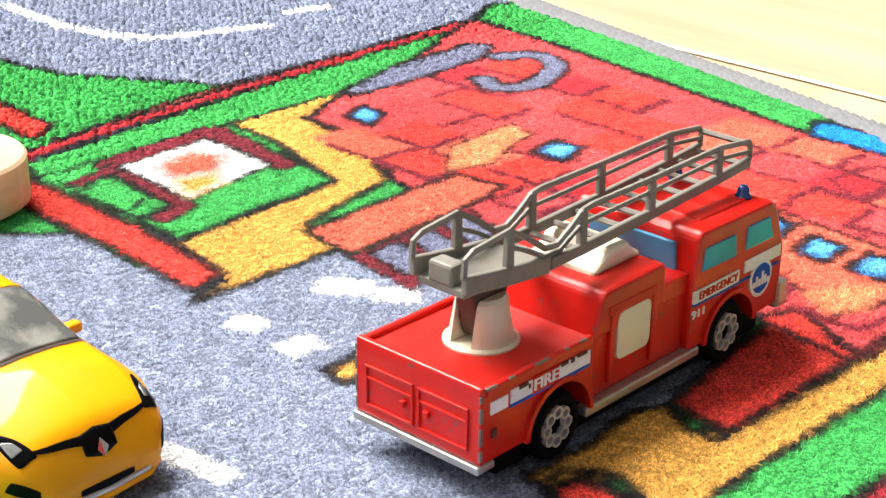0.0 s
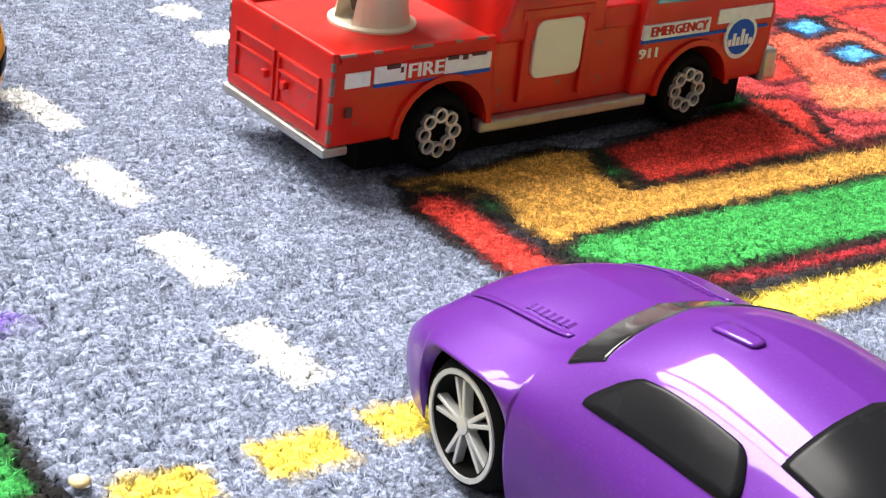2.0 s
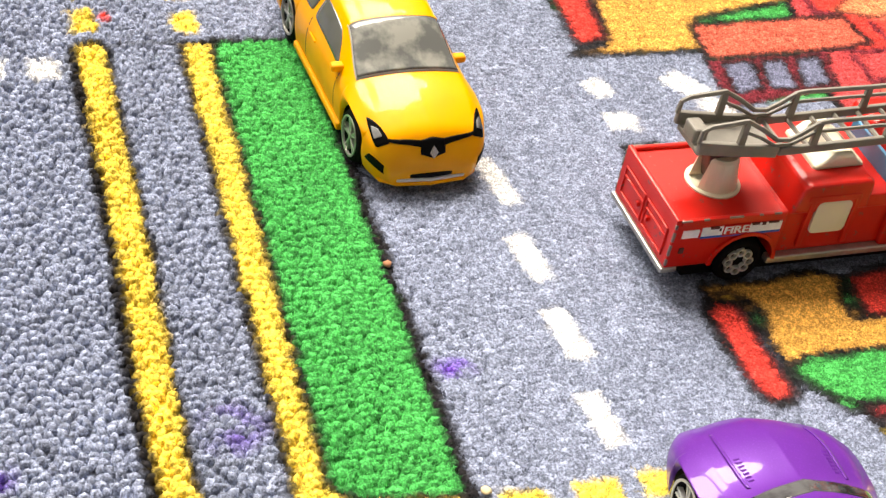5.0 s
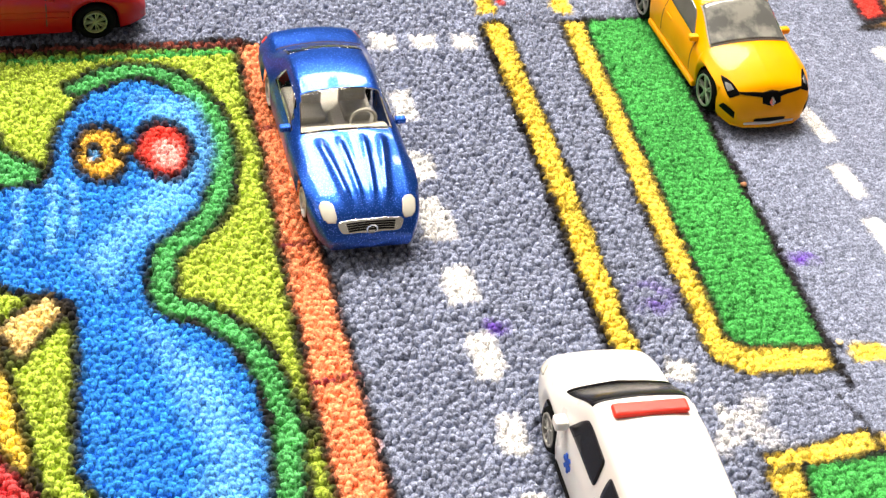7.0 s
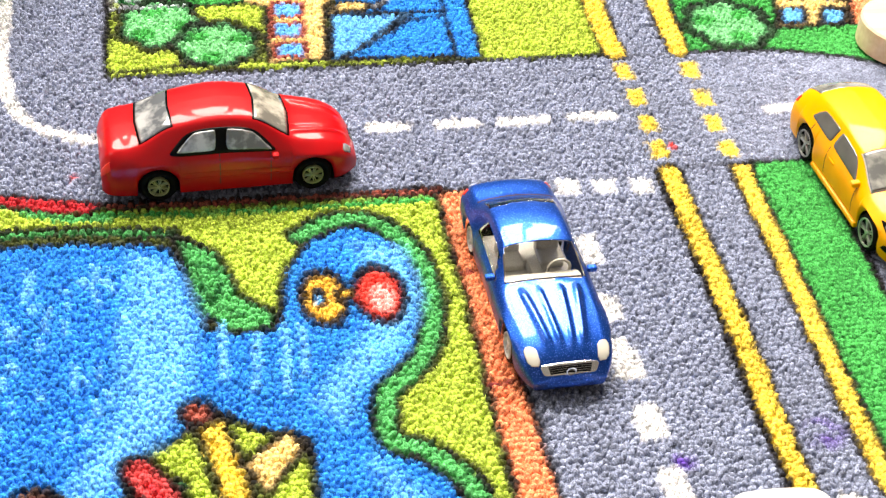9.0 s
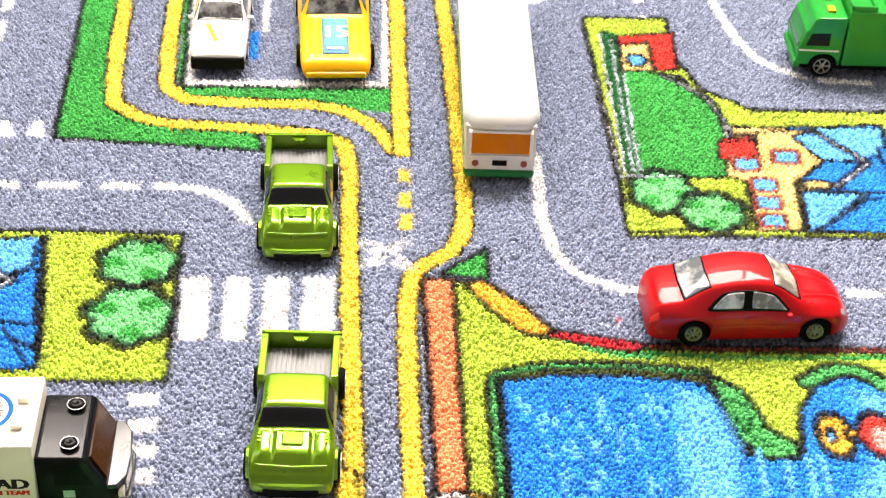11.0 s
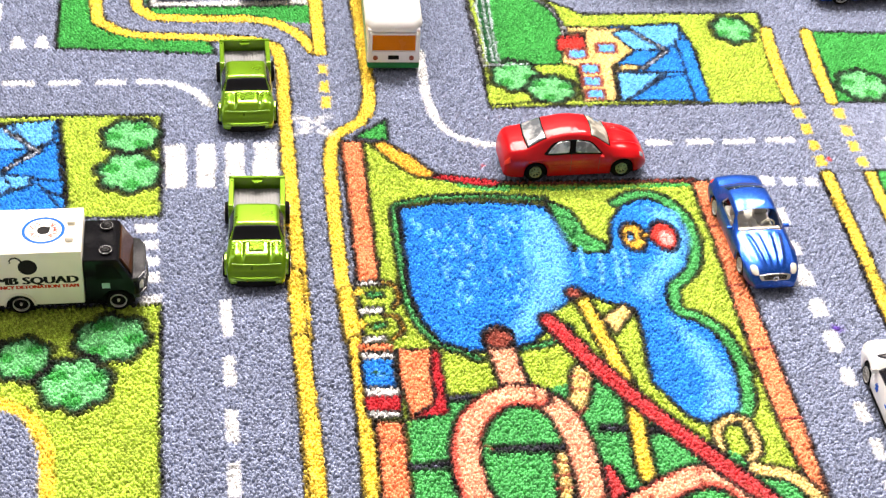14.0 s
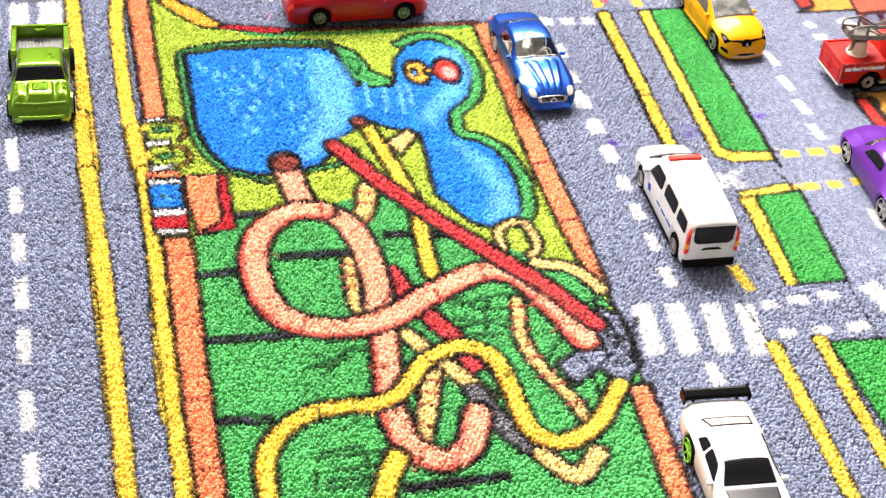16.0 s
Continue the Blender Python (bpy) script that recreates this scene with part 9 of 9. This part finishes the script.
# ---- green refuse truck ----
def refuse_truck():
    o = thing("refuse_truck", "green plastic refuse truck with amber roof lamps on the road", "toy truck", 206.5, 155.6, 176.2)
    cab = part("cab", prism([(14.5, 6.0), (15.6, 6.0), (16.4, 9.0), (19, 11.2), (22, 11.6), (25, 11.2), (27.4, 9.0), (28.2, 6.0), (33.2, 6.4), (34.2, 13.5), (31.6, 22.5), (30.4, 23.5), (28.6, 28.4), (27, 29.4), (14.5, 29.8)], -13.4, 13.4, "Y", 0.8), GREEN, o, "green plastic cab")
    part("windscreen", verts_mm(slab((34.0, -11.6, 14.6), (34.0, 11.6, 14.6), (31.4, 11.2, 21.8), (31.4, -11.2, 21.8), (0.5, 0, 0.25))), CLEAR, cab, "clear windscreen")
    for s in (1, -1):
        part("side_window", prism([(20.6, 16.0), (31.0, 15.8), (29.0, 21.8), (20.8, 22.2)], *sorted((s * 13.2, s * 13.6)), "Y", 0.15), DARK_GLASS, cab)
        part("waist_line", bx(16, 33.4, *sorted((s * 13.3, s * 13.7)), 13.2, 14.0, 0.1), PRINT_WHITE, cab)
        part("roof_lamp", bx(19.2, 22.6, *sorted((s * 3.2, s * 8.2)), 29.4, 30.8, 0.4), PRINT_AMBER, cab, "amber roof lamp")
    b = part("hopper_body", join(prism([(13.8, 6.4), (14.0, 33.4), (-34.0, 33.4), (-37.4, 26), (-37.4, 7.2), (-27, 7.2), (-26, 10.4), (-23.2, 12.4), (-19.2, 12.8), (-15.2, 12.4), (-12.4, 10.4), (-11.4, 7.2)], -13.8, 13.8, "Y", 0.6)), GREEN, o, "green plastic container body")
    part("hopper_rim", join(bx(2.6, 13.8, -12.8, -11.6, 33.0, 35.6, 0.3), bx(2.6, 13.8, 11.6, 12.8, 33.0, 35.6, 0.3), bx(2.6, 3.8, -12.8, 12.8, 33.0, 35.6, 0.3), bx(12.6, 13.8, -12.8, 12.8, 33.0, 35.6, 0.3)), GREEN, b)
    part("lid", bx(-12, -2, -9.0, 9.0, 33.0, 34.6, 0.6), GREEN, b)
    part("lift_arm", join(bx(-30, -26, -11, -6, 33, 37.6, 0.8), bx(-30, -26, 6, 11, 33, 37.6, 0.8), bx(-36, -30, -10.6, -7, 33, 35.6, 0.6)), GREEN, b)
    for s in (1, -1):
        ring = tube([(-9 + 2.6 * math.cos(a), s * 13.92, 23 + 2.6 * math.sin(a)) for a in [2 * math.pi * k / 12 for k in range(12)]], 0.3, 5)
        part("emblem", ring, plain("pale_green_mark", (0.25, 0.6, 0.3), 0.4), b, "pale round recycling mark")
        part("decal_bar", bx(-24, -13.5, *sorted((s * 13.7, s * 13.86)), 22.6, 23.4, 0.0), plain("soft_green_mark", (0.12, 0.5, 0.2), 0.4), b)
    part("bumper", bx(32.0, 34.8, -13.2, 13.2, 4.4, 8.0, 0.6), GREEN, o)
    part("chassis", bx(-33, 31, -9.6, 9.6, 2.6, 8.0, 0.4), CHASSIS, o)
    four_wheels(o, -19.2, 22.0, 13.2, 5.6, 4.8, spokes=6, rim=STEEL, hub=0.66)


refuse_truck()


def far_blue_car():
    sh = Shell([(-35, 10.6, 9.6, 9.0, 12.2), (-33, 12.8, 11.4, 10.2, 14.8), (-26, 13.8, 12.4, 10.4, 17.2), (-16, 13.9, 12.6, 10.2, 19.6), (0, 13.8, 12.6, 10.2, 20.2), (14, 13.7, 12.2, 11.0, 14.8), (26, 13.2, 11.2, 10.2, 13.0), (33, 11.8, 8.8, 8.8, 9.6), (35, 9.6, 7, 7, 7.6)], 3.0, (-20.5, 21), 5.8)
    o, body = car("rounded_car", "dark metallic blue rounded car by the rail crossing", 322.0, 134.5, 2.0, sh, BLUE, (-20.5, 21), 5.3, 12.8,
                  [(3, 7), (13, 7), (13, 4.2), (3, 4.3)], [(-19, 7), (-27, 7), (-27, 4.4), (-19, 4.4)], [[(-17, 3.2), (10, 3.15), (3, 3.95), (-14, 3.98)]], DARK_GLASS, spokes=5)
    for s in (1, -1):
        part("tail_light", sh.patch([(-34.5, 2.6), (-31.5, 2.7), (-31.8, 3.3), (-34.3, 3.2)], s, lift=0.15), LAMP_RED, body, "", True)
    part("tow_bracket", bx(-38, -34, -2.0, 2.0, 4.0, 5.4, 0.3), CHASSIS, o)


far_blue_car()


# ---- wooden post and crumbs ----
def wooden_post():
    o = thing("wooden_sign_post", "pale wooden dowel post on a round wooden foot", "toy post", 343.5, 19.0, 0)
    part("foot", lathe([(15.2, 0.3), (16.0, 0.8), (16.0, 9.4), (15.4, 10.0), (0.1, 10.0)], 48), TOY_WOOD, o, "round pale wooden foot", False)
    part("dowel", lathe([(2.7, 9.8), (2.7, 52.0), (2.3, 52.6), (0.1, 52.6)], 24), TOY_WOOD, o, "plain wooden dowel", True)


wooden_post()


def crumb(x, y, size, colour, label):
    rng = random.Random(int(x * 10))
    bm = bmesh.new()
    bmesh.ops.create_icosphere(bm, subdivisions=2, radius=size)
    for v in bm.verts:
        v.co *= 0.8 + 0.4 * rng.random()
        v.co.z *= 0.6
    ob = mesh_object("crumb", verts_mm(bm), plain("crumb_" + label.split()[0], colour, 0.7), None, label, True)
    ob.matrix_world = pose(x * MM, y * MM, 0.4 * MM)
    tagged(ob, label, "crumb")


crumb(287.1, -169.9, 0.9, (0.75, 0.6, 0.35), "small beige bead-like crumb lying on the rug")
crumb(286.6, -114.1, 0.8, (0.35, 0.16, 0.08), "tiny brown crumb lying on the rug pile")
